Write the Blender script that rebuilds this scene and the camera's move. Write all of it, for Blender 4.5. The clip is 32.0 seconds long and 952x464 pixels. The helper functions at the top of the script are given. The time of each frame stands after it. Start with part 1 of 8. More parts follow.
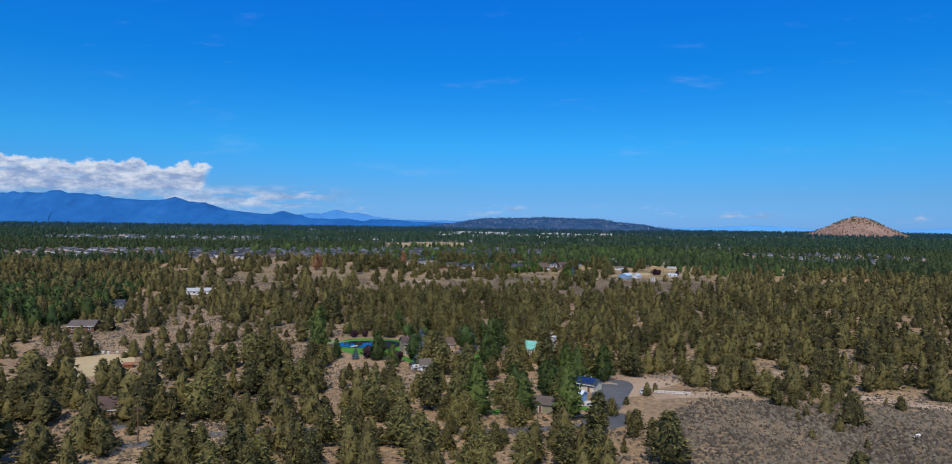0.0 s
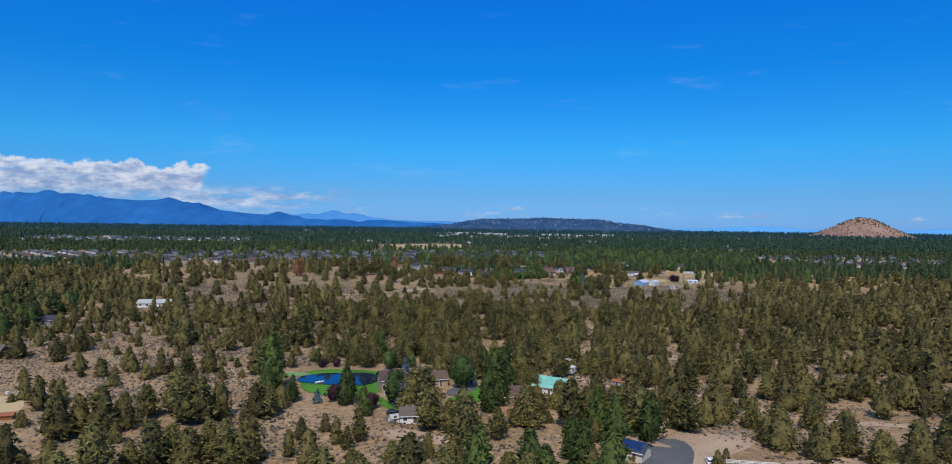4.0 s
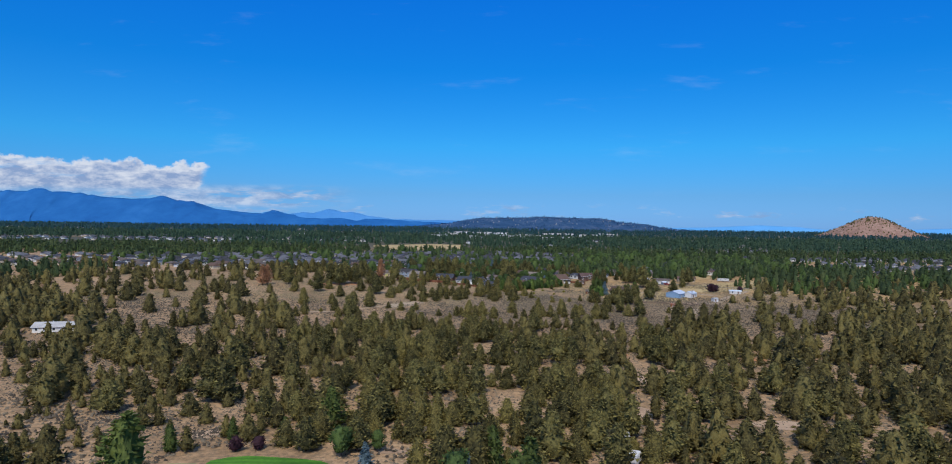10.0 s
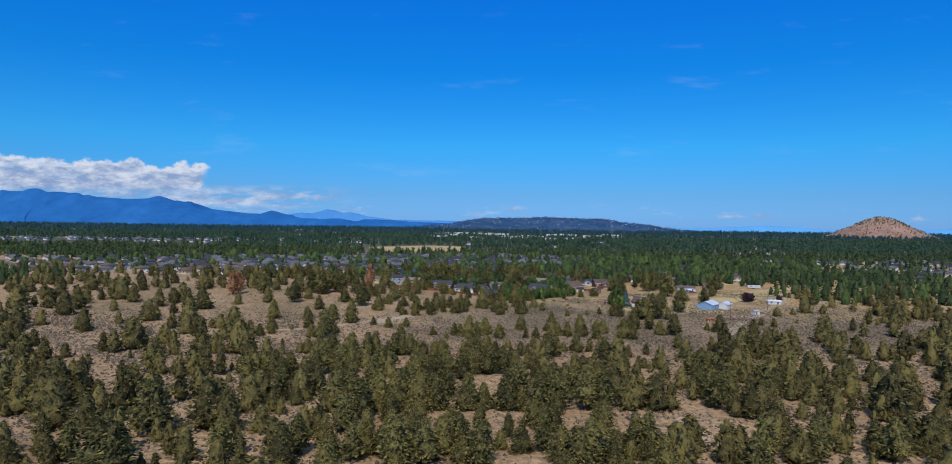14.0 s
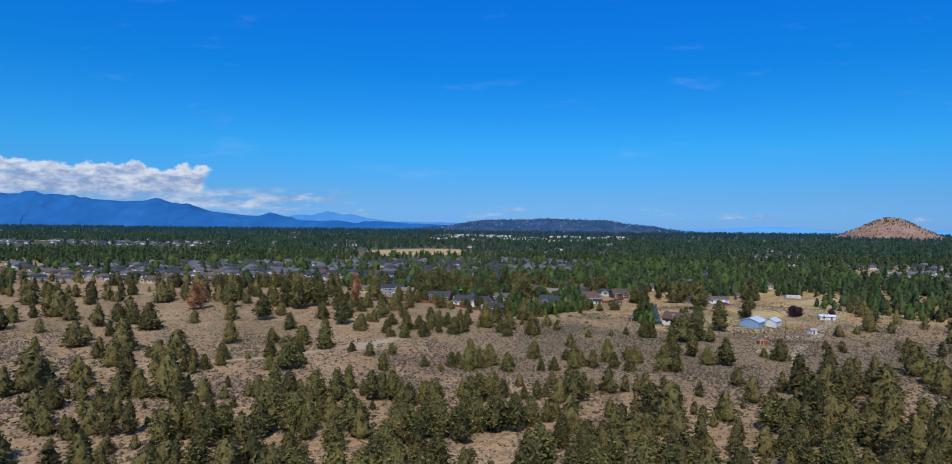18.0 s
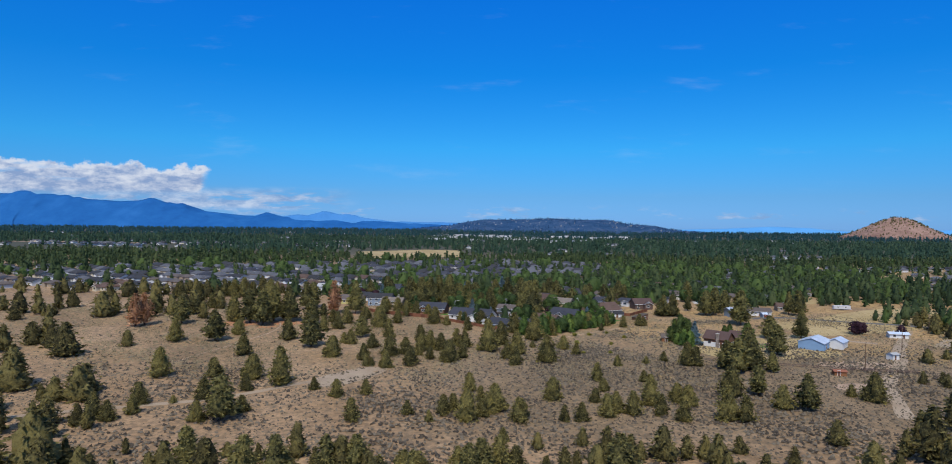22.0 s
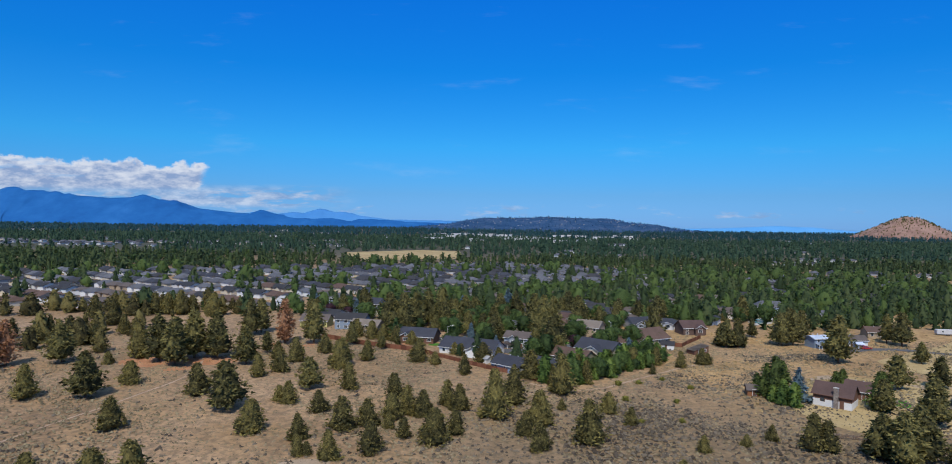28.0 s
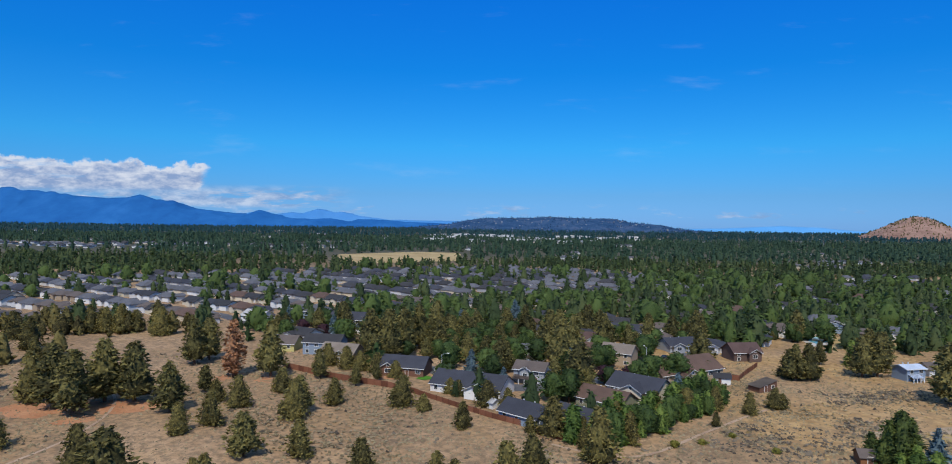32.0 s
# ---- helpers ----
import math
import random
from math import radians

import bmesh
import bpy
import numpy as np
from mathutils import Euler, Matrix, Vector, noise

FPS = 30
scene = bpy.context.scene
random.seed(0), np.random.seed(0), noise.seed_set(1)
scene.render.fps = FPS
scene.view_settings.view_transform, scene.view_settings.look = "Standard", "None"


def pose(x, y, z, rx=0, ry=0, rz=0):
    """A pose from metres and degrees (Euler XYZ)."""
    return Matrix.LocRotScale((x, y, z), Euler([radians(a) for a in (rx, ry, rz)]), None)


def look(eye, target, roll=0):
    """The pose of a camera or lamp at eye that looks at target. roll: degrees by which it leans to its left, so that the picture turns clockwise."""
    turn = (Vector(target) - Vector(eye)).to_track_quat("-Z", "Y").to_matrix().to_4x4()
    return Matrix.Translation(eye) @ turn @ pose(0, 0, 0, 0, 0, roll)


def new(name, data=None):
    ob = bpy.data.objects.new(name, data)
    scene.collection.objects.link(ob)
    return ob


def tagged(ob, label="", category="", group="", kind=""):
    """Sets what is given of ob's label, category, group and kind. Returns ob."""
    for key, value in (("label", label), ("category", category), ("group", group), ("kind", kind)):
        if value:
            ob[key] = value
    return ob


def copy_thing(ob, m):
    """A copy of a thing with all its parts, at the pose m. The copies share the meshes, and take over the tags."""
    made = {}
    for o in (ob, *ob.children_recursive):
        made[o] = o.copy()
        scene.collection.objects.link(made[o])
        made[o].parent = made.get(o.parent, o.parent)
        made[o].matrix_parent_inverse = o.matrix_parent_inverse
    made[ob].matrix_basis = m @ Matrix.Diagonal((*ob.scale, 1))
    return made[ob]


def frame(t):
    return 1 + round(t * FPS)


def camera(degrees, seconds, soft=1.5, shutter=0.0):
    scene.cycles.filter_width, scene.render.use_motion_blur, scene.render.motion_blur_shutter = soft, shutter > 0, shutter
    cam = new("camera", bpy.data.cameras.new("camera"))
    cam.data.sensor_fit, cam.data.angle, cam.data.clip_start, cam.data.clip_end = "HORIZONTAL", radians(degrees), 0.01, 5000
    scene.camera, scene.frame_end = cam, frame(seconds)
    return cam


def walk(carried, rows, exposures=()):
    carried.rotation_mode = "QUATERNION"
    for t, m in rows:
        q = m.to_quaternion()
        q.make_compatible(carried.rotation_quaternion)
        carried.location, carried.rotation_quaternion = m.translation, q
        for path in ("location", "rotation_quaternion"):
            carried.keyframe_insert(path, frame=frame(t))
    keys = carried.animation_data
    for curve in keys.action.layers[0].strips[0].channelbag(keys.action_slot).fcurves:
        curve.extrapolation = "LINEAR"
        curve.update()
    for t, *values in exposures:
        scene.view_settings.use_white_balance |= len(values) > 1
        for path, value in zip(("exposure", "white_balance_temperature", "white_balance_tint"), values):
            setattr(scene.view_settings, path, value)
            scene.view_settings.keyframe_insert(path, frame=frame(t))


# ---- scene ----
cam = camera(73.3, 32.0, soft=1.0)
METRES, EYE, TILT, LEAN, TURN = 487.0, 55.0, 1.29, 0.0, 0.0
ROWS = [
    (0.0, 0.0, 0.0, 0.0, 0.03, -2.17, -0.73),
    (0.5, -0.0002, 0.0163, -0.0003, 0.0, -2.18, -0.77),
    (1.0, -0.0003, 0.0328, -0.0007, -0.01, -2.15, -0.79),
    (1.5, -0.0004, 0.0491, -0.0011, -0.02, -2.15, -0.8),
    (2.0, -0.0005, 0.0654, -0.0013, -0.06, -2.15, -0.8),
    (2.5, -0.0006, 0.0817, -0.0016, -0.08, -2.14, -0.78),
    (3.0, -0.0007, 0.0979, -0.0019, -0.1, -2.12, -0.77),
    (3.5, -0.0007, 0.1142, -0.0024, -0.11, -2.11, -0.75),
    (5.5, -0.0015, 0.1784, -0.0033, -0.18, -2.11, -0.73),
    (6.0, -0.0017, 0.1945, -0.0037, -0.18, -2.11, -0.72),
    (6.5, -0.0018, 0.2105, -0.0041, -0.19, -2.14, -0.74),
    (7.0, -0.002, 0.2269, -0.0046, -0.21, -2.14, -0.73),
    (7.5, -0.0019, 0.243, -0.005, -0.21, -2.17, -0.75),
    (8.0, -0.002, 0.2591, -0.0055, -0.21, -2.17, -0.76),
    (8.5, -0.0021, 0.2752, -0.006, -0.2, -2.19, -0.76),
    (9.0, -0.0022, 0.2906, -0.0062, -0.2, -2.21, -0.77),
    (9.5, -0.0024, 0.3066, -0.0066, -0.19, -2.21, -0.77),
    (10.0, -0.0026, 0.3228, -0.0071, -0.19, -2.2, -0.77),
    (10.5, -0.0026, 0.3387, -0.0074, -0.18, -2.21, -0.77),
    (11.0, -0.0027, 0.3547, -0.0081, -0.19, -2.19, -0.78),
    (11.5, -0.0026, 0.3706, -0.0085, -0.17, -2.2, -0.78),
    (12.0, -0.0028, 0.3865, -0.009, -0.18, -2.19, -0.77),
    (12.5, -0.0029, 0.4024, -0.0094, -0.18, -2.18, -0.76),
    (13.0, -0.0032, 0.4182, -0.0099, -0.19, -2.16, -0.76),
    (13.5, -0.003, 0.4337, -0.0102, -0.15, -2.15, -0.74),
    (14.0, -0.0033, 0.4488, -0.0107, -0.13, -2.15, -0.75),
    (14.5, -0.0033, 0.4644, -0.0111, -0.1, -2.13, -0.76),
    (16.5, -0.0034, 0.5265, -0.0117, -0.05, -2.1, -0.68),
    (17.0, -0.0035, 0.5427, -0.012, -0.03, -2.05, -0.65),
    (17.5, -0.0035, 0.5586, -0.0124, -0.02, -2.01, -0.65),
    (18.0, -0.0036, 0.5747, -0.0129, -0.02, -2.0, -0.63),
    (18.5, -0.0037, 0.5905, -0.0132, -0.03, -1.98, -0.62),
    (19.0, -0.0039, 0.6065, -0.0136, -0.04, -1.96, -0.6),
    (19.5, -0.004, 0.6222, -0.0139, -0.04, -1.97, -0.6),
    (20.0, -0.0041, 0.6381, -0.0145, -0.04, -1.97, -0.64),
    (20.5, -0.0042, 0.6536, -0.015, -0.06, -1.96, -0.63),
    (21.0, -0.0043, 0.669, -0.0152, -0.07, -1.99, -0.64),
    (21.5, -0.0044, 0.6848, -0.0157, -0.08, -2.0, -0.62),
    (22.0, -0.0043, 0.7002, -0.0162, -0.1, -2.01, -0.59),
    (22.5, -0.0044, 0.7157, -0.0164, -0.09, -2.01, -0.65),
    (23.0, -0.0046, 0.731, -0.0167, -0.11, -2.05, -0.69),
    (23.5, -0.0046, 0.7464, -0.017, -0.12, -2.06, -0.65),
    (24.0, -0.0048, 0.7619, -0.0172, -0.14, -2.07, -0.76),
    (24.5, -0.0048, 0.7775, -0.0178, -0.15, -2.06, -0.79),
    (25.0, -0.0049, 0.793, -0.0178, -0.16, -2.09, -0.81),
    (25.5, -0.0052, 0.8081, -0.0182, -0.2, -2.1, -0.82),
    (27.5, -0.0052, 0.8687, -0.0192, -0.23, -2.18, -0.81),
    (28.0, -0.0053, 0.8842, -0.0196, -0.21, -2.16, -0.77),
    (28.5, -0.0052, 0.8997, -0.0201, -0.19, -2.16, -0.74),
    (29.0, -0.0054, 0.9147, -0.0203, -0.18, -2.17, -0.74),
    (29.5, -0.0054, 0.93, -0.0209, -0.18, -2.16, -0.74),
    (30.0, -0.0054, 0.9451, -0.0213, -0.17, -2.19, -0.72),
    (30.5, -0.0054, 0.96, -0.0216, -0.15, -2.18, -0.73),
    (31.0, -0.0055, 0.9739, -0.0219, -0.15, -2.18, -0.72),
    (31.5, -0.0055, 0.9866, -0.0224, -0.14, -2.16, -0.73),
    (32.0, -0.0054, 0.9997, -0.0226, -0.14, -2.14, -0.74),
]
walk(cam, [(t, pose(0, 0, EYE, TILT, LEAN, TURN) @ pose(METRES * x, METRES * y, METRES * z, 90 + pitch, roll, yaw)) for t, x, y, z, yaw, pitch, roll in ROWS])

# ---- world, sun ----
SUN_EL, SUN_AZ = 52.0, 187.0          # height of the sun; compass bearing it shines from, with +y as north
world = bpy.data.worlds.new("daylight")
scene.world = world
world.use_nodes = True
wn, wl = world.node_tree.nodes, world.node_tree.links
wn.clear()


def wnode(kind, **sockets):
    n = wn.new(kind)
    for k, v in sockets.items():
        n.inputs[k].default_value = v
    return n


def wmath(op, a, b=None, c=None):
    n = wn.new("ShaderNodeMath")
    n.operation = op
    for i, v in enumerate((a, b, c)):
        if v is None:
            continue
        if isinstance(v, (int, float)):
            n.inputs[i].default_value = v
        else:
            wl.new(v, n.inputs[i])
    return n.outputs[0]


def wrange(v, lo, hi, a=0.0, b=1.0):
    n = wn.new("ShaderNodeMapRange")
    n.interpolation_type = "SMOOTHSTEP"
    wl.new(v, n.inputs[0])
    for i, k in enumerate((lo, hi, a, b)):
        n.inputs[i + 1].default_value = k
    return n.outputs[0]


sky = wn.new("ShaderNodeTexSky")
sky.sky_type = "NISHITA"
sky.sun_disc = False
sky.sun_elevation, sky.sun_rotation = radians(SUN_EL), radians(SUN_AZ)
sky.air_density, sky.dust_density, sky.ozone_density, sky.altitude = 1.0, 0.3, 4.0, 1100
wgeo = wn.new("ShaderNodeTexCoord")
wsep = wn.new("ShaderNodeSeparateXYZ")
wl.new(wgeo.outputs["Generated"], wsep.inputs[0])
# tangents of bearing and height, as seen by one who looks along +y
ahead = wmath("MAXIMUM", wsep.outputs[1], 0.05)
SKY_U = wmath("DIVIDE", wsep.outputs[0], ahead)
SKY_V = wmath("DIVIDE", wsep.outputs[2], ahead)
SKY_FRONT = wrange(wsep.outputs[1], 0.1, 0.3)
SKY_UP = wsep.outputs[2]

tint = wn.new("ShaderNodeValToRGB")
els = tint.color_ramp.elements
els[0].position, els[0].color = 0.0, (0.128, 0.288, 0.685, 1)
els[1].position, els[1].color = 0.60, (1.5, 1.5, 1.4, 1)
for at, c in ((0.042, (0.132, 0.307, 0.578)), (0.115, (0.075, 0.43, 0.70)), (0.227, (0.022, 0.42, 0.82)), (0.333, (0.018, 0.44, 1.0))):
    els.new(at).color = (*c, 1)
wl.new(SKY_UP, tint.inputs[0])
blue = wn.new("ShaderNodeMix")
blue.data_type, blue.blend_type = "RGBA", "MULTIPLY"
blue.inputs[0].default_value = 1.0
wl.new(sky.outputs[0], blue.inputs[6])
wl.new(tint.outputs[0], blue.inputs[7])


def cloud_noise(su, sv, seed, detail=7.0, rough=0.6):
    com = wn.new("ShaderNodeCombineXYZ")
    wl.new(wmath("MULTIPLY", SKY_U, su), com.inputs[0])
    wl.new(wmath("MULTIPLY", SKY_V, sv), com.inputs[1])
    com.inputs[2].default_value = seed
    n = wnode("ShaderNodeTexNoise", Scale=1.0, Detail=detail, Roughness=rough)
    wl.new(com.outputs[0], n.inputs["Vector"])
    return n.outputs[0]


# a bank of cumulus over the range, its top falling off, and thin streaks beside it
billow = cloud_noise(34, 40, 3.1, 6.0, 0.58)
top = wmath("ADD", wrange(SKY_U, -0.80, -0.40, 0.095, 0.085), wmath("MULTIPLY", wmath("SUBTRACT", billow, 0.5), 0.052))
bank = wmath("MULTIPLY", wrange(wmath("SUBTRACT", top, SKY_V), -0.002, 0.006), wrange(SKY_V, 0.030, 0.052))
bank = wmath("MULTIPLY", bank, wrange(wmath("ADD", SKY_U, wmath("MULTIPLY", wmath("SUBTRACT", cloud_noise(12, 30, 9.0), 0.5), 0.06)), -0.43, -0.415, 1.0, 0.0))
bank = wmath("MULTIPLY", bank, wrange(cloud_noise(9, 60, 5.7), 0.34, 0.50, 0.45, 1.0))
streak = wrange(cloud_noise(16, 90, 1.3), 0.41, 0.56)
streak = wmath("MULTIPLY", streak, wmath("MULTIPLY", wrange(SKY_U, -0.28, -0.17, 1.0, 0.0), wmath("MULTIPLY", wrange(SKY_V, 0.014, 0.026), wrange(SKY_V, 0.038, 0.058, 1.0, 0.0))))
puffs = wmath("MULTIPLY", wrange(cloud_noise(15, 60, 7.7), 0.54, 0.66), wmath("MULTIPLY", wrange(SKY_V, 0.004, 0.014), wrange(SKY_V, 0.020, 0.034, 1.0, 0.0)))
wisp = wmath("MULTIPLY", wrange(cloud_noise(6, 30, 12.2), 0.58, 0.82, 0.0, 0.10), wrange(SKY_V, 0.03, 0.06))
cover = wmath("MAXIMUM", wmath("MAXIMUM", bank, wmath("MULTIPLY", streak, 0.72)), wmath("MAXIMUM", wmath("MULTIPLY", puffs, 0.5), wisp))
cover = wmath("MULTIPLY", cover, SKY_FRONT)
shade = wn.new("ShaderNodeValToRGB")
shade.color_ramp.elements[0].position, shade.color_ramp.elements[0].color = 0.40, (1.45, 2.1, 3.5, 1)
shade.color_ramp.elements[1].position, shade.color_ramp.elements[1].color = 0.66, (3.75, 4.1, 4.8, 1)
lit_top = wmath("MULTIPLY", wrange(wmath("SUBTRACT", top, SKY_V), 0.003, 0.020, 0.16, 0.0), wrange(SKY_V, 0.045, 0.07))
wl.new(wmath("ADD", wmath("MULTIPLY", cloud_noise(30, 78, 4.4, 6.0, 0.62), 1.0), lit_top), shade.inputs[0])
withcloud = wn.new("ShaderNodeMix")
withcloud.data_type = "RGBA"
wl.new(cover, withcloud.inputs[0])
wl.new(blue.outputs[2], withcloud.inputs[6])
wl.new(shade.outputs[0], withcloud.inputs[7])
wbg = wnode("ShaderNodeBackground", Strength=0.172)
wl.new(withcloud.outputs[2], wbg.inputs[0])
wl.new(wbg.outputs[0], wn.new("ShaderNodeOutputWorld").inputs[0])

sun = new("sun", bpy.data.lights.new("sun", "SUN"))
sun.data.energy, sun.data.angle, sun.data.color = 4.15, radians(0.53), (1.0, 0.925, 0.82)
a, b = radians(SUN_AZ), radians(SUN_EL)
sun.matrix_world = look((math.sin(a) * math.cos(b) * 900, math.cos(a) * math.cos(b) * 900, math.sin(b) * 900), (0, 0, 0))


# ---- materials ----
def material(name, colours, scale=1.0, fine=8.0, rough=0.9, bump=0.0, metal=0.0, island=0.0, each=0.0, spec=0.3, coord="Object", stretch=(1, 1, 1)):
    """A surface whose colour wanders between the given ones at two scales."""
    m = bpy.data.materials.new(name)
    m.use_nodes = True
    nt = m.node_tree
    n, l = nt.nodes, nt.links
    p = n["Principled BSDF"]
    p.inputs["Roughness"].default_value, p.inputs["Metallic"].default_value = rough, metal
    p.inputs["Specular IOR Level"].default_value = spec
    tc, mp = n.new("ShaderNodeTexCoord"), n.new("ShaderNodeMapping")
    mp.inputs["Scale"].default_value = stretch
    l.new(tc.outputs[coord], mp.inputs[0])
    big, small = n.new("ShaderNodeTexNoise"), n.new("ShaderNodeTexNoise")
    for t, s, d in ((big, scale, 4.0), (small, scale * fine, 5.0)):
        t.inputs["Scale"].default_value, t.inputs["Detail"].default_value, t.inputs["Roughness"].default_value = s, d, 0.62
        l.new(mp.outputs[0], t.inputs["Vector"])
    mixv = n.new("ShaderNodeMath")
    mixv.operation = "MULTIPLY_ADD"
    l.new(small.outputs[0], mixv.inputs[0])
    mixv.inputs[1].default_value = 0.45
    half = n.new("ShaderNodeMath")
    half.operation = "MULTIPLY"
    half.inputs[1].default_value = 0.55
    l.new(big.outputs[0], half.inputs[0])
    l.new(half.outputs[0], mixv.inputs[2])
    v = mixv.outputs[0]
    for amount, node, out in ((island, "ShaderNodeNewGeometry", "Random Per Island"), (each, "ShaderNodeObjectInfo", "Random")):
        if amount:
            src = n.new(node)
            centred = n.new("ShaderNodeMath")
            centred.operation = "SUBTRACT"
            l.new(src.outputs[out], centred.inputs[0])
            centred.inputs[1].default_value = 0.5
            add = n.new("ShaderNodeMath")
            add.operation = "MULTIPLY_ADD"
            l.new(centred.outputs[0], add.inputs[0])
            add.inputs[1].default_value = amount
            l.new(v, add.inputs[2])
            v = add.outputs[0]
    ramp = n.new("ShaderNodeValToRGB")
    els = ramp.color_ramp.elements
    lo, hi = 0.34, 0.66
    els[0].position, els[0].color = lo, (*colours[0], 1)
    els[1].position, els[1].color = hi, (*colours[-1], 1)
    for i, c in enumerate(colours[1:-1], 1):
        e = els.new(lo + (hi - lo) * i / (len(colours) - 1))
        e.color = (*c, 1)
    l.new(v, ramp.inputs[0])
    l.new(ramp.outputs[0], p.inputs["Base Color"])
    if bump:
        b = n.new("ShaderNodeBump")
        b.inputs["Strength"].default_value, b.inputs["Distance"].default_value = 1.0, bump
        l.new(small.outputs[0], b.inputs["Height"])
        l.new(b.outputs[0], p.inputs["Normal"])
    return m


def shades(c, k=0.25):
    return [tuple(v * (1 - k) for v in c), c, tuple(min(1, v * (1 + k)) for v in c)]


def leafy(m, share=0.36):
    """Lets light through, as leaves and needles do."""
    n, l = m.node_tree.nodes, m.node_tree.links
    p, out = n["Principled BSDF"], n["Material Output"]
    t, mix = n.new("ShaderNodeBsdfTranslucent"), n.new("ShaderNodeMixShader")
    l.new(p.inputs["Base Color"].links[0].from_socket, t.inputs["Color"])
    mix.inputs[0].default_value = share
    l.new(p.outputs[0], mix.inputs[1])
    l.new(t.outputs[0], mix.inputs[2])
    l.new(mix.outputs[0], out.inputs["Surface"])
    return m


M = {}
M["juniper"] = material("juniper_foliage", [(0.038, 0.036, 0.012), (0.143, 0.123, 0.038), (0.262, 0.220, 0.066)], 4.5, 4, 0.85, bump=0.06, island=0.26, each=0.16)
M["woods"] = material("woodland_foliage", [(0.034, 0.031, 0.011), (0.124, 0.106, 0.036), (0.228, 0.190, 0.062)], 0.5, 4, 0.85, bump=0.4, island=0.26)
M["pine"] = material("pine_foliage", [(0.037, 0.037, 0.013), (0.133, 0.120, 0.039), (0.245, 0.212, 0.068)], 4.5, 4, 0.85, bump=0.06, island=0.26, each=0.16)
# far pines: some blue haze mixed into the green base colour
M["far_pine"] = material("hazed_far_pine_foliage", [(0.020, 0.050, 0.032), (0.040, 0.082, 0.050), (0.074, 0.118, 0.062)], 0.006, 9, 0.9, island=0.24)
M["mid_forest"] = material("mid_forest_foliage", [(0.024, 0.043, 0.017), (0.050, 0.079, 0.031), (0.088, 0.116, 0.044)], 0.10, 5, 0.9, bump=0.5, island=0.3)
# farthest pines: blue-green base colour carries the painted haze
M["hazy_pine"] = material("haze_painted_pine_foliage", [(0.018, 0.058, 0.064), (0.025, 0.074, 0.080), (0.036, 0.092, 0.094)], 0.003, 9, 0.95, island=0.12)
M["broadleaf"] = material("broadleaf_foliage", [(0.018, 0.036, 0.010), (0.044, 0.078, 0.020), (0.090, 0.138, 0.035)], 4.5, 4, 0.8, bump=0.06, island=0.25, each=0.25)
M["thuja"] = material("hedge_foliage", [(0.0422, 0.0811, 0.0172), (0.1008, 0.1622, 0.0315), (0.1787, 0.2418, 0.0515)], 4.5, 4, 0.8, bump=0.06, island=0.2, each=0.3)
M["spruce"] = material("blue_spruce_foliage", [(0.055, 0.0935, 0.11), (0.121, 0.1815, 0.209), (0.209, 0.286, 0.319)], 0.2, 10, 0.8, island=0.25)
M["dead"] = material("dead_needles", [(0.2102, 0.1011, 0.0486), (0.3956, 0.2022, 0.1054), (0.5563, 0.3234, 0.1756)], 0.2, 10, 0.9, island=0.3)
M["fir"] = material("dark_fir_foliage", [(0.021, 0.033, 0.008), (0.060, 0.088, 0.020), (0.125, 0.160, 0.036)], 4.5, 4, 0.8, bump=0.06, island=0.25, each=0.15)
M["plum"] = material("plum_foliage", [(0.020, 0.008, 0.014), (0.045, 0.018, 0.028), (0.075, 0.03, 0.04)], 0.3, 10, 0.8, island=0.25)
for k in M:
    leafy(M[k])
M["rabbitbrush"] = leafy(material("rabbitbrush_foliage", [(0.10, 0.10, 0.02), (0.19, 0.18, 0.035), (0.28, 0.26, 0.06)], 0.3, 10, 0.85, island=0.25))
M["bark"] = material("bark", [(0.06, 0.035, 0.022), (0.13, 0.075, 0.045), (0.20, 0.12, 0.075)], 1.5, 8, 0.95, bump=0.03, stretch=(1, 1, 0.3))
M["sage"] = material("sagebrush_twigs", [(0.041, 0.032, 0.023), (0.080, 0.064, 0.046), (0.142, 0.116, 0.082)], 0.05, 20, 0.95, island=0.4)
M["pale_sage"] = material("pale_sagebrush_twigs", [(0.098, 0.076, 0.042), (0.165, 0.132, 0.076), (0.232, 0.188, 0.112)], 0.05, 20, 0.95, island=0.3)
M["bunch"] = material("dry_bunchgrass", [(0.136, 0.0935, 0.0382), (0.2465, 0.17, 0.0723), (0.34, 0.2465, 0.119)], 0.05, 20, 0.95, island=0.3)
M["asphalt"] = material("asphalt", [(0.051, 0.0527, 0.0595), (0.0808, 0.0824, 0.0892), (0.1105, 0.1105, 0.119)], 0.1, 20, 0.9, bump=0.01)
M["dirt"] = material("packed_dirt", [(0.221, 0.1445, 0.0935), (0.3145, 0.221, 0.1487), (0.391, 0.289, 0.204)], 0.08, 14, 0.95, bump=0.03)
M["gravel"] = material("gravel", [(0.204, 0.1487, 0.0978), (0.2805, 0.2125, 0.1445), (0.3485, 0.272, 0.1913)], 0.1, 30, 0.95, bump=0.03)
M["sand"] = material("arena_sand", [(0.306, 0.221, 0.1105), (0.374, 0.2805, 0.153), (0.425, 0.3315, 0.187)], 0.05, 20, 0.95, bump=0.02)
M["lawn"] = material("mown_lawn", [(0.0298, 0.1105, 0.0068), (0.0553, 0.17, 0.0119), (0.085, 0.2295, 0.0187)], 0.08, 14, 0.9, bump=0.02)
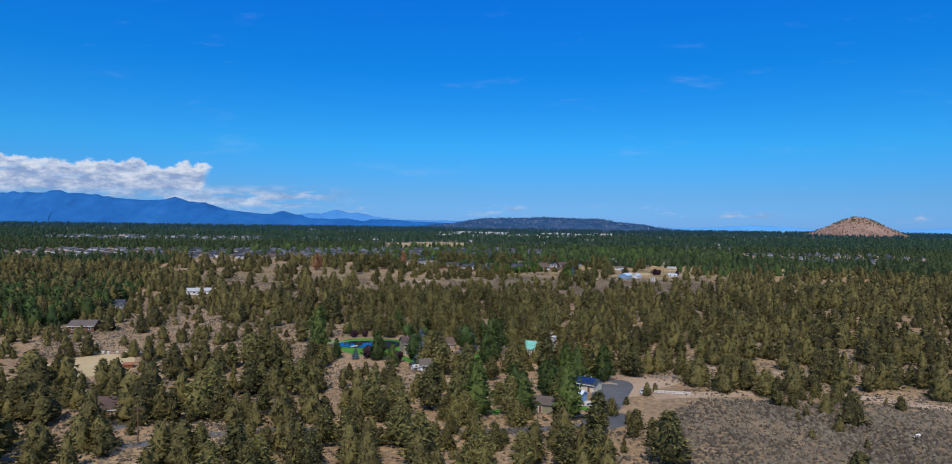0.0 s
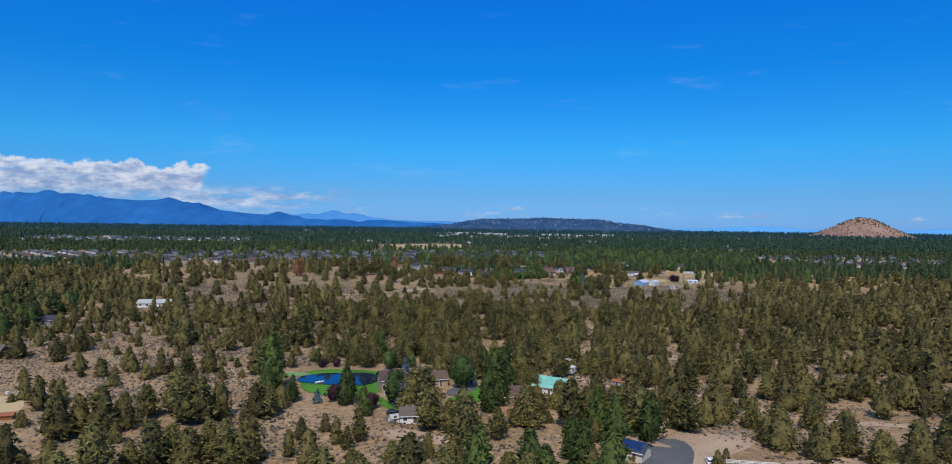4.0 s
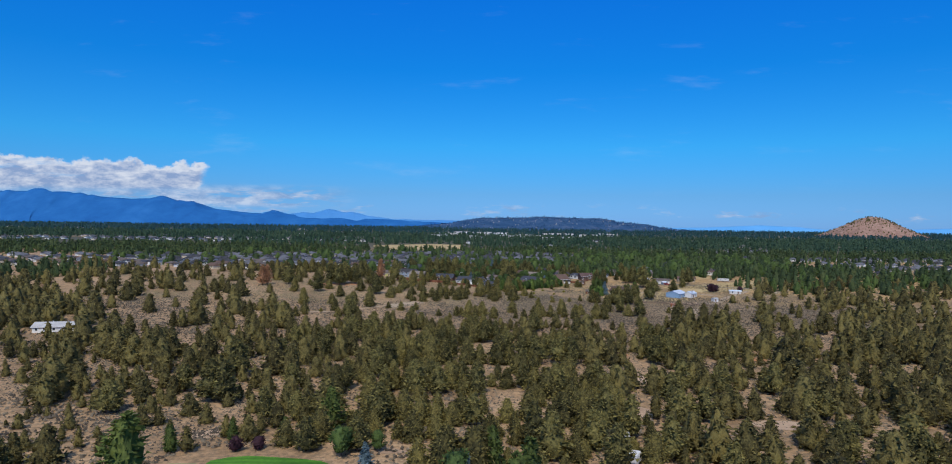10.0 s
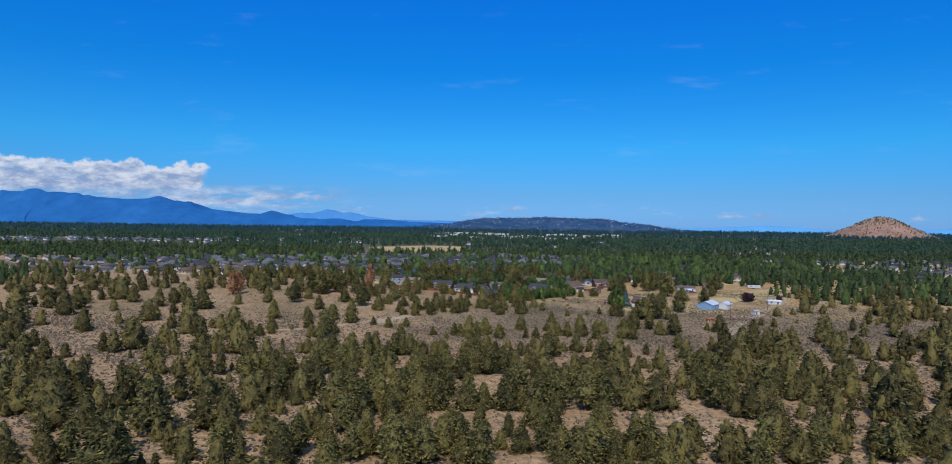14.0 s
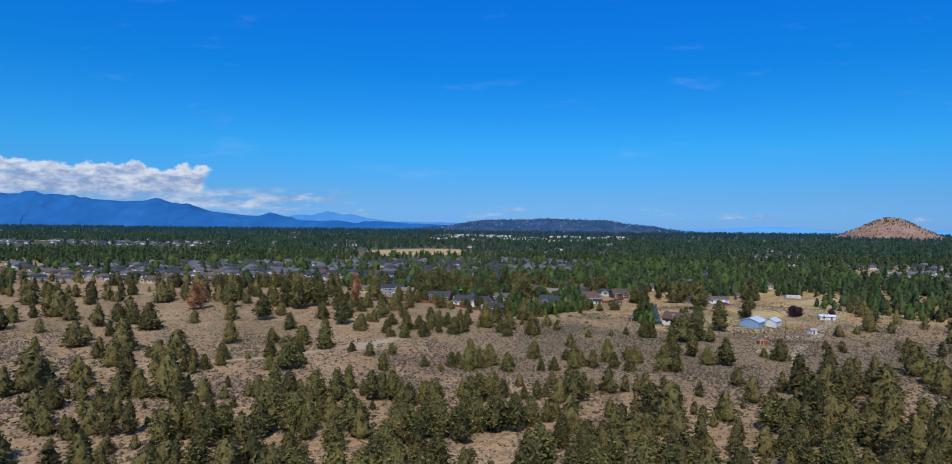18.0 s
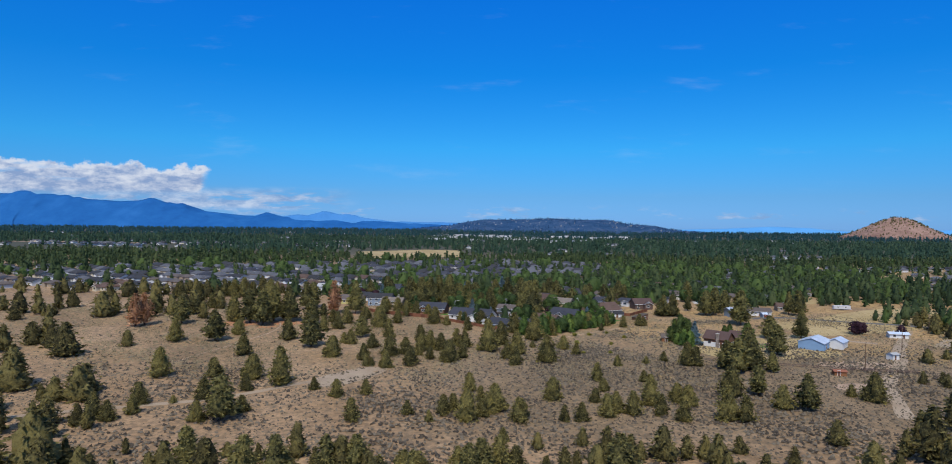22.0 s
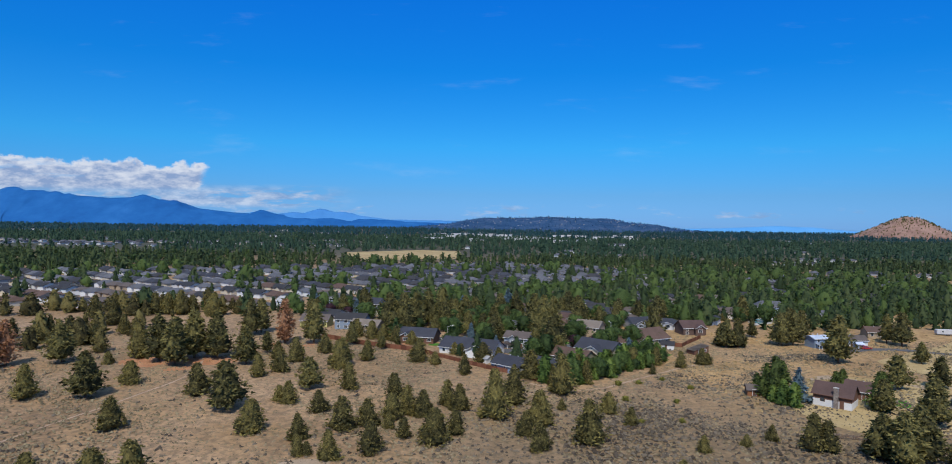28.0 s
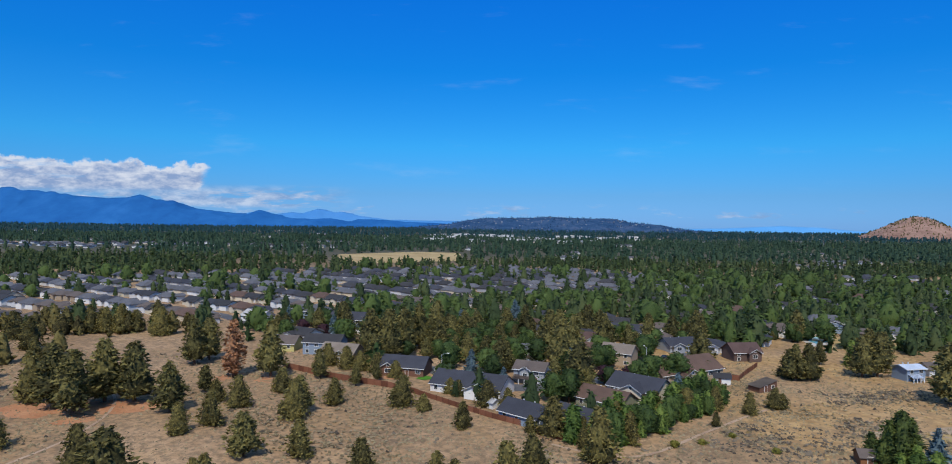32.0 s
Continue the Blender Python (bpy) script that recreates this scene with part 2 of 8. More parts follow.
M["straw"] = material("dry_field", [(0.23, 0.16, 0.065), (0.32, 0.236, 0.107), (0.40, 0.306, 0.153)], 0.02, 14, 0.95, bump=0.04)
M["concrete"] = material("concrete", [(0.306, 0.289, 0.2635), (0.3825, 0.3655, 0.34), (0.4505, 0.4335, 0.3995)], 0.2, 14, 0.9)
M["fence"] = material("cedar_fence", [(0.0892, 0.0327, 0.0178), (0.1487, 0.0566, 0.0297), (0.1963, 0.0833, 0.0476)], 0.4, 10, 0.85, each=0.3)
M["stone"] = material("stone_veneer", [(0.16, 0.14, 0.12), (0.27, 0.24, 0.21), (0.38, 0.34, 0.30)], 1.2, 6, 0.95, bump=0.04)
M["metal"] = material("galvanised_metal", [(0.50, 0.52, 0.54), (0.58, 0.60, 0.62), (0.66, 0.68, 0.70)], 0.4, 8, 0.45, metal=0.3)
M["white"] = material("white_paint", [(0.578, 0.578, 0.561), (0.646, 0.646, 0.629), (0.697, 0.697, 0.68)], 0.5, 10, 0.6)
M["red"] = material("red_paint", [(0.34, 0.035, 0.025), (0.44, 0.05, 0.035), (0.52, 0.07, 0.05)], 0.4, 10, 0.6)
M["solar"] = material("solar_cells", [(0.010, 0.035, 0.13), (0.016, 0.055, 0.20), (0.024, 0.075, 0.26)], 1.0, 8, 0.2, spec=0.6)
M["glass"] = material("window_glass", [(0.015, 0.02, 0.03), (0.03, 0.04, 0.05), (0.06, 0.07, 0.08)], 0.5, 4, 0.08, spec=0.7)
M["rubber"] = material("rubber", [(0.015, 0.015, 0.015), (0.025, 0.025, 0.025), (0.04, 0.04, 0.04)], 2, 6, 0.8)
M["water"] = material("pond_water", [(0.004, 0.010, 0.022), (0.006, 0.016, 0.036), (0.008, 0.022, 0.050)], 0.05, 12, 0.04, bump=0.004, spec=0.8)
M["rock"] = material("lava_rock", [(0.07, 0.055, 0.045), (0.17, 0.14, 0.12), (0.30, 0.26, 0.22)], 0.5, 8, 0.95, bump=0.05)
def mow(m):
    """Mowing stripes, alternately lighter and darker."""
    n, l = m.node_tree.nodes, m.node_tree.links
    p = n["Principled BSDF"]
    src = p.inputs["Base Color"].links[0].from_socket
    tc, wave, mix = n.new("ShaderNodeTexCoord"), n.new("ShaderNodeTexWave"), n.new("ShaderNodeMix")
    wave.wave_type, wave.inputs["Scale"].default_value, wave.inputs["Distortion"].default_value = "RINGS", 0.13, 1.2
    l.new(tc.outputs["Object"], wave.inputs["Vector"])
    mix.data_type, mix.blend_type = "RGBA", "MULTIPLY"
    l.new(wave.outputs["Fac"], mix.inputs[0])
    l.new(src, mix.inputs[6])
    mix.inputs[7].default_value = (0.62, 0.66, 0.6, 1)
    l.new(mix.outputs[2], p.inputs["Base Color"])


mow(M["lawn"])
ROOFS = {
    "slate": (0.040, 0.043, 0.056), "charcoal": (0.036, 0.036, 0.040), "brown": (0.115, 0.072, 0.055), "tan": (0.21, 0.175, 0.145), "grey": (0.105, 0.108, 0.122),
    "taupe": (0.115, 0.093, 0.082), "teal": (0.20, 0.50, 0.42), "steel": (0.52, 0.60, 0.72), "rust": (0.30, 0.11, 0.06), "pale": (0.40, 0.40, 0.40), "umber": (0.090, 0.055, 0.048),
}
WALLS = {
    "white": (0.74, 0.74, 0.72), "pale": (0.60, 0.60, 0.60), "cream": (0.62, 0.55, 0.42), "tan": (0.38, 0.30, 0.21), "grey": (0.34, 0.36, 0.38), "blue": (0.22, 0.36, 0.55), "slateblue": (0.24, 0.31, 0.40),
    # the weathered tone also stands for one house's walls in shade
    "olive": (0.23, 0.23, 0.15), "brown": (0.17, 0.085, 0.055), "log": (0.26, 0.11, 0.045), "yellow": (0.55, 0.50, 0.20), "weathered": (0.13, 0.085, 0.07),
}
for k, c in ROOFS.items():
    M["roof_" + k] = material("roof_" + k, shades(tuple(v * 0.85 for v in c), 0.22), 0.25, 16, 0.8 if k not in ("teal", "steel") else 0.45, bump=0.015, each=0.12, island=0.22)
for k, c in WALLS.items():
    M["wall_" + k] = material("wall_" + k, shades(tuple(v * 0.78 for v in c), 0.10), 0.3, 16, 0.8, each=0.1)


# ---- ground ----
def ease(a, b, v):
    u = np.clip((np.asarray(v, float) - a) / (b - a), 0, 1)
    return u * u * (3 - 2 * u)


def ground_z(x, y):
    """The height of the ground."""
    return -3 + 8 * ease(280, 720, y) - 0.006 * np.clip(x, -300, 300) * ease(250, 600, y)


def gz(x, y):
    return float(ground_z(x, y))


def blotch(x, y, size, seed):
    """A smooth wandering value from 0 to 1."""
    r = np.random.RandomState(seed)
    x, y = np.asarray(x, float), np.asarray(y, float)
    v = np.zeros(np.broadcast(x, y).shape)
    tot = 0
    for k in range(4):
        for _ in range(3):
            an, ph = r.uniform(0, 6.28, 2)
            f = 6.28 / size * 1.9 ** k * r.uniform(0.7, 1.3)
            v = v + np.sin(f * (x * math.cos(an) + y * math.sin(an)) + ph) * 0.6 ** k
            tot += 0.5 * 0.36 ** k
    return 0.5 + 0.5 * np.tanh(v / math.sqrt(tot) * 0.8)


def mesh_from(name, verts, faces, mat, smooth=False, normals=None):
    """A mesh out of arrays of corners and of faces, all with the same number of corners."""
    verts, faces = np.asarray(verts, np.float32), np.asarray(faces, np.int32)
    me = bpy.data.meshes.new(name)
    k = faces.shape[1]
    me.vertices.add(len(verts))
    me.vertices.foreach_set("co", verts.ravel())
    me.loops.add(faces.size)
    me.loops.foreach_set("vertex_index", faces.ravel())
    me.polygons.add(len(faces))
    me.polygons.foreach_set("loop_start", np.arange(0, faces.size, k, dtype=np.int32))
    if smooth or normals is not None:
        me.polygons.foreach_set("use_smooth", np.ones(len(faces), bool))
    me.update(calc_edges=True)
    if normals is not None:
        me.normals_split_custom_set_from_vertices(np.asarray(normals, np.float32))
    me.materials.append(mat)
    return me


def graded(a, b, step, ends, growth=1.12):
    mid = list(np.arange(a, b + 0.1, step))
    lo, hi, s = [], [], step
    p = mid[-1]
    while p < ends[1]:
        s *= growth
        p += s
        hi.append(p)
    p, s = mid[0], step
    while p > ends[0]:
        s *= growth
        p -= s
        lo.append(p)
    return np.array(lo[::-1] + mid + hi)


def golden(x, y):
    """How much dry yellow grass grows at a place."""
    v = ease(40, 75, x) * ease(575, 640, y) * (0.45 + 0.9 * (blotch(x, y, 60, 11) - 0.35))
    v = np.maximum(v, 0.9 * ease(130, 170, x) * ease(560, 600, y) * ease(0.25, 0.6, blotch(x, y, 60, 11)))
    v = np.maximum(v, 0.25 * ease(0.5, 0.9, blotch(x, y, 45, 12)) * ease(480, 560, y))
    return np.clip(v, 0, 1)


def build_ground():
    xs, ys = graded(-320, 320, 8, (-9000, 9000)), graded(100, 860, 8, (-2500, 9500))
    X, Y = np.meshgrid(xs, ys)
    near = np.exp(-(np.hypot(X, Y - 450) / 700) ** 2)
    Z = ground_z(X, Y) + near * 0.5 * (blotch(X, Y, 70, 3) - 0.5)
    nx, ny = len(xs), len(ys)
    i = np.arange(nx * ny).reshape(ny, nx)
    faces = np.stack([i[:-1, :-1], i[:-1, 1:], i[1:, 1:], i[1:, :-1]], -1).reshape(-1, 4)
    m = material("dry_ground", [(0.178, 0.108, 0.054), (0.284, 0.181, 0.098), (0.385, 0.258, 0.150)], 0.022, 18, 0.97, bump=0.02)
    n, l = m.node_tree.nodes, m.node_tree.links
    p = n["Principled BSDF"]
    soil = p.inputs["Base Color"].links[0].from_socket
    att = n.new("ShaderNodeAttribute")
    att.attribute_name = "dry_grass"
    grain = n.new("ShaderNodeTexNoise")
    grain.inputs["Scale"].default_value, grain.inputs["Detail"].default_value = 0.35, 6
    tc = n.new("ShaderNodeTexCoord")
    l.new(tc.outputs["Object"], grain.inputs["Vector"])
    ramp = n.new("ShaderNodeValToRGB")
    ramp.color_ramp.elements[0].position, ramp.color_ramp.elements[0].color = 0.35, (0.255, 0.150, 0.056, 1)
    ramp.color_ramp.elements[1].position, ramp.color_ramp.elements[1].color = 0.65, (0.41, 0.270, 0.118, 1)
    l.new(grain.outputs[0], ramp.inputs[0])
    mix = n.new("ShaderNodeMix")
    mix.data_type = "RGBA"
    l.new(att.outputs["Fac"], mix.inputs[0])
    l.new(soil, mix.inputs[6])
    l.new(ramp.outputs[0], mix.inputs[7])
    # low brush and litter mottle the soil
    spots = n.new("ShaderNodeTexNoise")
    spots.inputs["Scale"].default_value, spots.inputs["Detail"].default_value, spots.inputs["Roughness"].default_value = 0.62, 4, 0.7
    l.new(tc.outputs["Object"], spots.inputs["Vector"])
    sr = n.new("ShaderNodeMapRange")
    sr.inputs[1].default_value, sr.inputs[2].default_value, sr.inputs[4].default_value = 0.44, 0.60, 0.64
    l.new(spots.outputs[0], sr.inputs[0])
    mott = n.new("ShaderNodeMix")
    mott.data_type = "RGBA"
    less = n.new("ShaderNodeMath")
    less.operation = "MULTIPLY_ADD"
    less.inputs[1].default_value, less.inputs[2].default_value = -0.55, 1.0
    l.new(att.outputs["Fac"], less.inputs[0])
    both = n.new("ShaderNodeMath")
    both.operation = "MULTIPLY"
    l.new(sr.outputs[0], both.inputs[0])
    l.new(less.outputs[0], both.inputs[1])
    l.new(both.outputs[0], mott.inputs[0])
    l.new(mix.outputs[2], mott.inputs[6])
    mott.inputs[7].default_value = (0.085, 0.066, 0.043, 1)
    mix = mott
    # far off the soil is hidden by dark litter and brush
    att2 = n.new("ShaderNodeAttribute")
    att2.attribute_name = "brush_cover"
    mix2 = n.new("ShaderNodeMix")
    mix2.data_type = "RGBA"
    l.new(att2.outputs["Fac"], mix2.inputs[0])
    l.new(mix.outputs[2], mix2.inputs[6])
    mix2.inputs[7].default_value = (0.034, 0.042, 0.026, 1)
    l.new(mix2.outputs[2], p.inputs["Base Color"])
    me = mesh_from("ground", np.stack([X, Y, Z], -1).reshape(-1, 3), faces, m, True)
    for nm, val in (("dry_grass", golden(X, Y)), ("brush_cover", 0.9 * ease(950, 1500, Y) + 0.34 * ease(46, 70, X) * ease(222, 196, Y) + 0.34 * ease(-40, 10, X) * ease(480, 520, Y) * ease(640, 585, Y))):
        me.attributes.new(nm, "FLOAT", "POINT").data.foreach_set("value", val.ravel().astype(np.float32))
    tagged(new("ground", me), "dry tan high-desert soil with patches of straw-coloured grass", "ground", kind="structure")


build_ground()


def part(name, bm, mat, parent, label=""):
    """Links a bmesh as one mesh object under a thing or a part."""
    me = bpy.data.meshes.new(name)
    bmesh.ops.recalc_face_normals(bm, faces=bm.faces)
    bm.to_mesh(me)
    bm.free()
    me.materials.append(mat)
    ob = new(name, me)
    ob.parent = parent
    return tagged(ob, label)


def thing(name, x, y, yaw, label, category, group="", z=None):
    ob = new(name)
    ob.matrix_basis = pose(x, y, gz(x, y) if z is None else z, 0, 0, yaw)
    return tagged(ob, label, category, group)


def box(bm, x0, x1, y0, y1, z0, z1):
    v = [bm.verts.new((x, y, z)) for x in (x0, x1) for y in (y0, y1) for z in (z0, z1)]
    for f in ((0, 1, 3, 2), (4, 6, 7, 5), (0, 4, 5, 1), (2, 3, 7, 6), (0, 2, 6, 4), (1, 5, 7, 3)):
        bm.faces.new([v[k] for k in f])
    return v


# ---- far hills ----
def ridge(name, label, crest, y, depth, mat, foot=-40.0, rows=14, rough=0.0, seed=1, category="hill"):
    """A hill with the given skyline (x, z), its flank falling towards -y and its back towards +y."""
    xs = np.array([c[0] for c in crest], float)
    zs = np.array([c[1] for c in crest], float)
    n = 420
    X = np.linspace(xs[0], xs[-1], n)
    top = np.interp(X, xs, zs)
    k = np.ones(3) / 3
    top = np.convolve(np.pad(top, 1, mode="edge"), k, "valid")
    verts, faces = [], []
    rowsy = np.concatenate([np.linspace(-1, 0, rows), [0.25]])
    for v in rowsy:
        fall = 1 - ease(0, 1, abs(v)) if v < 0 else 1 - v * 1.5
        b = blotch(X, X * 0 + v * depth, (xs[-1] - xs[0]) / 7, seed) - 0.5
        Z = foot + (top - foot) * fall * (1 + rough * b * (abs(v) > 0.02) * 0.9)
        verts.append(np.stack([X + 0.3 * depth * b * abs(v), y + v * depth + 0 * X, Z], -1))
    verts = np.concatenate(verts)
    i = np.arange(len(rowsy) * n).reshape(len(rowsy), n)
    faces = np.stack([i[:-1, :-1], i[:-1, 1:], i[1:, 1:], i[1:, :-1]], -1).reshape(-1, 4)
    return tagged(new(name, mesh_from(name, verts, faces, mat, True)), label, category, kind="structure")


# distance haze put into the surface: blue base colour that also emits
def haze_glow_material(name, colours, glow, scale):
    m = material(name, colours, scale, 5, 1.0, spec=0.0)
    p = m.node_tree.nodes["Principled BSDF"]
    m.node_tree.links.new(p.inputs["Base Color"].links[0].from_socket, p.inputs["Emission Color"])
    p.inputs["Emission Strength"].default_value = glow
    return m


# painted haze, paler the farther off the range lies
far_haze_blue = haze_glow_material("distant_range", [(0.009, 0.055, 0.178), (0.012, 0.072, 0.215), (0.018, 0.090, 0.250)], 0.52, 0.0022)
paler_haze_blue = haze_glow_material("farthest_range", [(0.030, 0.122, 0.30), (0.039, 0.140, 0.325), (0.05, 0.16, 0.35)], 0.5, 0.002)
palest_haze_blue = haze_glow_material("hazy_range", [(0.052, 0.185, 0.385), (0.060, 0.198, 0.40), (0.068, 0.21, 0.415)], 0.5, 0.001)


def crest_at(cam_y, depth, horizon, slope, focal, pts):
    """Skyline points from bearings and heights taken at one place."""
    return [((u - 784) / focal * depth, 55 + (horizon + slope * (u - 784) - v) / focal * depth) for u, v in pts]


RANGE = [(-420, 335), (-250, 322), (-100, 316), (0, 315), (60, 315), (95, 320), (150, 324), (205, 328), (238, 327), (258, 322), (290, 333), (322, 336), (346, 344.5), (385, 349), (408, 351.5), (428, 352), (438, 348.5), (445, 346), (453, 348.5), (466, 353), (500, 356), (530, 358), (600, 362), (680, 366), (760, 369)]
ridge("mountain_range", "long volcanic mountain range under cloud, far off, painted blue for haze", crest_at(290, 4690, 366, 0.0115, 1053, RANGE), 4980, 500, far_haze_blue, rough=0.25, category="mountain")
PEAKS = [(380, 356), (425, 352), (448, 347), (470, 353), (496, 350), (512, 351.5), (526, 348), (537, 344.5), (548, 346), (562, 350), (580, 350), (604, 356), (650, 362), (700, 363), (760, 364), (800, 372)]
ridge("mountain_peaks", "row of small far peaks, painted pale blue for haze", crest_at(290, 4690, 366, 0.0115, 1053, PEAKS), 4990, 200, paler_haze_blue, rough=0.1, seed=4, category="mountain")
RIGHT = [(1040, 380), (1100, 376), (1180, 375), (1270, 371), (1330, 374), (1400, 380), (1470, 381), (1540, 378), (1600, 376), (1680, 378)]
ridge("far_ridge", "low ridge on the horizon, painted pale blue for haze", crest_at(290, 4690, 366, 0.0115, 1053, RIGHT), 4990, 150, palest_haze_blue, rough=0.1, seed=6, category="mountain")
# blue of the hill is distance haze painted into its base colours
hazed_hill_mat = material("wooded_hill", [(0.014, 0.044, 0.100), (0.027, 0.066, 0.138), (0.072, 0.102, 0.165)], 0.011, 6, 1.0, bump=6.0, spec=0.0)
HILL = [(-520, 8), (-330, 28), (-184, 40), (-58, 66), (67, 85), (401, 92), (505, 99), (735, 93), (978, 86), (1070, 66), (1237, 51), (1362, 30), (1529, 14), (1700, 4)]
ridge("wooded_hill", "long low hill dark with pines and dotted with houses", HILL, 4850, 700, hazed_hill_mat, foot=-5, rough=0.15, seed=2)


def butte_fall(u):
    """How far the cone has fallen at u of its way out, from 0 to 1: a rounded top, straight flanks, a soft foot."""
    w = (math.sqrt(u * u + 0.02) - 0.1414) / 0.8686
    return 1.06 * (1 - (1 - min(1.0, w)) ** 1.3)


def build_butte():
    m = material("dry_butte", [(0.125, 0.070, 0.052), (0.23, 0.142, 0.108), (0.335, 0.226, 0.178)], 0.010, 6, 0.95, bump=1.5)
    rings, seg = 22, 72
    verts, faces = [], []
    for r in range(rings + 1):
        u = r / rings
        for s in range(seg):
            a = 2 * math.pi * s / seg
            lump = 1 + 0.10 * math.sin(2 * a + 0.6) + 0.05 * math.sin(5 * a + 1) + 0.03 * math.sin(9 * a)
            R = 8 + 320 * u * lump
            verts.append((2050 + R * math.cos(a), 3440 + R * 0.9 * math.sin(a), 107 - 112 * butte_fall(u) + 2.5 * math.sin(7 * a + 5 * u) * u * (1 - u) * 4))
    verts.append((2050, 3440, 108.5))
    me = bpy.data.meshes.new("butte")
    f = [(r * seg + s, (r + 1) * seg + s, (r + 1) * seg + (s + 1) % seg, r * seg + (s + 1) % seg) for r in range(rings) for s in range(seg)]
    f += [(len(verts) - 1, s, (s + 1) % seg) for s in range(seg)]
    me.from_pydata(verts, [], f)
    me.polygons.foreach_set("use_smooth", np.ones(len(f), bool))
    me.materials.append(m)
    tagged(new("cinder_butte", me), "bare reddish-tan cinder cone dotted with dark junipers", "hill", kind="structure")


build_butte()


def butte_z(x, y):
    dx, dy = x - 2050, (y - 3440) / 0.9
    a, R = math.atan2(dy, dx), math.hypot(dx, dy)
    lump = 1 + 0.10 * math.sin(2 * a + 0.6) + 0.05 * math.sin(5 * a + 1) + 0.03 * math.sin(9 * a)
    u = max(0.0, (R - 8) / (320 * lump))
    return 107 - 112 * butte_fall(u) if u < 1 else -99.0


# ---- trees: shapes ----
def crown_shape(kind, t):
    """The crown's half width at height t (0 foot, 1 tip)."""
    if kind == "juniper":
        return (1 - t) ** 0.60 * min(1.0, 0.74 + 1.9 * t) * 1.08
    if kind == "pine":
        return (1 - t) ** 0.58 * min(1.0, 0.60 + 1.8 * t) * 1.05
    if kind == "spruce":
        return (1 - t) ** 0.9
    if kind == "hedge":
        return (1 - t) ** 0.45 * min(1.0, 0.7 + 2 * t)
    return math.sqrt(max(0.0, 1 - (2 * t - 0.95) ** 2 * 0.98)) if t < 0.98 else 0.1


def crown_arrays(kind, seed, tufts, core=(8, 4), size=0.13, low=0.03, flare=0.9, width=1.0):
    """A crown one metre high: many small tufts round a dark uneven core; as corners and triangles."""
    r = random.Random(seed)
    V, F = [], []
    lean = [(r.uniform(-0.03, 0.03), r.uniform(-0.03, 0.03)) for _ in range(6)]
    lobes = [(r.uniform(0, 6.28), r.uniform(0.08, 0.2) * (1.5 if kind == "broadleaf" else 1.0)) for _ in range(3)]

    def out(t, a):
        w = crown_shape(kind, t) * (1 + sum(k * math.sin((i + 2) * a + p + 4 * t) for i, (p, k) in enumerate(lobes)))
        return max(0.01, w) * 0.5 * width

    # the closed body of the crown, lumpy where boughs stand out
    seg, rings = core
    lump = [[r.uniform(0.55, 0.94) if seg > 5 else r.uniform(0.45, 0.6) for _ in range(seg)] for _ in range(rings)]
    for k in range(rings):
        t = 0.0 + 0.9 * k / max(1, rings - 1)
        for s in range(seg):
            a = 6.2832 * (s + 0.5 * (k % 2)) / seg
            R = out(t, a) * lump[k][s] * (0.8 if k == 0 else 1.0)
            V.append((R * math.cos(a), R * math.sin(a), low + (1 - low) * (t + r.uniform(-0.02, 0.02) * (k > 0))))
    for k in range(rings - 1):
        for s in range(seg):
            p, q = k * seg + s, k * seg + (s + 1) % seg
            F += [(p, q, q + seg), (p, q + seg, p + seg)]
    V.append((0, 0, 0.96))
    F += [((rings - 1) * seg + s, (rings - 1) * seg + (s + 1) % seg, len(V) - 1) for s in range(seg)]
    N = [Vector((0, 0, 0)) for _ in V]
    for f in F:
        p0, p1, p2 = (Vector(V[i]) for i in f)
        fn = (p1 - p0).cross(p2 - p0)
        for i in f:
            N[i] += fn
    N = [(n.normalized() * 0.75 + Vector((x, y, 0.3 * math.hypot(x, y) + 0.03)).normalized() * 0.4).normalized() for n, (x, y, z) in zip(N, V)]
    boughs = [(((k + r.random()) / 34) ** 1.15 * 0.97, r.uniform(0, 6.2832), r.uniform(0.80, 1.14)) for k in range(34)] if tufts > 150 else []
    for i in range(tufts):
        t, a, reach = ((i + r.random()) / tufts) ** 1.08 * 0.97, r.uniform(0, 6.2832), 1.0
        if boughs and r.random() < 0.6:
            bt, ba, reach = boughs[int(len(boughs) * min(0.999, t * 1.02)) % len(boughs) if r.random() < 0.5 else r.randrange(len(boughs))]
            t, a = min(0.97, max(0.0, bt + r.gauss(0, 0.035))), ba + r.gauss(0, 0.34)
        R = out(t, a) * (r.uniform(0.72, 1.15) if seg > 5 else r.uniform(0.5, 1.06)) * reach
        s = size * r.uniform(0.6, 1.3) * (1 - 0.35 * t)
        c = Vector((R * math.cos(a), R * math.sin(a), low + (1 - low) * t))
        out_dir = Vector((math.cos(a), math.sin(a), 0.35))
        o = Vector((math.cos(a) * flare + r.uniform(-0.5, 0.5), math.sin(a) * flare + r.uniform(-0.5, 0.5), r.uniform(-0.45, 0.6))).normalized()
        side = o.cross(out_dir * 0.5 + Vector((r.uniform(-1, 1), r.uniform(-1, 1), r.uniform(-1, 1)))).normalized()
        b, k = len(V), r.uniform(0.30, 0.52)
        p = [c - o * s * 0.4 + side * s * k, c - o * s * 0.4 - side * s * k, c + o * s * r.uniform(0.6, 1.1)]
        if (p[1] - p[0]).cross(p[2] - p[0]).dot(out_dir) < 0:
            p[0], p[1] = p[1], p[0]
        n = (out_dir * 0.6 + (p[1] - p[0]).cross(p[2] - p[0]).normalized()).normalized()
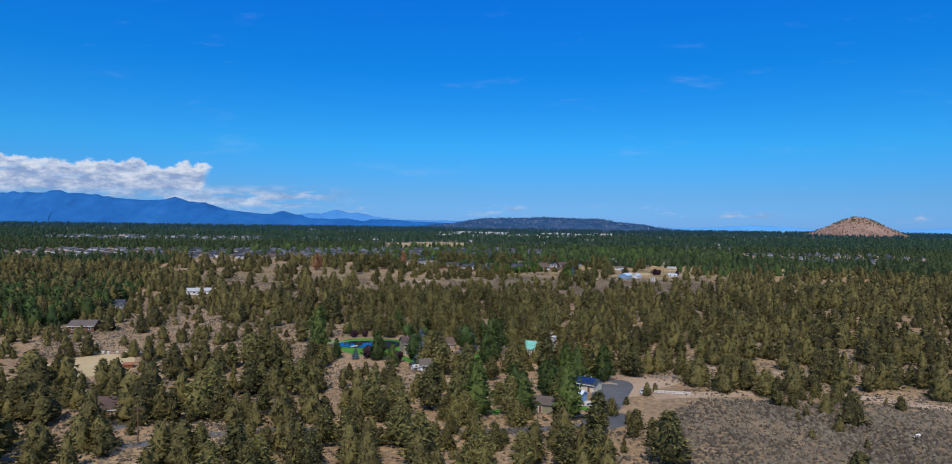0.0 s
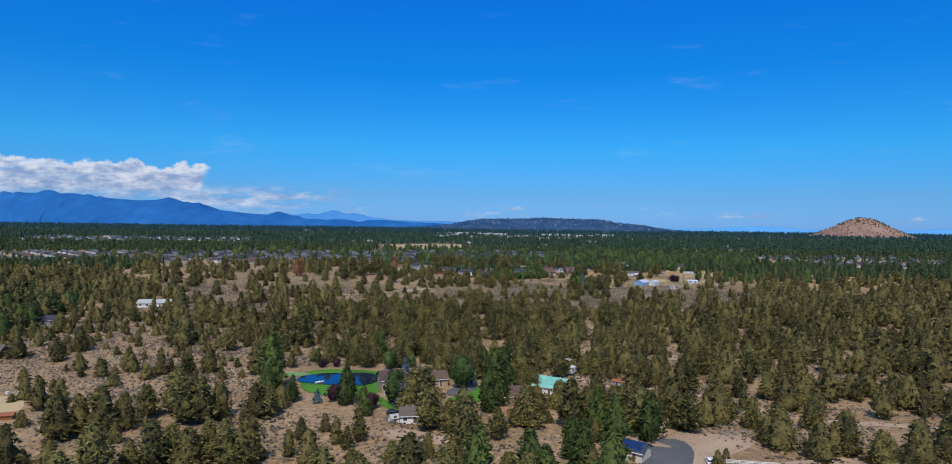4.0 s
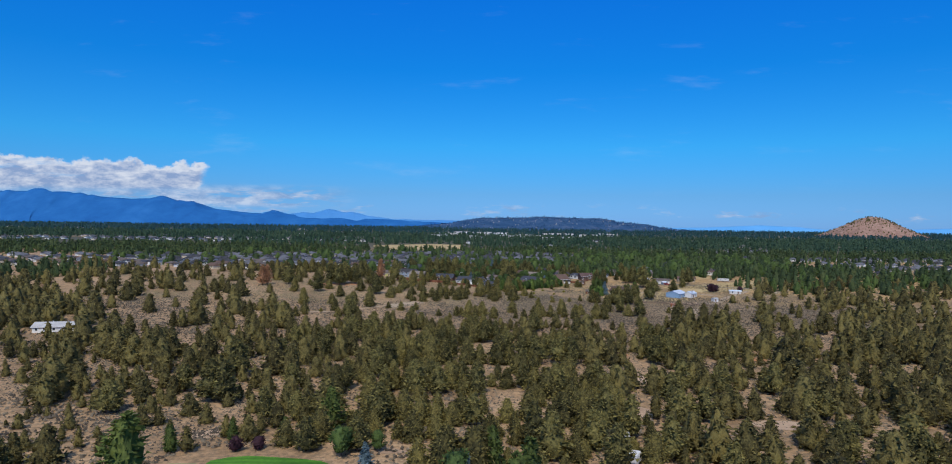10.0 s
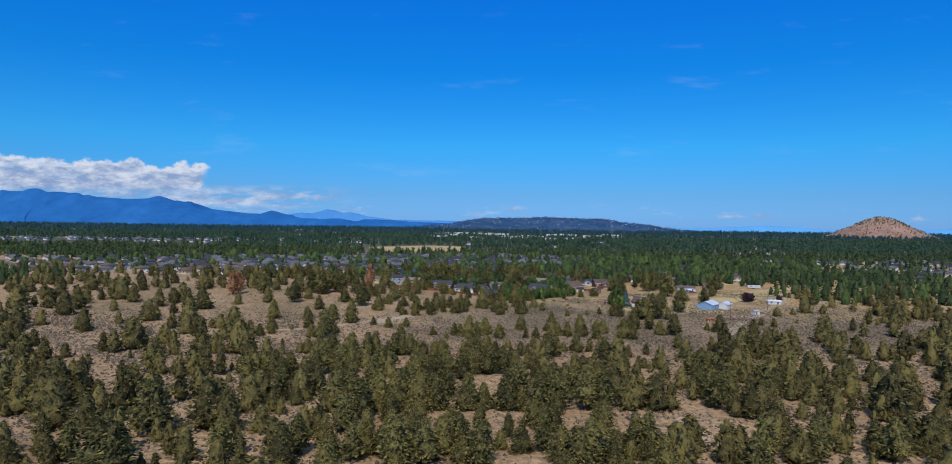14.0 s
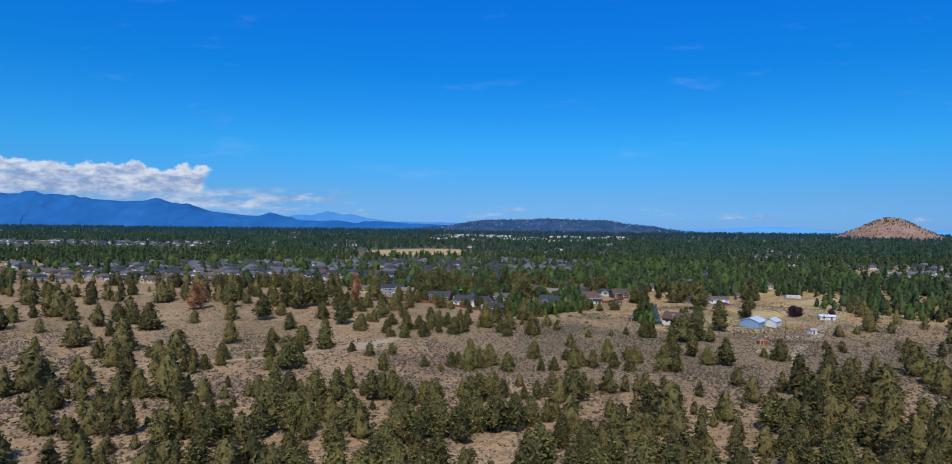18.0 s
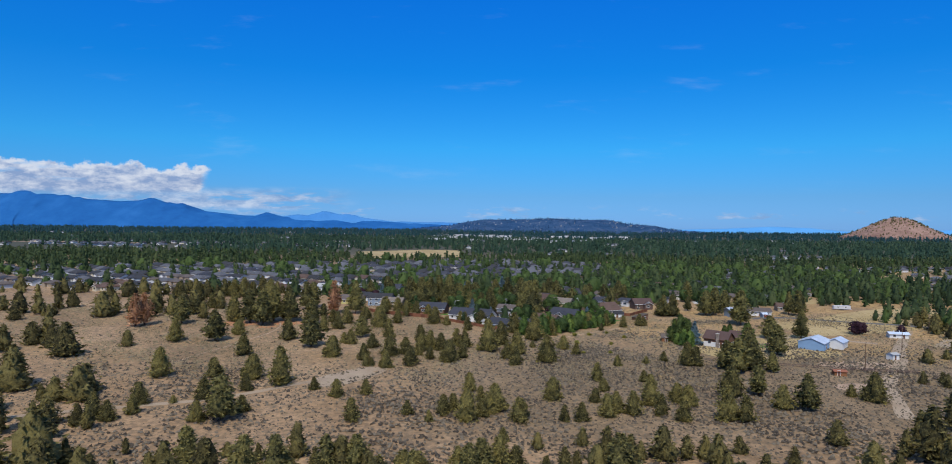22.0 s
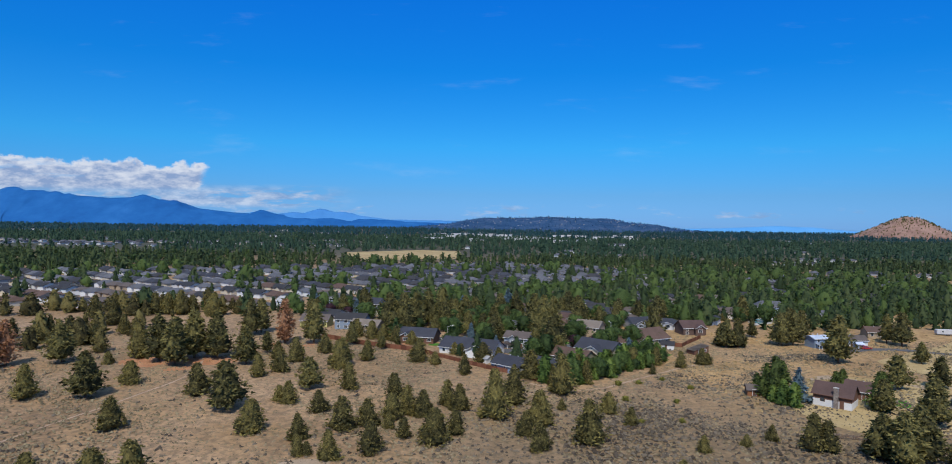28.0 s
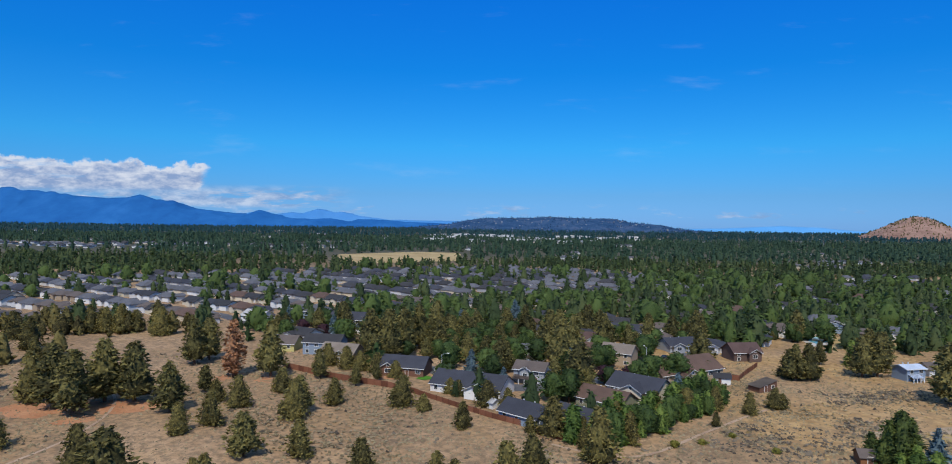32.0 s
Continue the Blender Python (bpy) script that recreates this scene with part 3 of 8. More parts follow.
        V += [tuple(q) for q in p]
        N += [n, n, n]
        F.append((b, b + 1, b + 2))
    return np.array(V), np.array(F), np.array([tuple(n) for n in N])


def trunk_arrays(h, r0, seg=7, limbs=5, seed=0, crooked=0.04, first=0.3):
    """A tapered trunk with a few limbs, for a tree one metre high."""
    r = random.Random(seed)
    V, F = [], []

    def tube(pts, radii, seg):
        b = len(V)
        for p, q in zip(pts, radii):
            for s in range(seg):
                a = 6.2832 * s / seg
                V.append((p[0] + q * math.cos(a), p[1] + q * math.sin(a), p[2]))
        for k in range(len(pts) - 1):
            for s in range(seg):
                i, j = b + k * seg + s, b + k * seg + (s + 1) % seg
                F.extend([(i, j, j + seg), (i, j + seg, i + seg)])

    line = [(r.uniform(-crooked, crooked) * k / 4, r.uniform(-crooked, crooked) * k / 4, -0.02 + (h + 0.02) * k / 4) for k in range(5)]
    tube(line, [r0 * w for w in (1.35, 1.0, 0.8, 0.5, 0.15)], seg)
    for k in range(limbs):
        z = h * (first + (0.85 - first) * k / max(1, limbs))
        a = r.uniform(0, 6.28)
        L = 0.2 * (1 - 0.6 * k / max(1, limbs))
        pts = [(0, 0, z), (L * 0.6 * math.cos(a), L * 0.6 * math.sin(a), z + 0.03), (L * math.cos(a), L * math.sin(a), z + 0.09)]
        tube(pts, [r0 * 0.38, r0 * 0.25, r0 * 0.08], 4)
    return np.array(V), np.array(F)


# kind: crown settings, trunk height and radius, share of the height where the crown begins
TREE = {
    "juniper": dict(mat="juniper", tufts=820, size=0.062, low=0.03, trunk=(0.6, 0.028), width=0.66, first=0.12),
    "pine": dict(mat="pine", tufts=820, size=0.062, low=0.12, trunk=(0.85, 0.018), width=0.50, first=0.25),
    "broadleaf": dict(mat="broadleaf", tufts=620, size=0.08, low=0.16, trunk=(0.6, 0.020), width=0.78, first=0.3),
    "spruce": dict(mat="spruce", tufts=700, size=0.07, low=0.03, trunk=(0.8, 0.015), width=0.46, first=0.2),
    "dead": dict(mat="dead", tufts=900, size=0.055, core=(5, 4), low=0.10, trunk=(0.9, 0.020), width=0.46, first=0.2),
    "hedge": dict(mat="thuja", tufts=460, size=0.078, low=0.01, trunk=(0.5, 0.02), width=0.42, first=0.1),
    "shrub": dict(mat="rabbitbrush", tufts=260, size=0.20, low=0.0, trunk=(0.4, 0.03), width=1.25, first=0.2),
    "fir": dict(mat="fir", tufts=760, size=0.065, low=0.05, trunk=(0.85, 0.018), width=0.52, first=0.2),
    "plum": dict(mat="plum", tufts=480, size=0.095, low=0.12, trunk=(0.5, 0.022), width=0.85, first=0.3),
}
SHAPE = {"shrub": "broadleaf", "dead": "pine", "plum": "broadleaf", "fir": "pine"}
KINDS = {
    "juniper": ("juniper_tree", "tree", "junipers of the woodland"), "pine": ("pine_tree", "tree", "pines of the woodland"), "broadleaf": ("broadleaf_tree", "tree", "garden trees"),
    "spruce": ("blue_spruce", "tree", "blue spruces"), "dead": ("dead_pine", "dead tree", "dead pines"), "hedge": ("hedge_conifer", "hedge tree", "hedge conifers"), "shrub": ("rabbitbrush", "shrub", "rabbitbrush of the field"), "plum": ("plum_tree", "tree", "plum trees"), "fir": ("fir_tree", "tree", "dark firs of the gardens"),
}
TREE_DATA = {}
for kind, s in TREE.items():
    for v in range(5 if kind in ("juniper", "pine") else 3):
        cv, cf, cn = crown_arrays(SHAPE.get(kind, kind), hash_seed := 100 * len(kind) + 7 * v + ord(kind[0]), s["tufts"], size=s["size"], core=s.get("core", (12, 9)), low=s["low"], width=s["width"] * (0.92 + 0.07 * v))
        tv, tf = trunk_arrays(*s["trunk"], seed=v, first=s["first"])
        TREE_DATA[kind, v] = (mesh_from("crown", cv, cf, M[s["mat"]], normals=cn), mesh_from("trunk", tv, tf, M["bark"]))
TREES_MADE = 0


def plant(kind, x, y, h, label, w=1.0, z=None):
    """One tree as a thing of its own, with its trunk and its crown."""
    global TREES_MADE
    TREES_MADE += 1
    v = TREES_MADE % (5 if kind in ("juniper", "pine") else 3)
    name, cat, group = KINDS[kind]
    ob = new(name)
    yaw = (TREES_MADE * 137.5) % 360
    ob.matrix_basis = pose(x, y, (gz(x, y) if z is None else z) - 0.05, 0, 0, yaw) @ Matrix.Diagonal((h * w, h * w, h, 1))
    tagged(ob, label, cat, group)
    for nm, me in zip(("crown", "trunk"), TREE_DATA[kind, v]):
        c = new(nm, me)
        c.parent = ob
    return ob


def scatter(name, label, category, template, xs, ys, hs, ws, mat, group="", zs=None, seed=1, kind="stuff"):
    """Many copies of a few shapes joined into one mesh, for what nobody could count."""
    r = np.random.RandomState(seed)
    n = len(xs)
    zs = ground_z(xs, ys) if zs is None else zs
    which = r.randint(0, len(template), n)
    an = r.uniform(0, 6.2832, n)
    VV, FF, NN, base = [], [], [], 0
    for k, (V, F, N) in enumerate(template):
        i = np.where(which == k)[0]
        if not len(i):
            continue
        c, s = np.cos(an[i])[:, None], np.sin(an[i])[:, None]
        w, h = (hs[i] * ws[i])[:, None], hs[i][:, None]
        P = np.stack([xs[i][:, None] + w * (V[:, 0] * c - V[:, 1] * s), ys[i][:, None] + w * (V[:, 0] * s + V[:, 1] * c), zs[i][:, None] + h * V[:, 2] - 0.05], -1)
        VV.append(P.reshape(-1, 3))
        if N is not None:
            NN.append(np.stack([N[:, 0] * c - N[:, 1] * s, N[:, 0] * s + N[:, 1] * c, N[:, 2] + 0 * c], -1).reshape(-1, 3))
        FF.append((F[None] + (np.arange(len(i)) * len(V))[:, None, None] + base).reshape(-1, 3))
        base += len(i) * len(V)
    if not VV:
        return None
    return tagged(new(name, mesh_from(name, np.concatenate(VV), np.concatenate(FF), mat, normals=np.concatenate(NN) if NN else None)), label, category, group, kind)


# ---- where the woods stand ----
def in_poly(x, y, poly):
    x, y = np.asarray(x, float), np.asarray(y, float)
    ins = np.zeros(x.shape, bool)
    j = len(poly) - 1
    for i in range(len(poly)):
        (xi, yi), (xj, yj) = poly[i], poly[j]
        hit = (yi > y) != (yj > y)
        ins ^= hit & (x < (xj - xi) * (y - yi) / (yj - yi + 1e-9) + xi)
        j = i
    return ins


# clearings, yards and roads in the woods, as rough outlines
CLEAR = [
    [(-190, 240), (-150, 208), (-128, 240), (-128, 275), (-165, 275)],                                   # sand arena
    [(-72, 282), (-62, 262), (-30, 252), (-10, 250), (20, 268), (14, 292), (-30, 300), (-36, 318), (-74, 318)],   # pond and lawns
    [(32, 205), (40, 178), (64, 198), (74, 222), (64, 238), (34, 240)],                                  # barn yard
    [(48, 138), (62, 120), (200, 120), (200, 192), (128, 208), (76, 212), (58, 196)],                    # open sage
    [(20, 268), (50, 270), (62, 292), (44, 302), (24, 292)],
    [(-38, 262), (-33, 228), (-18, 200), (-4, 205), (0, 232), (16, 252), (12, 262), (-12, 262)],          # cabin yard
    [(40, 238), (55, 254), (61, 254), (80, 246), (78, 232), (60, 220), (46, 215)],                         # dirt yard
    [(78, 212), (140, 206), (220, 160), (240, 175), (150, 222), (100, 246), (60, 296), (50, 290)],       # dirt road
]
BARE = [(-72, 328, 9, 4), (51, 351, 5, 8), (59, 394, 4, 14), (89, 341, 12, 5), (-23, 318, 8, 3), (100, 455, 9, 4), (-6, 410, 10, 4), (-48, 470, 9, 3), (23, 447, 8, 5), (150, 470, 12, 4), (128, 552, 14, 6), (145, 585, 18, 7)]       # trodden patches: middle and half widths
OPEN_FIELD = [(-330, 600), (-235, 520), (-180, 500), (-110, 500), (-70, 505), (-30, 508), (40, 512), (130, 512), (190, 548), (300, 545), (420, 640), (420, 780), (120, 735), (65, 680), (25, 640), (-20, 682), (-60, 720), (-120, 760), (-330, 790)]


ESTATE_EDGE = [(-460, 752), (-330, 760), (-245, 742), (-130, 750), (-112, 768), (-128, 786), (-245, 766), (-330, 782), (-460, 772)]


def wood_density(x, y):
    d = 0.58 + 0.95 * (blotch(x, y, 60, 21) - 0.42)
    d = d * (1 - 0.40 * ease(-30, -90, x + 0.10 * (y - 330)) * ease(225, 270, y) * ease(385, 345, y))    # thinner towards -x
    d = d * (1 - 0.62 * ease(415, 500, y + 40 * (blotch(x, y, 80, 5) - 0.5)) * ease(140, 70, x) * ease(-170, -80, x))
    lone = 0.24 * ease(-108, -130, x) * ease(735, 690, y) + 0.34 * ease(190, 230, x) * ease(730, 660, y)
    d = np.where(in_poly(x, y, OPEN_FIELD), lone * ease(0.2, 0.6, blotch(x, y, 60, 77)) * 1.3, d)
    d = d * (1 - 0.22 * ease(50, 90, x) * ease(430, 380, y))
    d = np.where((y > 640) & ~in_poly(x, y, OPEN_FIELD), 0.0, d)
    d = np.where(in_poly(x, y, ESTATE_EDGE), 0.42 - 0.16 * ease(-160, -230, x), d)
    rubble = in_poly(x, y, [(-175, 330), (-150, 345), (-95, 330), (-75, 318), (-74, 300), (-110, 285), (-150, 290)])
    d = np.where(rubble, d * 0.5, d)
    grove = in_poly(x, y, [(-330, 330), (-225, 300), (-205, 345), (-190, 420), (-260, 520), (-420, 520)])
    d = np.where(grove, 0.7, d)
    for edge in ([(-260, 560), (-190, 494), (-156, 474), (-124, 428), (-92, 368), (-118, 360), (-240, 440)], [(-215, 610), (-166, 576), (-138, 538), (-120, 527), (-82, 513), (-64, 508), (-58, 484), (-106, 482), (-160, 510)], [(-120, 360), (-50, 352), (-48, 396), (-120, 425)]):
        d = np.where(in_poly(x, y, edge), 0.72, d)
    d = d * (0.90 - 0.16 * ease(-10, -50, x) * ease(320, 350, y) * ease(500, 470, y))
    low_left = in_poly(x, y, [(-150, 262), (-108, 292), (-70, 296), (-52, 262), (-60, 232), (-100, 225)])
    d = np.where(low_left, 0.62, d)
    for a, b in ((-196, 461), (-226, 398), (-199, 326), (29, 283)):
        d = np.where((np.abs(x - a) < (9 if a < -197 else 13)) & (y > b - (22 if a == -196 else 13)) & (y < b + 10), 0.0, d)
    for c in CLEAR:
        d = np.where(in_poly(x, y, c), 0.0, d)
    return np.clip(d, 0, 1)


def darts(x0, x1, y0, y1, gap, density, seed):
    """Places spread unevenly, no two nearer than about the gap, thinned by the density."""
    r = np.random.RandomState(seed)
    nx, ny = int((x1 - x0) / gap), int((y1 - y0) / gap)
    gx, gy = np.meshgrid(np.arange(nx), np.arange(ny))
    x = x0 + (gx + 0.5 + 0.5 * (gy % 2) + r.uniform(-0.48, 0.48, gx.shape)) * gap
    y = y0 + (gy + 0.5 + r.uniform(-0.48, 0.48, gx.shape)) * gap
    x, y = x.ravel(), y.ravel()
    keep = r.uniform(0, 1, x.shape) < density(x, y)
    return x[keep], y[keep]


# ---- woodland along the way ----
# tree by tree where the way passes near: place and height, from the start of the way on
WOOD_A = [(-70.4, 136.8, 7.3), (85, 139.9, 7.5), (-58.1, 140.4, 7.5), (-49.5, 140.6, 7.6), (2.9, 140.6, 7.6), (-1.2, 142.1, 7.6), (-48.7, 144.1, 7.7), (-92.2, 144.4, 7.8), (30.6, 144.8, 7.8), (11.4, 147.8, 7.9), (-38, 148, 7.9), (-24.7, 148.4, 8), (-102.4, 149.2, 8.8), (1.6, 149.3, 8), (-73.7, 150.1, 8.9), (-68.7, 150.3, 8.9), (-56, 150.7, 8.9), (-41.7, 151.2, 9), (-29.5, 151.6, 8.3), (21.9, 151.8, 8.2), (-65.1, 151.9, 7.7), (29.9, 152.1, 8.2), (-12.9, 152.2, 10.4), (-89.7, 153.1, 7.1), (14.7, 153.1, 9.1), (26.5, 153.5, 8.4), (47.2, 154.2, 10.6), (-5.1, 156, 2.2), (-97.2, 156.9, 8), (-74.4, 157.7, 6.6), (-116.2, 158.3, 7.3), (-46.1, 158.7, 8.1)]
WOOD_B = [(-93.3, 159.1, 7.4), (-12.1, 159.9, 6.7), (-49, 160.7, 5.9), (38.3, 161.6, 3.7), (-10, 162.1, 6), (-6.9, 162.2, 5.3), (5.5, 162.6, 6), (21.1, 163.2, 6.8), (-38.1, 163.3, 8.8), (-32.7, 163.5, 8.3), (-23.8, 163.8, 4.9), (-18.7, 164, 9.9), (51, 164.3, 7.6), (-111, 165.1, 3.8), (-26.8, 165.9, 6.1), (102.8, 166.1, 3.1), (-54.2, 167.2, 3.9), (8, 167.2, 3.9), (-30.4, 168.1, 5.4), (-21.6, 168.5, 5.5), (0.1, 169.3, 7), (-14.6, 171.1, 5.5), (92.6, 174.2, 2.7), (-105.2, 175.1, 9.2), (34.3, 175.5, 9.7), (-120, 177.2, 9.8), (-93.5, 178.3, 7.4), (-67.5, 179.3, 6.6), (-61.6, 179.5, 5.8), (-125.9, 179.7, 11.2), (-54, 179.8, 10), (103.8, 180.7, 4.2)]
WOOD_C = [(-21.6, 181.1, 5.9), (-85.6, 181.3, 8.4), (-5.2, 181.8, 6.7), (-131.7, 182.2, 9.8), (12.2, 182.5, 6.8), (-121, 182.6, 6.8), (-46.2, 182.9, 9.3), (-98.9, 183.6, 11.5), (-95.5, 183.7, 11.3), (-26.3, 183.7, 7.6), (-90.3, 183.9, 8.5), (-79.1, 184.4, 11.3), (-74.8, 184.5, 8.5), (-2.6, 184.7, 7.7), (-66.1, 184.9, 6.8), (45, 184.9, 3.9), (-53.1, 185.4, 6), (-43.4, 185.8, 6), (-8.1, 187.3, 6.1), (-72.4, 187.6, 6.9), (111.6, 187.6, 8.3), (16.1, 188.3, 3.5), (25.2, 188.7, 6.1), (-34.3, 189.2, 7.9), (-22.7, 189.9, 9.7), (-30, 190.4, 10.9), (-5.6, 190.5, 11), (-62.8, 191, 7.1), (-118.8, 191.6, 8), (97.7, 191.7, 2.3), (11.1, 191.8, 9.6), (-8.5, 191.9, 4.4)]
WOOD_D = [(115.9, 192.4, 4.4), (41.8, 192.9, 5.1), (-124.3, 194.6, 6.3), (101.6, 194.8, 3.1), (-39.1, 195.1, 6.3), (-13.4, 197.3, 11.4), (-52.8, 197.7, 5.5), (109.6, 198.3, 4.2), (-26, 201.1, 7.8), (-2.9, 201.9, 7.8), (-102.2, 202.2, 11.1), (-92.8, 202.6, 8.4), (135.9, 202.7, 4.3), (-83.3, 203.1, 11.1), (8.8, 204.1, 5.5), (48.9, 204.7, 2.7), (-116.4, 205.1, 7), (97.9, 205.7, 8.2), (109, 206.2, 3.4), (-142.5, 207.5, 11.2), (-121.3, 208.5, 10.2), (-117.4, 208.6, 10.2), (118.2, 208.7, 4.8), (135.6, 209.5, 1.9), (-18.6, 210.5, 6.6), (-74, 210.7, 9.7), (-66.1, 211.1, 8.8), (-57.5, 211.5, 9.8), (8.3, 211.5, 4.8), (-54.2, 211.6, 7.8), (-148, 213.2, 13), (-4.9, 213.9, 5.8)]
WOOD_E = [(156.9, 214, 9.9), (-71.7, 214.6, 7.9), (-62.6, 215, 8.9), (-141, 215.1, 8.5), (-137.6, 215.3, 9.6), (58.4, 215.4, 4.6), (-132.6, 215.5, 5), (-53.5, 215.5, 10), (-39.3, 216.1, 7), (162.9, 218, 7.1), (109.6, 219.3, 10.1), (-45.2, 219.8, 6.1), (-11.1, 221, 5.4), (63, 221.8, 3), (86.6, 222.2, 8.2), (119.2, 223.7, 8.3), (130.2, 224.3, 9.3), (139, 224.7, 8.3), (-32.1, 225.7, 5.5), (92.6, 226.5, 7.3), (95.9, 226.7, 8.4), (-1.7, 227, 12), (117, 227.7, 6.3), (146.1, 229.1, 8.5), (-108.3, 229.3, 11.2), (149.5, 229.3, 10.6), (160.8, 229.9, 6.4), (165.3, 230.1, 7.4), (80.9, 230.2, 8.5), (-30.1, 231.7, 7.4), (-45.6, 232.6, 5.4), (131.7, 232.7, 7.5)]
WOOD_F = [(-105, 234, 9.7), (160.4, 234.1, 6.5), (-99.5, 234.3, 11.6), (79.1, 234.5, 6.5), (6.6, 234.5, 7.2), (130.8, 237.1, 7.7), (158.8, 238.5, 6.6), (46, 238.8, 11.1), (-95.9, 239.2, 8.8), (-12.5, 242.1, 10.7), (60.8, 242.1, 9.7), (-3, 243.4, 10), (-6.6, 244.4, 6.9), (-81.9, 244.9, 11.1), (-77.3, 245.2, 11.1), (58.9, 245.4, 8.9), (-13.2, 246.8, 5.6), (15.1, 246.9, 9.9), (28.2, 247.2, 11.3), (52.3, 247.2, 9.5), (33.4, 247.4, 9.9), (61.7, 249, 7.6), (67.7, 249.2, 7.6), (-95.2, 249.3, 8.1), (44.9, 249.3, 8.7), (22, 249.4, 3.4), (41.2, 249.6, 9.3), (-74.2, 250.5, 9.3), (8, 250.5, 2.9), (37.1, 250.6, 9), (72.6, 251.7, 7.9), (48.6, 251.8, 10.2)]
WOOD_G = [(-64, 252.4, 8.7), (-60.3, 252.5, 7.3), (18.4, 254.3, 6.3), (-130.1, 254.8, 9.4), (-88.9, 255, 10.6), (47.4, 255.7, 10.4), (77.6, 255.9, 5.5), (-15.2, 256, 11.7), (124.1, 256.2, 9.5), (-18.5, 256.3, 11.1), (60.3, 257.1, 8), (145.5, 257.4, 8.3), (-168.7, 259.3, 4.8), (-14.4, 260.5, 11.1), (106.4, 260.6, 7.2), (-59.6, 261.3, 6.2), (19.7, 261.6, 6.9), (-17.8, 262.6, 10.9), (-144.4, 263.1, 2.9), (-129.8, 264, 6.8), (-167.5, 264.1, 5.6), (27.3, 264.1, 7.8), (62.1, 264.3, 10.8), (85.5, 265, 6.1), (99.6, 265.8, 9.8), (-142.6, 266.8, 6.2), (134.8, 267.8, 9.9), (-162.4, 268, 8.7), (140.1, 268.1, 9.9), (144, 268.3, 11), (148, 268.6, 9.9), (155.9, 269, 5)]
WOOD_H = [(167.9, 269.7, 10), (178.5, 270.3, 10), (183.9, 270.6, 11.1), (193.3, 271.2, 8.8), (198.7, 271.5, 7.5), (-160.8, 271.8, 4.3), (103.2, 271.8, 8.8), (107.1, 272.1, 10), (111.2, 274.8, 7), (118.6, 275.1, 10.5), (127.8, 275.4, 7), (167.6, 275.6, 8.9), (138, 275.8, 7), (-176.9, 275.9, 6.6), (193.6, 277.2, 9), (98.8, 277.7, 7.7), (85.7, 278.3, 4.4), (117.7, 278.8, 7.7), (41.6, 278.9, 8.9), (127.8, 279.4, 7.7), (79.9, 279.5, 4.5), (90.2, 279.8, 7.1), (101.5, 280.3, 7.2), (105.3, 280.4, 9), (64.7, 280.8, 6), (135.7, 281.6, 9), (145.3, 282, 7.2), (181.2, 282.7, 7.8), (71.6, 282.8, 11.2), (16.9, 283.6, 7.3), (20.7, 285, 7), (55.2, 285.1, 7.4)]
WOOD_I = [(76, 287, 8.9), (61.7, 291.4, 7.6), (-91.3, 295.4, 4.8), (-135.9, 297.1, 5.8), (-106.1, 298.4, 7.8), (93.4, 299.1, 11.2), (-133.3, 300.9, 3.4), (-116.5, 301.6, 5.9), (68.3, 302.8, 8.7), (-7.1, 303.1, 9.6), (-82, 303.2, 9), (-0.2, 303.4, 9.6), (-153.2, 303.8, 3), (-141.2, 304.3, 5), (32.9, 304.8, 9.7), (-129.2, 304.9, 6), (-114.8, 305.6, 5), (-107.9, 305.9, 6.5), (63.3, 306.1, 11.2), (-100.2, 306.2, 8.1), (-149.8, 306.3, 5.9), (96.7, 307.3, 8.2), (106.4, 307.8, 8.2), (-129.8, 308.8, 4.1), (155.4, 310, 10.3), (43.1, 311, 6.4), (18.4, 311.5, 10), (47.6, 312.7, 9.1), (89.4, 313.1, 8.5), (59.2, 313.2, 11.3), (-104.7, 314.7, 3.5), (-92.8, 314.7, 3.8)]
WOOD_J = [(-71.5, 315.1, 5.7), (92.4, 315.1, 8.4), (-111.9, 315.3, 4.7), (109.1, 315.9, 9.5), (-42.4, 316.4, 7.2), (-29.8, 317, 7.2), (140.7, 317.3, 10.7), (145.2, 317.5, 8.5), (149.8, 317.7, 6.4), (154.3, 318, 8.6), (172.7, 318.8, 8.6), (114.7, 318.9, 5.3), (14.8, 319, 10.4), (-167, 319.6, 8.6), (30.9, 319.8, 8.3), (55.9, 320.9, 8.4), (-126.2, 321.6, 5.4), (-106.8, 321.9, 3.8), (91, 322.4, 4.6), (87.7, 322.4, 8.4), (95.9, 322.5, 4.6), (121.1, 323.4, 4.6), (-59.5, 323.6, 6.2), (20.2, 324.3, 6.2), (-99.2, 324.4, 3.1), (-30.9, 324.7, 7), (-80.5, 325.1, 4.7), (-16.5, 325.2, 7), (-66, 325.7, 5.4), (-135.1, 325.7, 3.7), (-105.3, 326.5, 2.3), (89.4, 326.7, 8.6)]
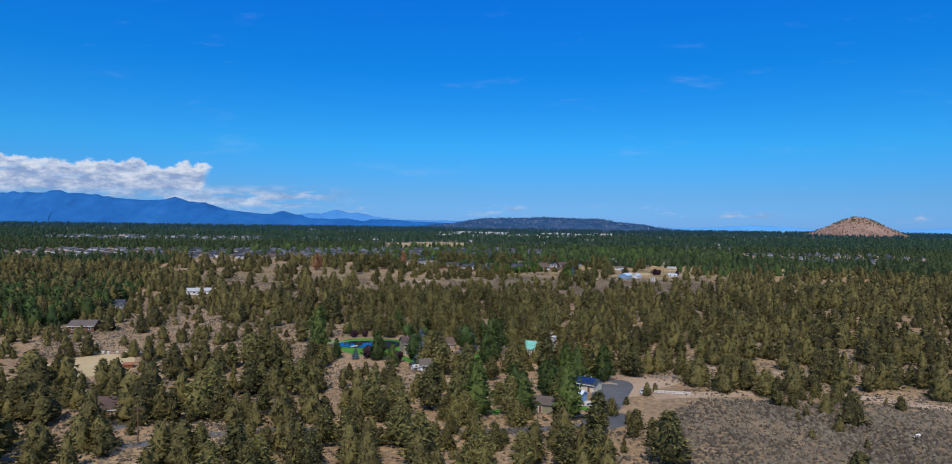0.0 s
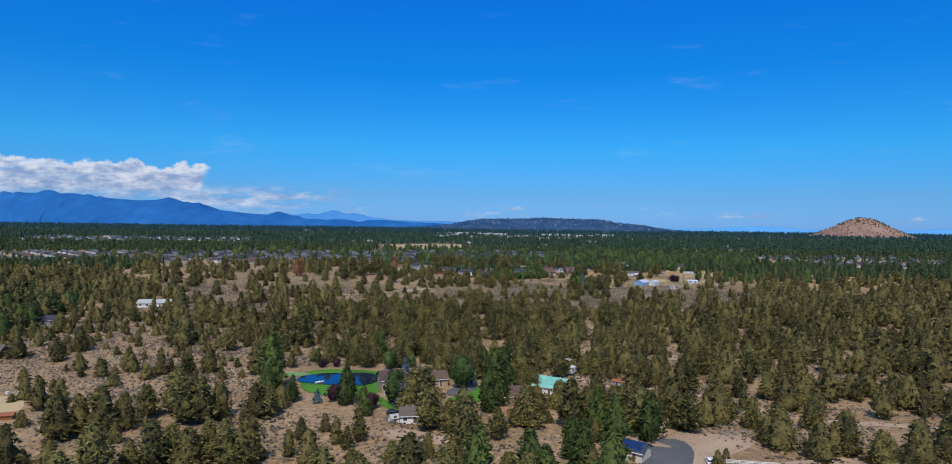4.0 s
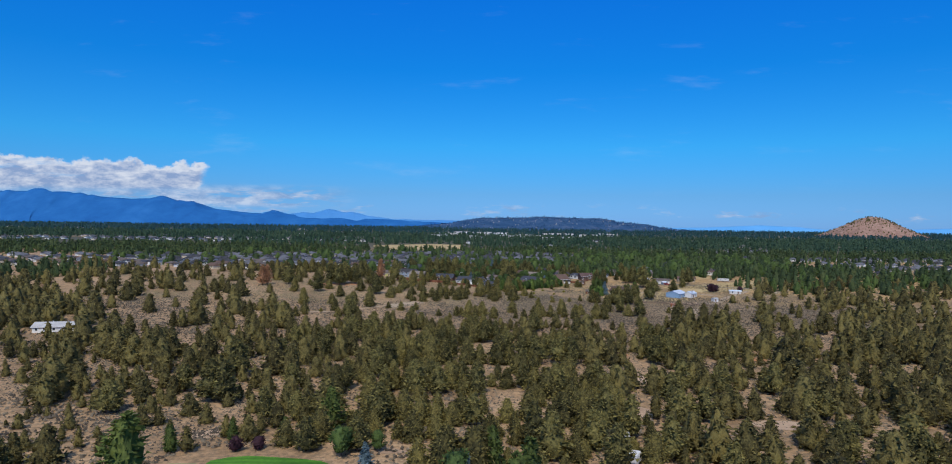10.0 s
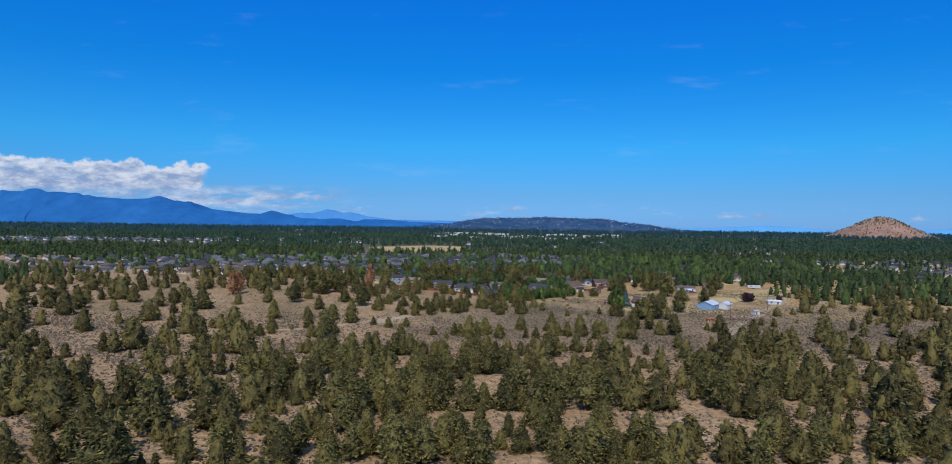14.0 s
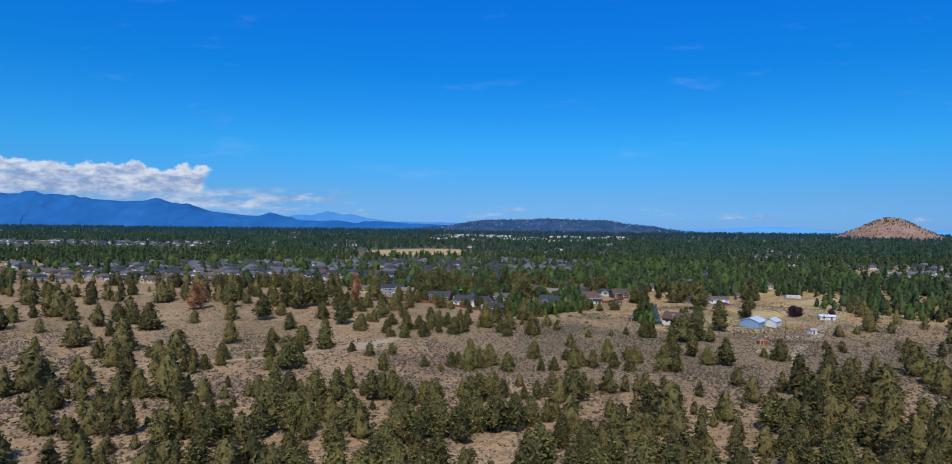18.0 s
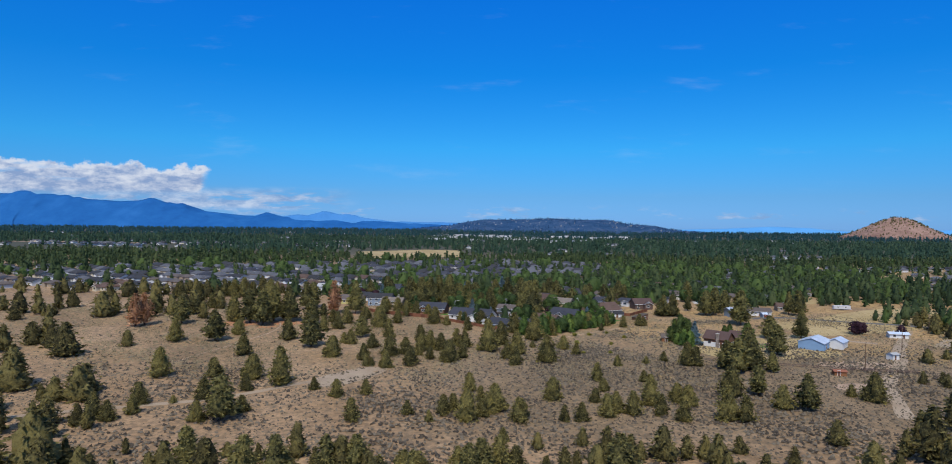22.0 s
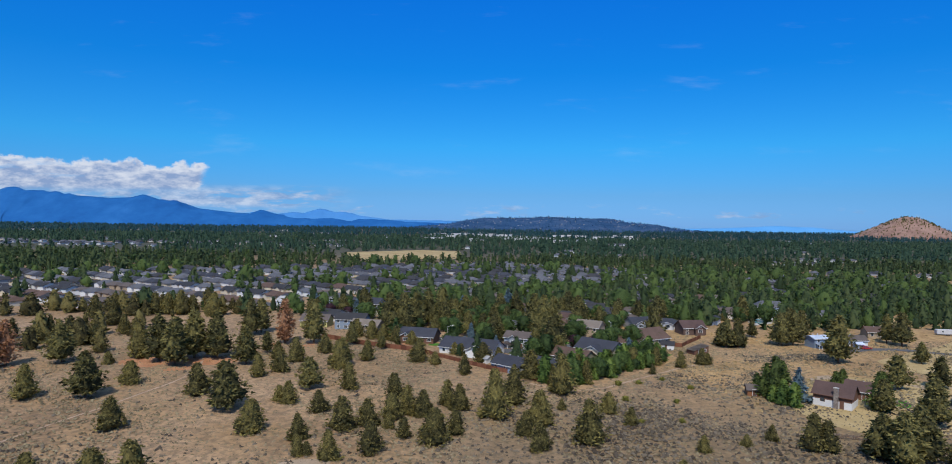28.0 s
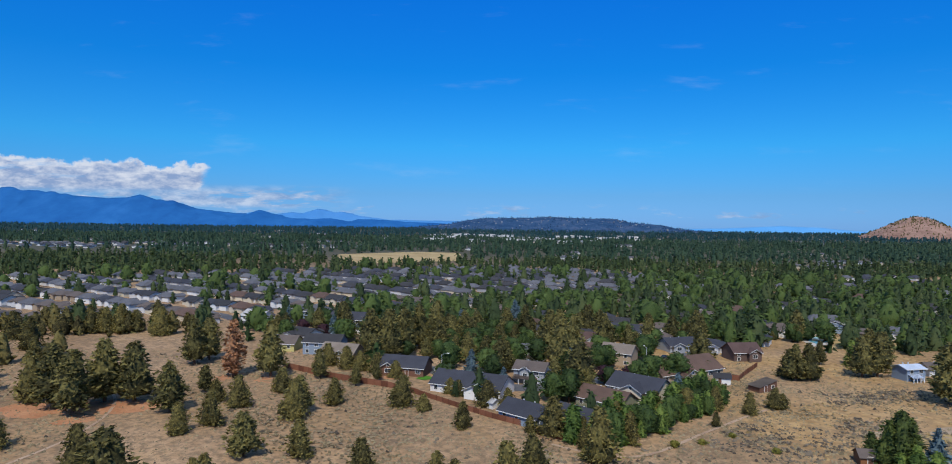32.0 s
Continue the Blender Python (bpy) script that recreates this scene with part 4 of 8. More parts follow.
WOOD_K = [(-26.4, 327.1, 4.7), (-20.8, 327.3, 4.7), (175.7, 327.6, 8.9), (-57.6, 328.3, 4.7), (5.2, 328.3, 4.7), (-171, 328.5, 5.6), (14.2, 328.6, 4.8), (42.3, 329.7, 9.6), (-124.2, 330.6, 4), (35.3, 331.8, 10.5), (-128.5, 331.9, 1.9), (-91.2, 331.9, 6), (107.3, 332.1, 7.3), (-88, 334.5, 4.9), (-146, 334.6, 4.1), (139.6, 335, 13), (144.5, 335.3, 6.9), (-41.5, 336.4, 11.4), (-75.7, 336.6, 5.3), (-34.7, 336.6, 4.1), (-27.1, 336.9, 10), (-16, 337.4, 6.7), (-6.6, 337.7, 5.8), (-0.5, 338, 7.5), (-127, 338.2, 3.3), (-169.6, 338.3, 9.3), (49.2, 340, 3.4), (24.8, 340.1, 8.1), (-51.1, 340.2, 7.1), (58.9, 340.4, 8.5), (-60.9, 340.9, 7.6), (-123.3, 341, 2.9)]
WOOD_L = [(9.1, 341, 6), (85.7, 341.4, 3.1), (-45.3, 341.5, 6.8), (-30.5, 342.1, 6.8), (-25.2, 342.3, 6.8), (106.5, 342.3, 6), (-127.1, 342.5, 3.8), (-20.8, 342.5, 7.7), (-83, 342.7, 6), (116.5, 342.7, 4.3), (-11.2, 342.9, 6.9), (127.4, 343.1, 8.6), (-4.1, 343.2, 6.9), (67, 343.4, 8.6), (-59.1, 343.7, 5.2), (-161.2, 343.9, 3.6), (15.5, 344, 6.9), (-107.4, 344.5, 8.3), (132.6, 344.5, 11.9), (31.7, 344.7, 6.9), (53.4, 345.6, 7), (155.5, 345.7, 8.4), (58.9, 345.8, 7.9), (-66.2, 346.2, 5.2), (74.5, 346.5, 7), (-56.5, 346.6, 7), (78.1, 346.6, 7), (83.3, 346.8, 7), (-48.4, 347, 5.3), (181.2, 347.1, 12), (95.7, 347.3, 7), (99.4, 347.5, 7.1)]
WOOD_M = [(105, 347.7, 7.1), (-15.1, 348.4, 5.3), (-175.2, 348.4, 3.6), (-10.6, 348.6, 4.4), (127.6, 348.7, 5.3), (133.2, 348.9, 6.2), (-135.2, 349.1, 2.7), (2.2, 349.1, 5.3), (138.9, 349.2, 8.9), (142.7, 349.3, 7.1), (-118.7, 349.8, 3.6), (-150, 349.9, 4.4), (29.9, 350.3, 7.1), (-171.8, 350.8, 4.4), (42, 350.9, 7.2), (-130.6, 351, 8.5), (-75.5, 351.7, 4.5), (-93.3, 352.1, 5), (73.9, 352.2, 5.4), (-109.8, 352.2, 4.9), (77.7, 352.4, 7.2), (-102.4, 352.6, 7.3), (-51.8, 352.8, 5.4), (-42.5, 353.2, 5.4), (95.9, 353.2, 7.3), (101.5, 353.3, 9.9), (-184.3, 353.4, 4.2), (-32.4, 353.6, 9.1), (109.3, 353.7, 9.9), (-96.9, 353.8, 4.5), (115.1, 354, 5.5), (123.7, 354.5, 7.4)]
WOOD_N = [(-77.6, 354.7, 11.3), (132.9, 355, 12.4), (144.7, 355.7, 9.9), (20.3, 356, 5.5), (155.4, 356.3, 10), (37.5, 356.7, 5.5), (166, 356.9, 7.5), (-82.6, 357.6, 11), (178.1, 357.6, 10), (-133.5, 358.5, 11.3), (194.3, 358.5, 10.1), (202.4, 359, 10.1), (-113.1, 359.5, 6.5), (-174.2, 359.7, 5), (-162.5, 360.4, 2.5), (-87.7, 360.6, 3.8), (-138.5, 361.6, 8.5), (-107.3, 363.1, 6.6), (42.7, 363.4, 7.6), (-97.7, 363.5, 5.7), (63.7, 364.4, 7.7), (122.2, 365.7, 7.7), (23.3, 365.9, 8.7), (-45.3, 366, 8.7), (-108, 366.5, 4.8), (135.9, 366.6, 10.3), (46.5, 367, 9.7), (-95.4, 367.1, 7.7), (-19.6, 367.3, 9.7), (-12.6, 367.6, 8.7), (155.2, 367.7, 11.7), (-3.6, 368.1, 5.8)]
WOOD_O = [(0.5, 368.2, 8.8), (-68.9, 368.4, 6.8), (-131.3, 368.8, 7.8), (-61, 368.8, 7.8), (19.7, 369.2, 7.8), (26.8, 369.5, 8.8), (-116.7, 369.6, 6.9), (-112.7, 369.8, 6.9), (190.2, 369.8, 7.9), (-103.9, 370.2, 6.9), (-86, 371.1, 9.9), (59.7, 371.1, 8.9), (62.8, 371.3, 7.9), (69, 371.6, 9.9), (-74, 371.7, 6.9), (77.3, 372, 8), (81.5, 372.2, 8), (-57.9, 372.5, 6), (-49.8, 372.9, 8), (-43.7, 373.2, 8), (101.5, 373.2, 9), (33.5, 373.4, 6), (-27.4, 374.1, 7), (-23.3, 374.3, 6), (-15.1, 374.7, 8), (-168.8, 374.7, 4.8), (-154.7, 375, 5), (-8.8, 375, 8), (156.1, 375.9, 6.1), (10.9, 376, 6.1), (-149.8, 376, 6.1), (16.2, 376.3, 7.1)]
WOOD_P = [(100, 376.8, 7.1), (39.3, 377.4, 7.1), (113, 377.4, 9.2), (42.5, 377.6, 8.2), (53.2, 378.1, 8.2), (-4.8, 379, 7.2), (144.6, 379, 8.2), (75.7, 379.3, 8.2), (-141.1, 379.6, 5.1), (86.5, 379.9, 8.2), (-130.9, 380.1, 5.1), (-204.8, 380.2, 8.6), (31.4, 380.9, 7.2), (-38.9, 381.1, 6.2), (110.6, 381.1, 8.3), (119.4, 381.5, 7.3), (123.8, 381.8, 8.3), (-94.7, 382.1, 6.2), (130.4, 382.1, 8.3), (-165.2, 382.3, 4.1), (141.6, 382.7, 7.3), (149.4, 383.1, 6.3), (-181, 384.5, 4.1), (-41.7, 384.9, 7.4), (-102.7, 385.7, 9.5), (-85.7, 386.6, 11.5), (140.7, 386.6, 7.4), (-157.6, 386.8, 3.2), (-146.8, 386.8, 13), (8.2, 387.6, 5.3), (-66.3, 387.7, 10.6), (-57.7, 388.2, 6.4)]
WOOD_Q = [(95.3, 388.2, 6.4), (-113.5, 389.1, 12.5), (-35.9, 389.4, 8.6), (-73, 391.5, 11.3), (173.6, 392.5, 6.5), (154.7, 393.4, 5.7), (-104.2, 394.1, 8.7), (-72.1, 396, 9.9), (-32.7, 398.2, 10), (-170.7, 399.2, 6.7), (174.2, 401.2, 6.8), (-135.1, 401.4, 10.1), (-130.7, 401.6, 10.1), (-125, 402, 10.2), (-119.4, 402.3, 9), (-146.3, 402.6, 4.1), (-162.3, 403.1, 6.7), (-102.4, 403.3, 11.1), (-94.4, 403.8, 10.2), (-212.3, 403.9, 7.3), (-205.1, 404.5, 4.4), (-200.8, 404.8, 7.3), (79.7, 404.9, 11.1), (-66.7, 405.5, 9.2), (121.3, 405.5, 11.8), (95.5, 405.8, 4.6), (-42.2, 407, 10.4), (-37.5, 407.3, 9.2), (-29.2, 407.8, 10.4), (-182.8, 408.1, 6.9), (-24.4, 408.1, 9.3), (-17.3, 408.5, 10.4)]
WOOD_R = [(-173.7, 408.6, 5.8), (-12.5, 408.8, 9.3), (-169.8, 408.9, 5.8), (-141, 409.3, 13), (-161.1, 409.4, 8.1), (-3, 409.4, 9.3), (1.8, 409.7, 7), (184.8, 410.1, 12), (9.1, 410.2, 10.5), (-144.9, 410.4, 8.2), (-126.1, 410.4, 11.9), (18.8, 410.8, 9.4), (23.6, 411.1, 9.4), (33.4, 411.7, 10.6), (-120.4, 412, 9.4), (38.3, 412, 9.4), (46.9, 412.5, 9.4), (-201.1, 412.6, 9), (54.3, 413, 9.5), (59.2, 413.3, 7.1), (-90.9, 413.9, 8.3), (72.9, 414.1, 9.5), (-160.7, 414.5, 8.3), (87.9, 415.1, 7.2), (-66.9, 415.4, 8.3), (-60.8, 415.8, 8.4), (-54.8, 416.2, 8.4), (-150.4, 416.6, 12.1), (124.8, 417.4, 9.6), (-22.9, 418.3, 8.4), (148, 418.9, 9.7), (-124.1, 418.9, 9.8)]
WOOD_S = [(-172.2, 419.1, 7.2), (-9.3, 419.2, 8.5), (-87.8, 419.3, 8.5), (157.1, 419.4, 9.7), (79.5, 419.7, 9.7), (-109.9, 419.7, 7.1), (163.6, 419.9, 10.9), (13.2, 420.6, 9.7), (178.1, 420.8, 11), (186, 421.3, 11), (-50.9, 421.7, 8.5), (29.7, 421.7, 8.6), (134, 422.2, 12.4), (43.7, 422.6, 9.8), (153.9, 423.7, 9.3), (-140.7, 424.3, 5.5), (72, 424.5, 8.6), (-130.7, 424.8, 8.2), (-111.4, 425.8, 7.4), (104.8, 426.7, 7.5), (115.4, 427.4, 6.2), (123.3, 427.9, 7.5), (134, 428.6, 6.3), (220, 428.9, 12.7), (175.7, 429.2, 10.6), (-204.8, 429.2, 9.5), (146.1, 429.4, 5), (-197.1, 429.8, 9.5), (235.5, 430.1, 13), (-150.7, 430.3, 7.5), (-166.8, 430.6, 5), (-140.4, 430.8, 7.6)]
WOOD_T = [(256.4, 431.8, 12.8), (100.3, 431.9, 7.6), (-118.7, 432, 6.6), (199.5, 433, 7.7), (205.1, 433.4, 9), (168.2, 433.4, 12.8), (-22.9, 433.7, 7), (187.2, 434.9, 11.3), (-35.8, 435.3, 7.1), (69.7, 435.6, 6.4), (26.1, 435.8, 7.1), (-15.7, 435.9, 7.1), (29.9, 435.9, 7.1), (101.4, 437.2, 9.8), (-67, 437.3, 7.2), (107.6, 437.6, 8.8), (114.9, 438, 13), (-79.1, 438.4, 7.3), (232.9, 438.6, 13), (-59.7, 439, 7.3), (55.5, 439.6, 7.3), (-207.1, 439.7, 5.2), (20.4, 440, 7.3), (249, 440, 13), (148.1, 440.6, 9.8), (42.2, 440.7, 7.4), (-77.6, 441.5, 7.4), (-71.1, 441.7, 7.4), (-65.3, 441.9, 7.4), (85.1, 442, 7.5), (39.4, 442.1, 7.5), (-5.1, 442.3, 7.5)]
WOOD_U = [(100.7, 442.5, 7.5), (-94.8, 442.6, 7.5), (-74.5, 443.2, 7.5), (-111.7, 443.2, 7), (-56.7, 443.8, 7.5), (-100.4, 444, 7.6), (94.2, 444, 7), (-90.6, 444.3, 7.6), (-156.8, 444.3, 6), (-30.8, 444.6, 7.6), (199.5, 444.9, 9.9), (-14, 445.2, 7.6), (-10.6, 445.3, 7.6), (121.1, 445.5, 8.1), (212.1, 446, 11.6), (131.9, 446.1, 8.1), (-116.7, 446.7, 9.2), (141.7, 446.7, 7.1), (221.1, 446.8, 11.6), (151.6, 447.2, 8.2), (-45.1, 447.5, 7.7), (-55.8, 448.5, 9.9), (85.9, 448.5, 7.8), (-49, 448.7, 8.6), (98.4, 448.9, 7.8), (-34.5, 449.2, 8.6), (-1.1, 450.4, 8.7), (-88.9, 450.5, 2.7), (265.1, 450.5, 13), (4.5, 450.6, 8.7), (9.5, 450.7, 8.7), (48.9, 450.7, 7.9)]
WOOD_V = [(24.3, 451.2, 8.8), (-6.7, 451.6, 5.5), (-104.5, 451.8, 4.1), (81.2, 451.8, 8), (-94.1, 452.1, 3.4), (-22.1, 452.1, 6.5), (51.5, 452.2, 11.6), (-68.9, 453, 4.8), (-18.9, 453, 5.5), (78.3, 453.1, 8.2), (186.6, 453.3, 11.8), (95.9, 453.7, 8.9), (139, 454.2, 5.3), (85.8, 454.8, 7.7), (-143.7, 454.8, 4.4), (154.9, 455.2, 4.2), (-4, 455.3, 7), (-49, 455.6, 5.6), (-99.9, 455.7, 5.6), (-41.1, 455.9, 6.4), (64.5, 455.9, 4.2), (-74.9, 456.6, 5.7), (14.3, 456.8, 6.8), (-61.2, 457.1, 5.7), (-110.7, 457.2, 5), (-102.5, 457.5, 6.4), (-44.5, 457.7, 5.7), (-35, 458, 5.7), (-17.4, 458.7, 3.6), (-11.5, 458.9, 5.8), (102.4, 459.2, 7.2), (88.7, 459.3, 6.5)]
WOOD_W = [(-171.2, 459.9, 8.6), (19.1, 460, 5.1), (40.1, 460, 4.9), (-163.8, 460.4, 7.6), (-70.9, 460.7, 3.6), (-85.3, 460.9, 5.5), (48.7, 461.1, 8.8), (-108, 461.3, 6.9), (56.3, 461.4, 5.9), (126.7, 461.7, 6.5), (70.1, 461.9, 7.3), (21.7, 462.1, 5.1), (64, 462.5, 4.1), (37.4, 462.7, 5.2), (-123, 463.1, 7.6), (-24.7, 463.3, 4.1), (111.4, 463.5, 5.2), (-82.1, 463.6, 4.7), (117.7, 463.7, 7.4), (-97.2, 464.7, 2.2), (-133.7, 465.1, 3.3), (-61.3, 465.2, 7.5), (-158.8, 465.2, 5.1), (62.9, 466.6, 3.9), (-72.1, 467, 3.8), (-31.5, 467.2, 2.7), (103.9, 467.4, 4.6), (101.2, 469.4, 9.2), (46.5, 469.5, 4.9), (64.2, 470.2, 3.1), (-21, 470.3, 6.5), (-13.9, 471.5, 7)]
WOOD_X = [(-119.9, 471.8, 6.2), (122.5, 472.5, 11), (-124.8, 473, 4.5), (-91.6, 473, 7.8), (80, 473.1, 3.1), (-83.7, 473.3, 6.3), (-109.4, 473.3, 6.8), (-144.9, 473.8, 8), (102.1, 474, 9.5), (181.9, 474.2, 4.6), (-2.7, 474.3, 7.1), (-58.1, 474.4, 7.9), (-54.9, 474.5, 3.2), (-50.1, 474.7, 7.9), (-102.8, 474.9, 5.6), (-43.6, 475, 7.9), (-39.6, 475.2, 4), (-150.1, 475.4, 6.9), (-24.1, 475.8, 5.6), (-78.4, 475.9, 3.7), (-16.7, 476.1, 5.6), (-33.2, 476.4, 7.7), (146.6, 476.5, 5.8), (-0.2, 476.8, 7.2), (-106.3, 477.2, 4.8), (-96.2, 477.6, 11.6), (24.8, 477.9, 6.5), (-30.2, 478, 7.3), (-84.4, 478.1, 4), (-26.9, 478.1, 7.3), (29.8, 478.1, 8.1), (-72.1, 478.7, 4.1)]
WOOD_Y = [(108.1, 478.7, 11.7), (-68.8, 478.8, 5.7), (-63.9, 479, 8.1), (53.5, 479.1, 4.9), (-53.9, 479.5, 4.1), (62, 479.5, 4.9), (-43.1, 479.9, 4.9), (14.1, 479.9, 4.1), (126.9, 480, 10.6), (18, 480.1, 5.4), (-36.5, 480.2, 4.9), (86, 480.5, 6.9), (-107.3, 480.5, 6.6), (99.9, 481.1, 3.3), (-141.2, 481.1, 12.9), (103.4, 481.2, 7.4), (110.4, 481.5, 8.2), (-5.3, 481.6, 4.9), (114.8, 481.7, 7.4), (4.1, 482, 6.6), (7.5, 482.2, 5), (161.1, 482.4, 7.1), (21.2, 482.8, 4.2), (-116.2, 482.9, 2.7), (-92.6, 482.9, 5), (168.8, 483, 7.1), (-183.3, 483.2, 5.9), (172.6, 483.2, 5.9), (33.3, 483.3, 6.7), (93.5, 483.4, 4.2), (177.8, 483.6, 10.7), (53.3, 484.2, 6.7)]
WOOD_Z = [(188.1, 484.3, 4.8), (-50.3, 484.8, 4.2), (70.9, 485, 4.7), (-126.7, 485.7, 6.2), (-141.9, 486.4, 8.4), (-58.3, 487.2, 3.4), (120.9, 487.2, 6.8), (-115.8, 487.3, 6.8), (131.8, 487.7, 7.7), (-81.9, 487.8, 3.8), (-42.4, 487.9, 6.8), (29, 488.5, 6.8), (104.9, 488.7, 12.1), (37, 488.8, 4.3), (42.4, 489.1, 6.9), (47.8, 489.3, 5.2), (52.3, 489.5, 5.2), (124.3, 490.1, 7.3), (128.8, 490.4, 7.3), (135.3, 490.9, 8.6), (100.6, 491.7, 6.1), (-133.3, 492.2, 7.3), (154.6, 492.3, 8.6), (61.7, 492.8, 4.4), (163.9, 493, 7.4), (132.2, 493.2, 7), (13.6, 494.5, 4.1), (188.1, 494.8, 7.4), (-105.9, 496.5, 7.1), (24.8, 496.9, 4.5), (-136.6, 498.1, 5.5), (-120.2, 498.9, 9)]
WOOD_AA = [(5.5, 499, 3.6), (-111.2, 499.4, 7.2), (138.3, 499.4, 5.4), (89, 500, 5.5), (110.9, 501.1, 7.3), (-100, 503.2, 5.5), (158.6, 503.8, 7.7), (-125.5, 505.1, 7.7), (130.9, 505.2, 7.5), (-111.9, 505.8, 6.5), (-104.4, 506.2, 5.2), (202.2, 507.2, 7.8), (-133.3, 511.6, 7.7), (127.2, 511.7, 9.6), (137.5, 512.2, 6.8), (-180.9, 513.2, 9.3), (162.2, 516.3, 10.7), (171.8, 517.1, 5.4), (-134.2, 517.3, 6.7), (216.1, 520.8, 6.8), (150.4, 522.2, 5.5), (-145.4, 522.3, 5.5), (-208.4, 524.7, 6.9), (-122.9, 525.3, 6.3), (-127, 525.8, 4.5), (-146.2, 526.1, 6.4), (-116.7, 526.4, 9.1), (-218, 528.2, 7), (171.9, 530.4, 7), (190.9, 532.1, 7.1), (-175.3, 532.2, 5.4), (-118.7, 533.1, 7.9)]
WOOD_AB = [(206.4, 533.5, 8.5), (-142.1, 535.1, 10.7), (172.9, 537.1, 6.5), (-143.9, 538.3, 11.5), (-164.9, 540.9, 9.2), (-167.6, 544, 7.9), (194.2, 547.2, 5.9), (-167.4, 552.5, 6), (-214.9, 552.8, 10.5), (157, 554.4, 4.6), (204.3, 556.1, 3), (186, 556.4, 5.8), (222.8, 557.8, 7.7), (151.9, 559.1, 4.3), (159.3, 560, 4), (184.8, 561.3, 4.1), (-162.6, 562, 6.2), (175.2, 566.7, 2.2), (-250.4, 567.5, 13), (-197.7, 567.6, 5.7), (-220, 571, 11.8), (-236.1, 573.2, 9.6), (-246.7, 576, 5.8), (-153.9, 578.6, 11), (-257, 581.1, 13), (-180.6, 583.9, 9.2), (174.9, 589.4, 5.3), (-225.8, 589.4, 7.7), (-167.7, 592, 8.4), (188, 597, 4.1), (-179, 597.5, 8.2), (-141, 597.6, 5.8)]
WOOD_AC = [(-203.5, 599.1, 9.6), (-176.1, 602.6, 10.4), (-225.6, 603.6, 6.6), (-259.9, 604, 8.7), (-221.6, 609.1, 10.6), (-216.5, 609.8, 13), (-258.5, 617.3, 10.8), (-288.6, 633, 8.6), (-257.4, 647.1, 10.9), (-225.3, 652.1, 6.7), (-189.9, 664.5, 11.3), (-225.7, 669.5, 10.2), (-189.5, 675.5, 9.5), (-290.9, 677.5, 7.5), (-270.7, 681, 8.4), (-187.2, 687.7, 7.2), (-227.9, 688.7, 8.5), (-225.6, 697.7, 8.7)]
WOOD = np.array(WOOD_A + WOOD_B + WOOD_C + WOOD_D + WOOD_E + WOOD_F + WOOD_G + WOOD_H + WOOD_I + WOOD_J + WOOD_K + WOOD_L + WOOD_M + WOOD_N + WOOD_O + WOOD_P + WOOD_Q + WOOD_R + WOOD_S + WOOD_T + WOOD_U + WOOD_V + WOOD_W + WOOD_X + WOOD_Y + WOOD_Z + WOOD_AA + WOOD_AB + WOOD_AC)


def charted(x, y):
    """Where the woods are set out tree by tree."""
    near = np.where(y < 291, y, np.where(y < 437, y - 87, y - 226))
    return (np.abs(x) < 0.73 * np.maximum(0, near)) & (y < np.where(x < -60, 660, np.where(x > 150, 560, 520)))


WX, WY = darts(-520, 560, 118, 800, 6.3, wood_density, 7)
in_sight = (np.abs(WX) < 0.76 * WY + 30) & ~charted(WX, WY)
WX, WY = WX[in_sight], WY[in_sight]
wr = np.random.RandomState(9)
small = ease(-20, -100, WX) * (0.26 * ease(225, 270, WY) - 0.30 * ease(350, 400, WY))
WH = (8.0 + 2.6 * wr.standard_normal(len(WX)).clip(-1.5, 2.0)) * (1 - small)
# younger trees between the charted ones
FX, FY = darts(-330, 330, 135, 470, 5.6, lambda x, y: np.where(charted(x, y) & (y < 450), np.clip(wood_density(x, y) * (0.2 + 0.32 * ease(285, 320, y)), 0, 0.4), 0.0), 19)
gap_to = np.array([np.hypot(WOOD[:, 0] - a, WOOD[:, 1] - b).min() for a, b in zip(FX, FY)])
off = np.ones(len(FX), bool)
for a, b, ra, rb in BARE:
    off &= np.hypot((FX - a) / (ra + 2), (FY - b) / (rb + 4)) > 1
FX, FY = FX[(gap_to > 3.6) & off], FY[(gap_to > 3.6) & off]
FH = wr.uniform(4.5, 9.0, len(FX)) * (1 - 0.3 * ease(-20, -100, FX))
tall = WOOD[:, 2] * (1.05 + 0.16 * ease(4, 6, WOOD[:, 2]))
WX, WY, WH = np.concatenate([WOOD[:, 0], FX, WX]), np.concatenate([WOOD[:, 1], FY, WY]), np.concatenate([np.minimum(tall, 14), FH, np.clip(WH, 2.4, 16)])
is_pine = (WH > 8.5) & (wr.uniform(0, 1, len(WX)) < 0.55)
near = np.abs(WX) + 0.25 * np.abs(WY - 330)
order = np.argsort(near)
single = {"juniper": 0, "pine": 0}
loose = np.ones(len(WX), bool)
for i in order:
    k = "pine" if is_pine[i] else "juniper"
    if single[k] < (175 if k == "juniper" else 150):
        single[k] += 1
        loose[i] = False
        h = float(WH[i])
        if k == "pine":
            plant(k, float(WX[i]), float(WY[i]), h * 1.04, "tall dark green pine with a bare lower trunk in dry woodland" if h > 12 else "green young pine in dry woodland", w=1.12 + 0.25 * ((i * 3) % 10) / 10)
        else:
            plant(k, float(WX[i]), float(WY[i]), h, "small olive-green juniper on sandy soil" if h < 6 else "olive-green conical juniper in dry woodland", w=1.0 + 0.35 * ((i * 7) % 10) / 10)
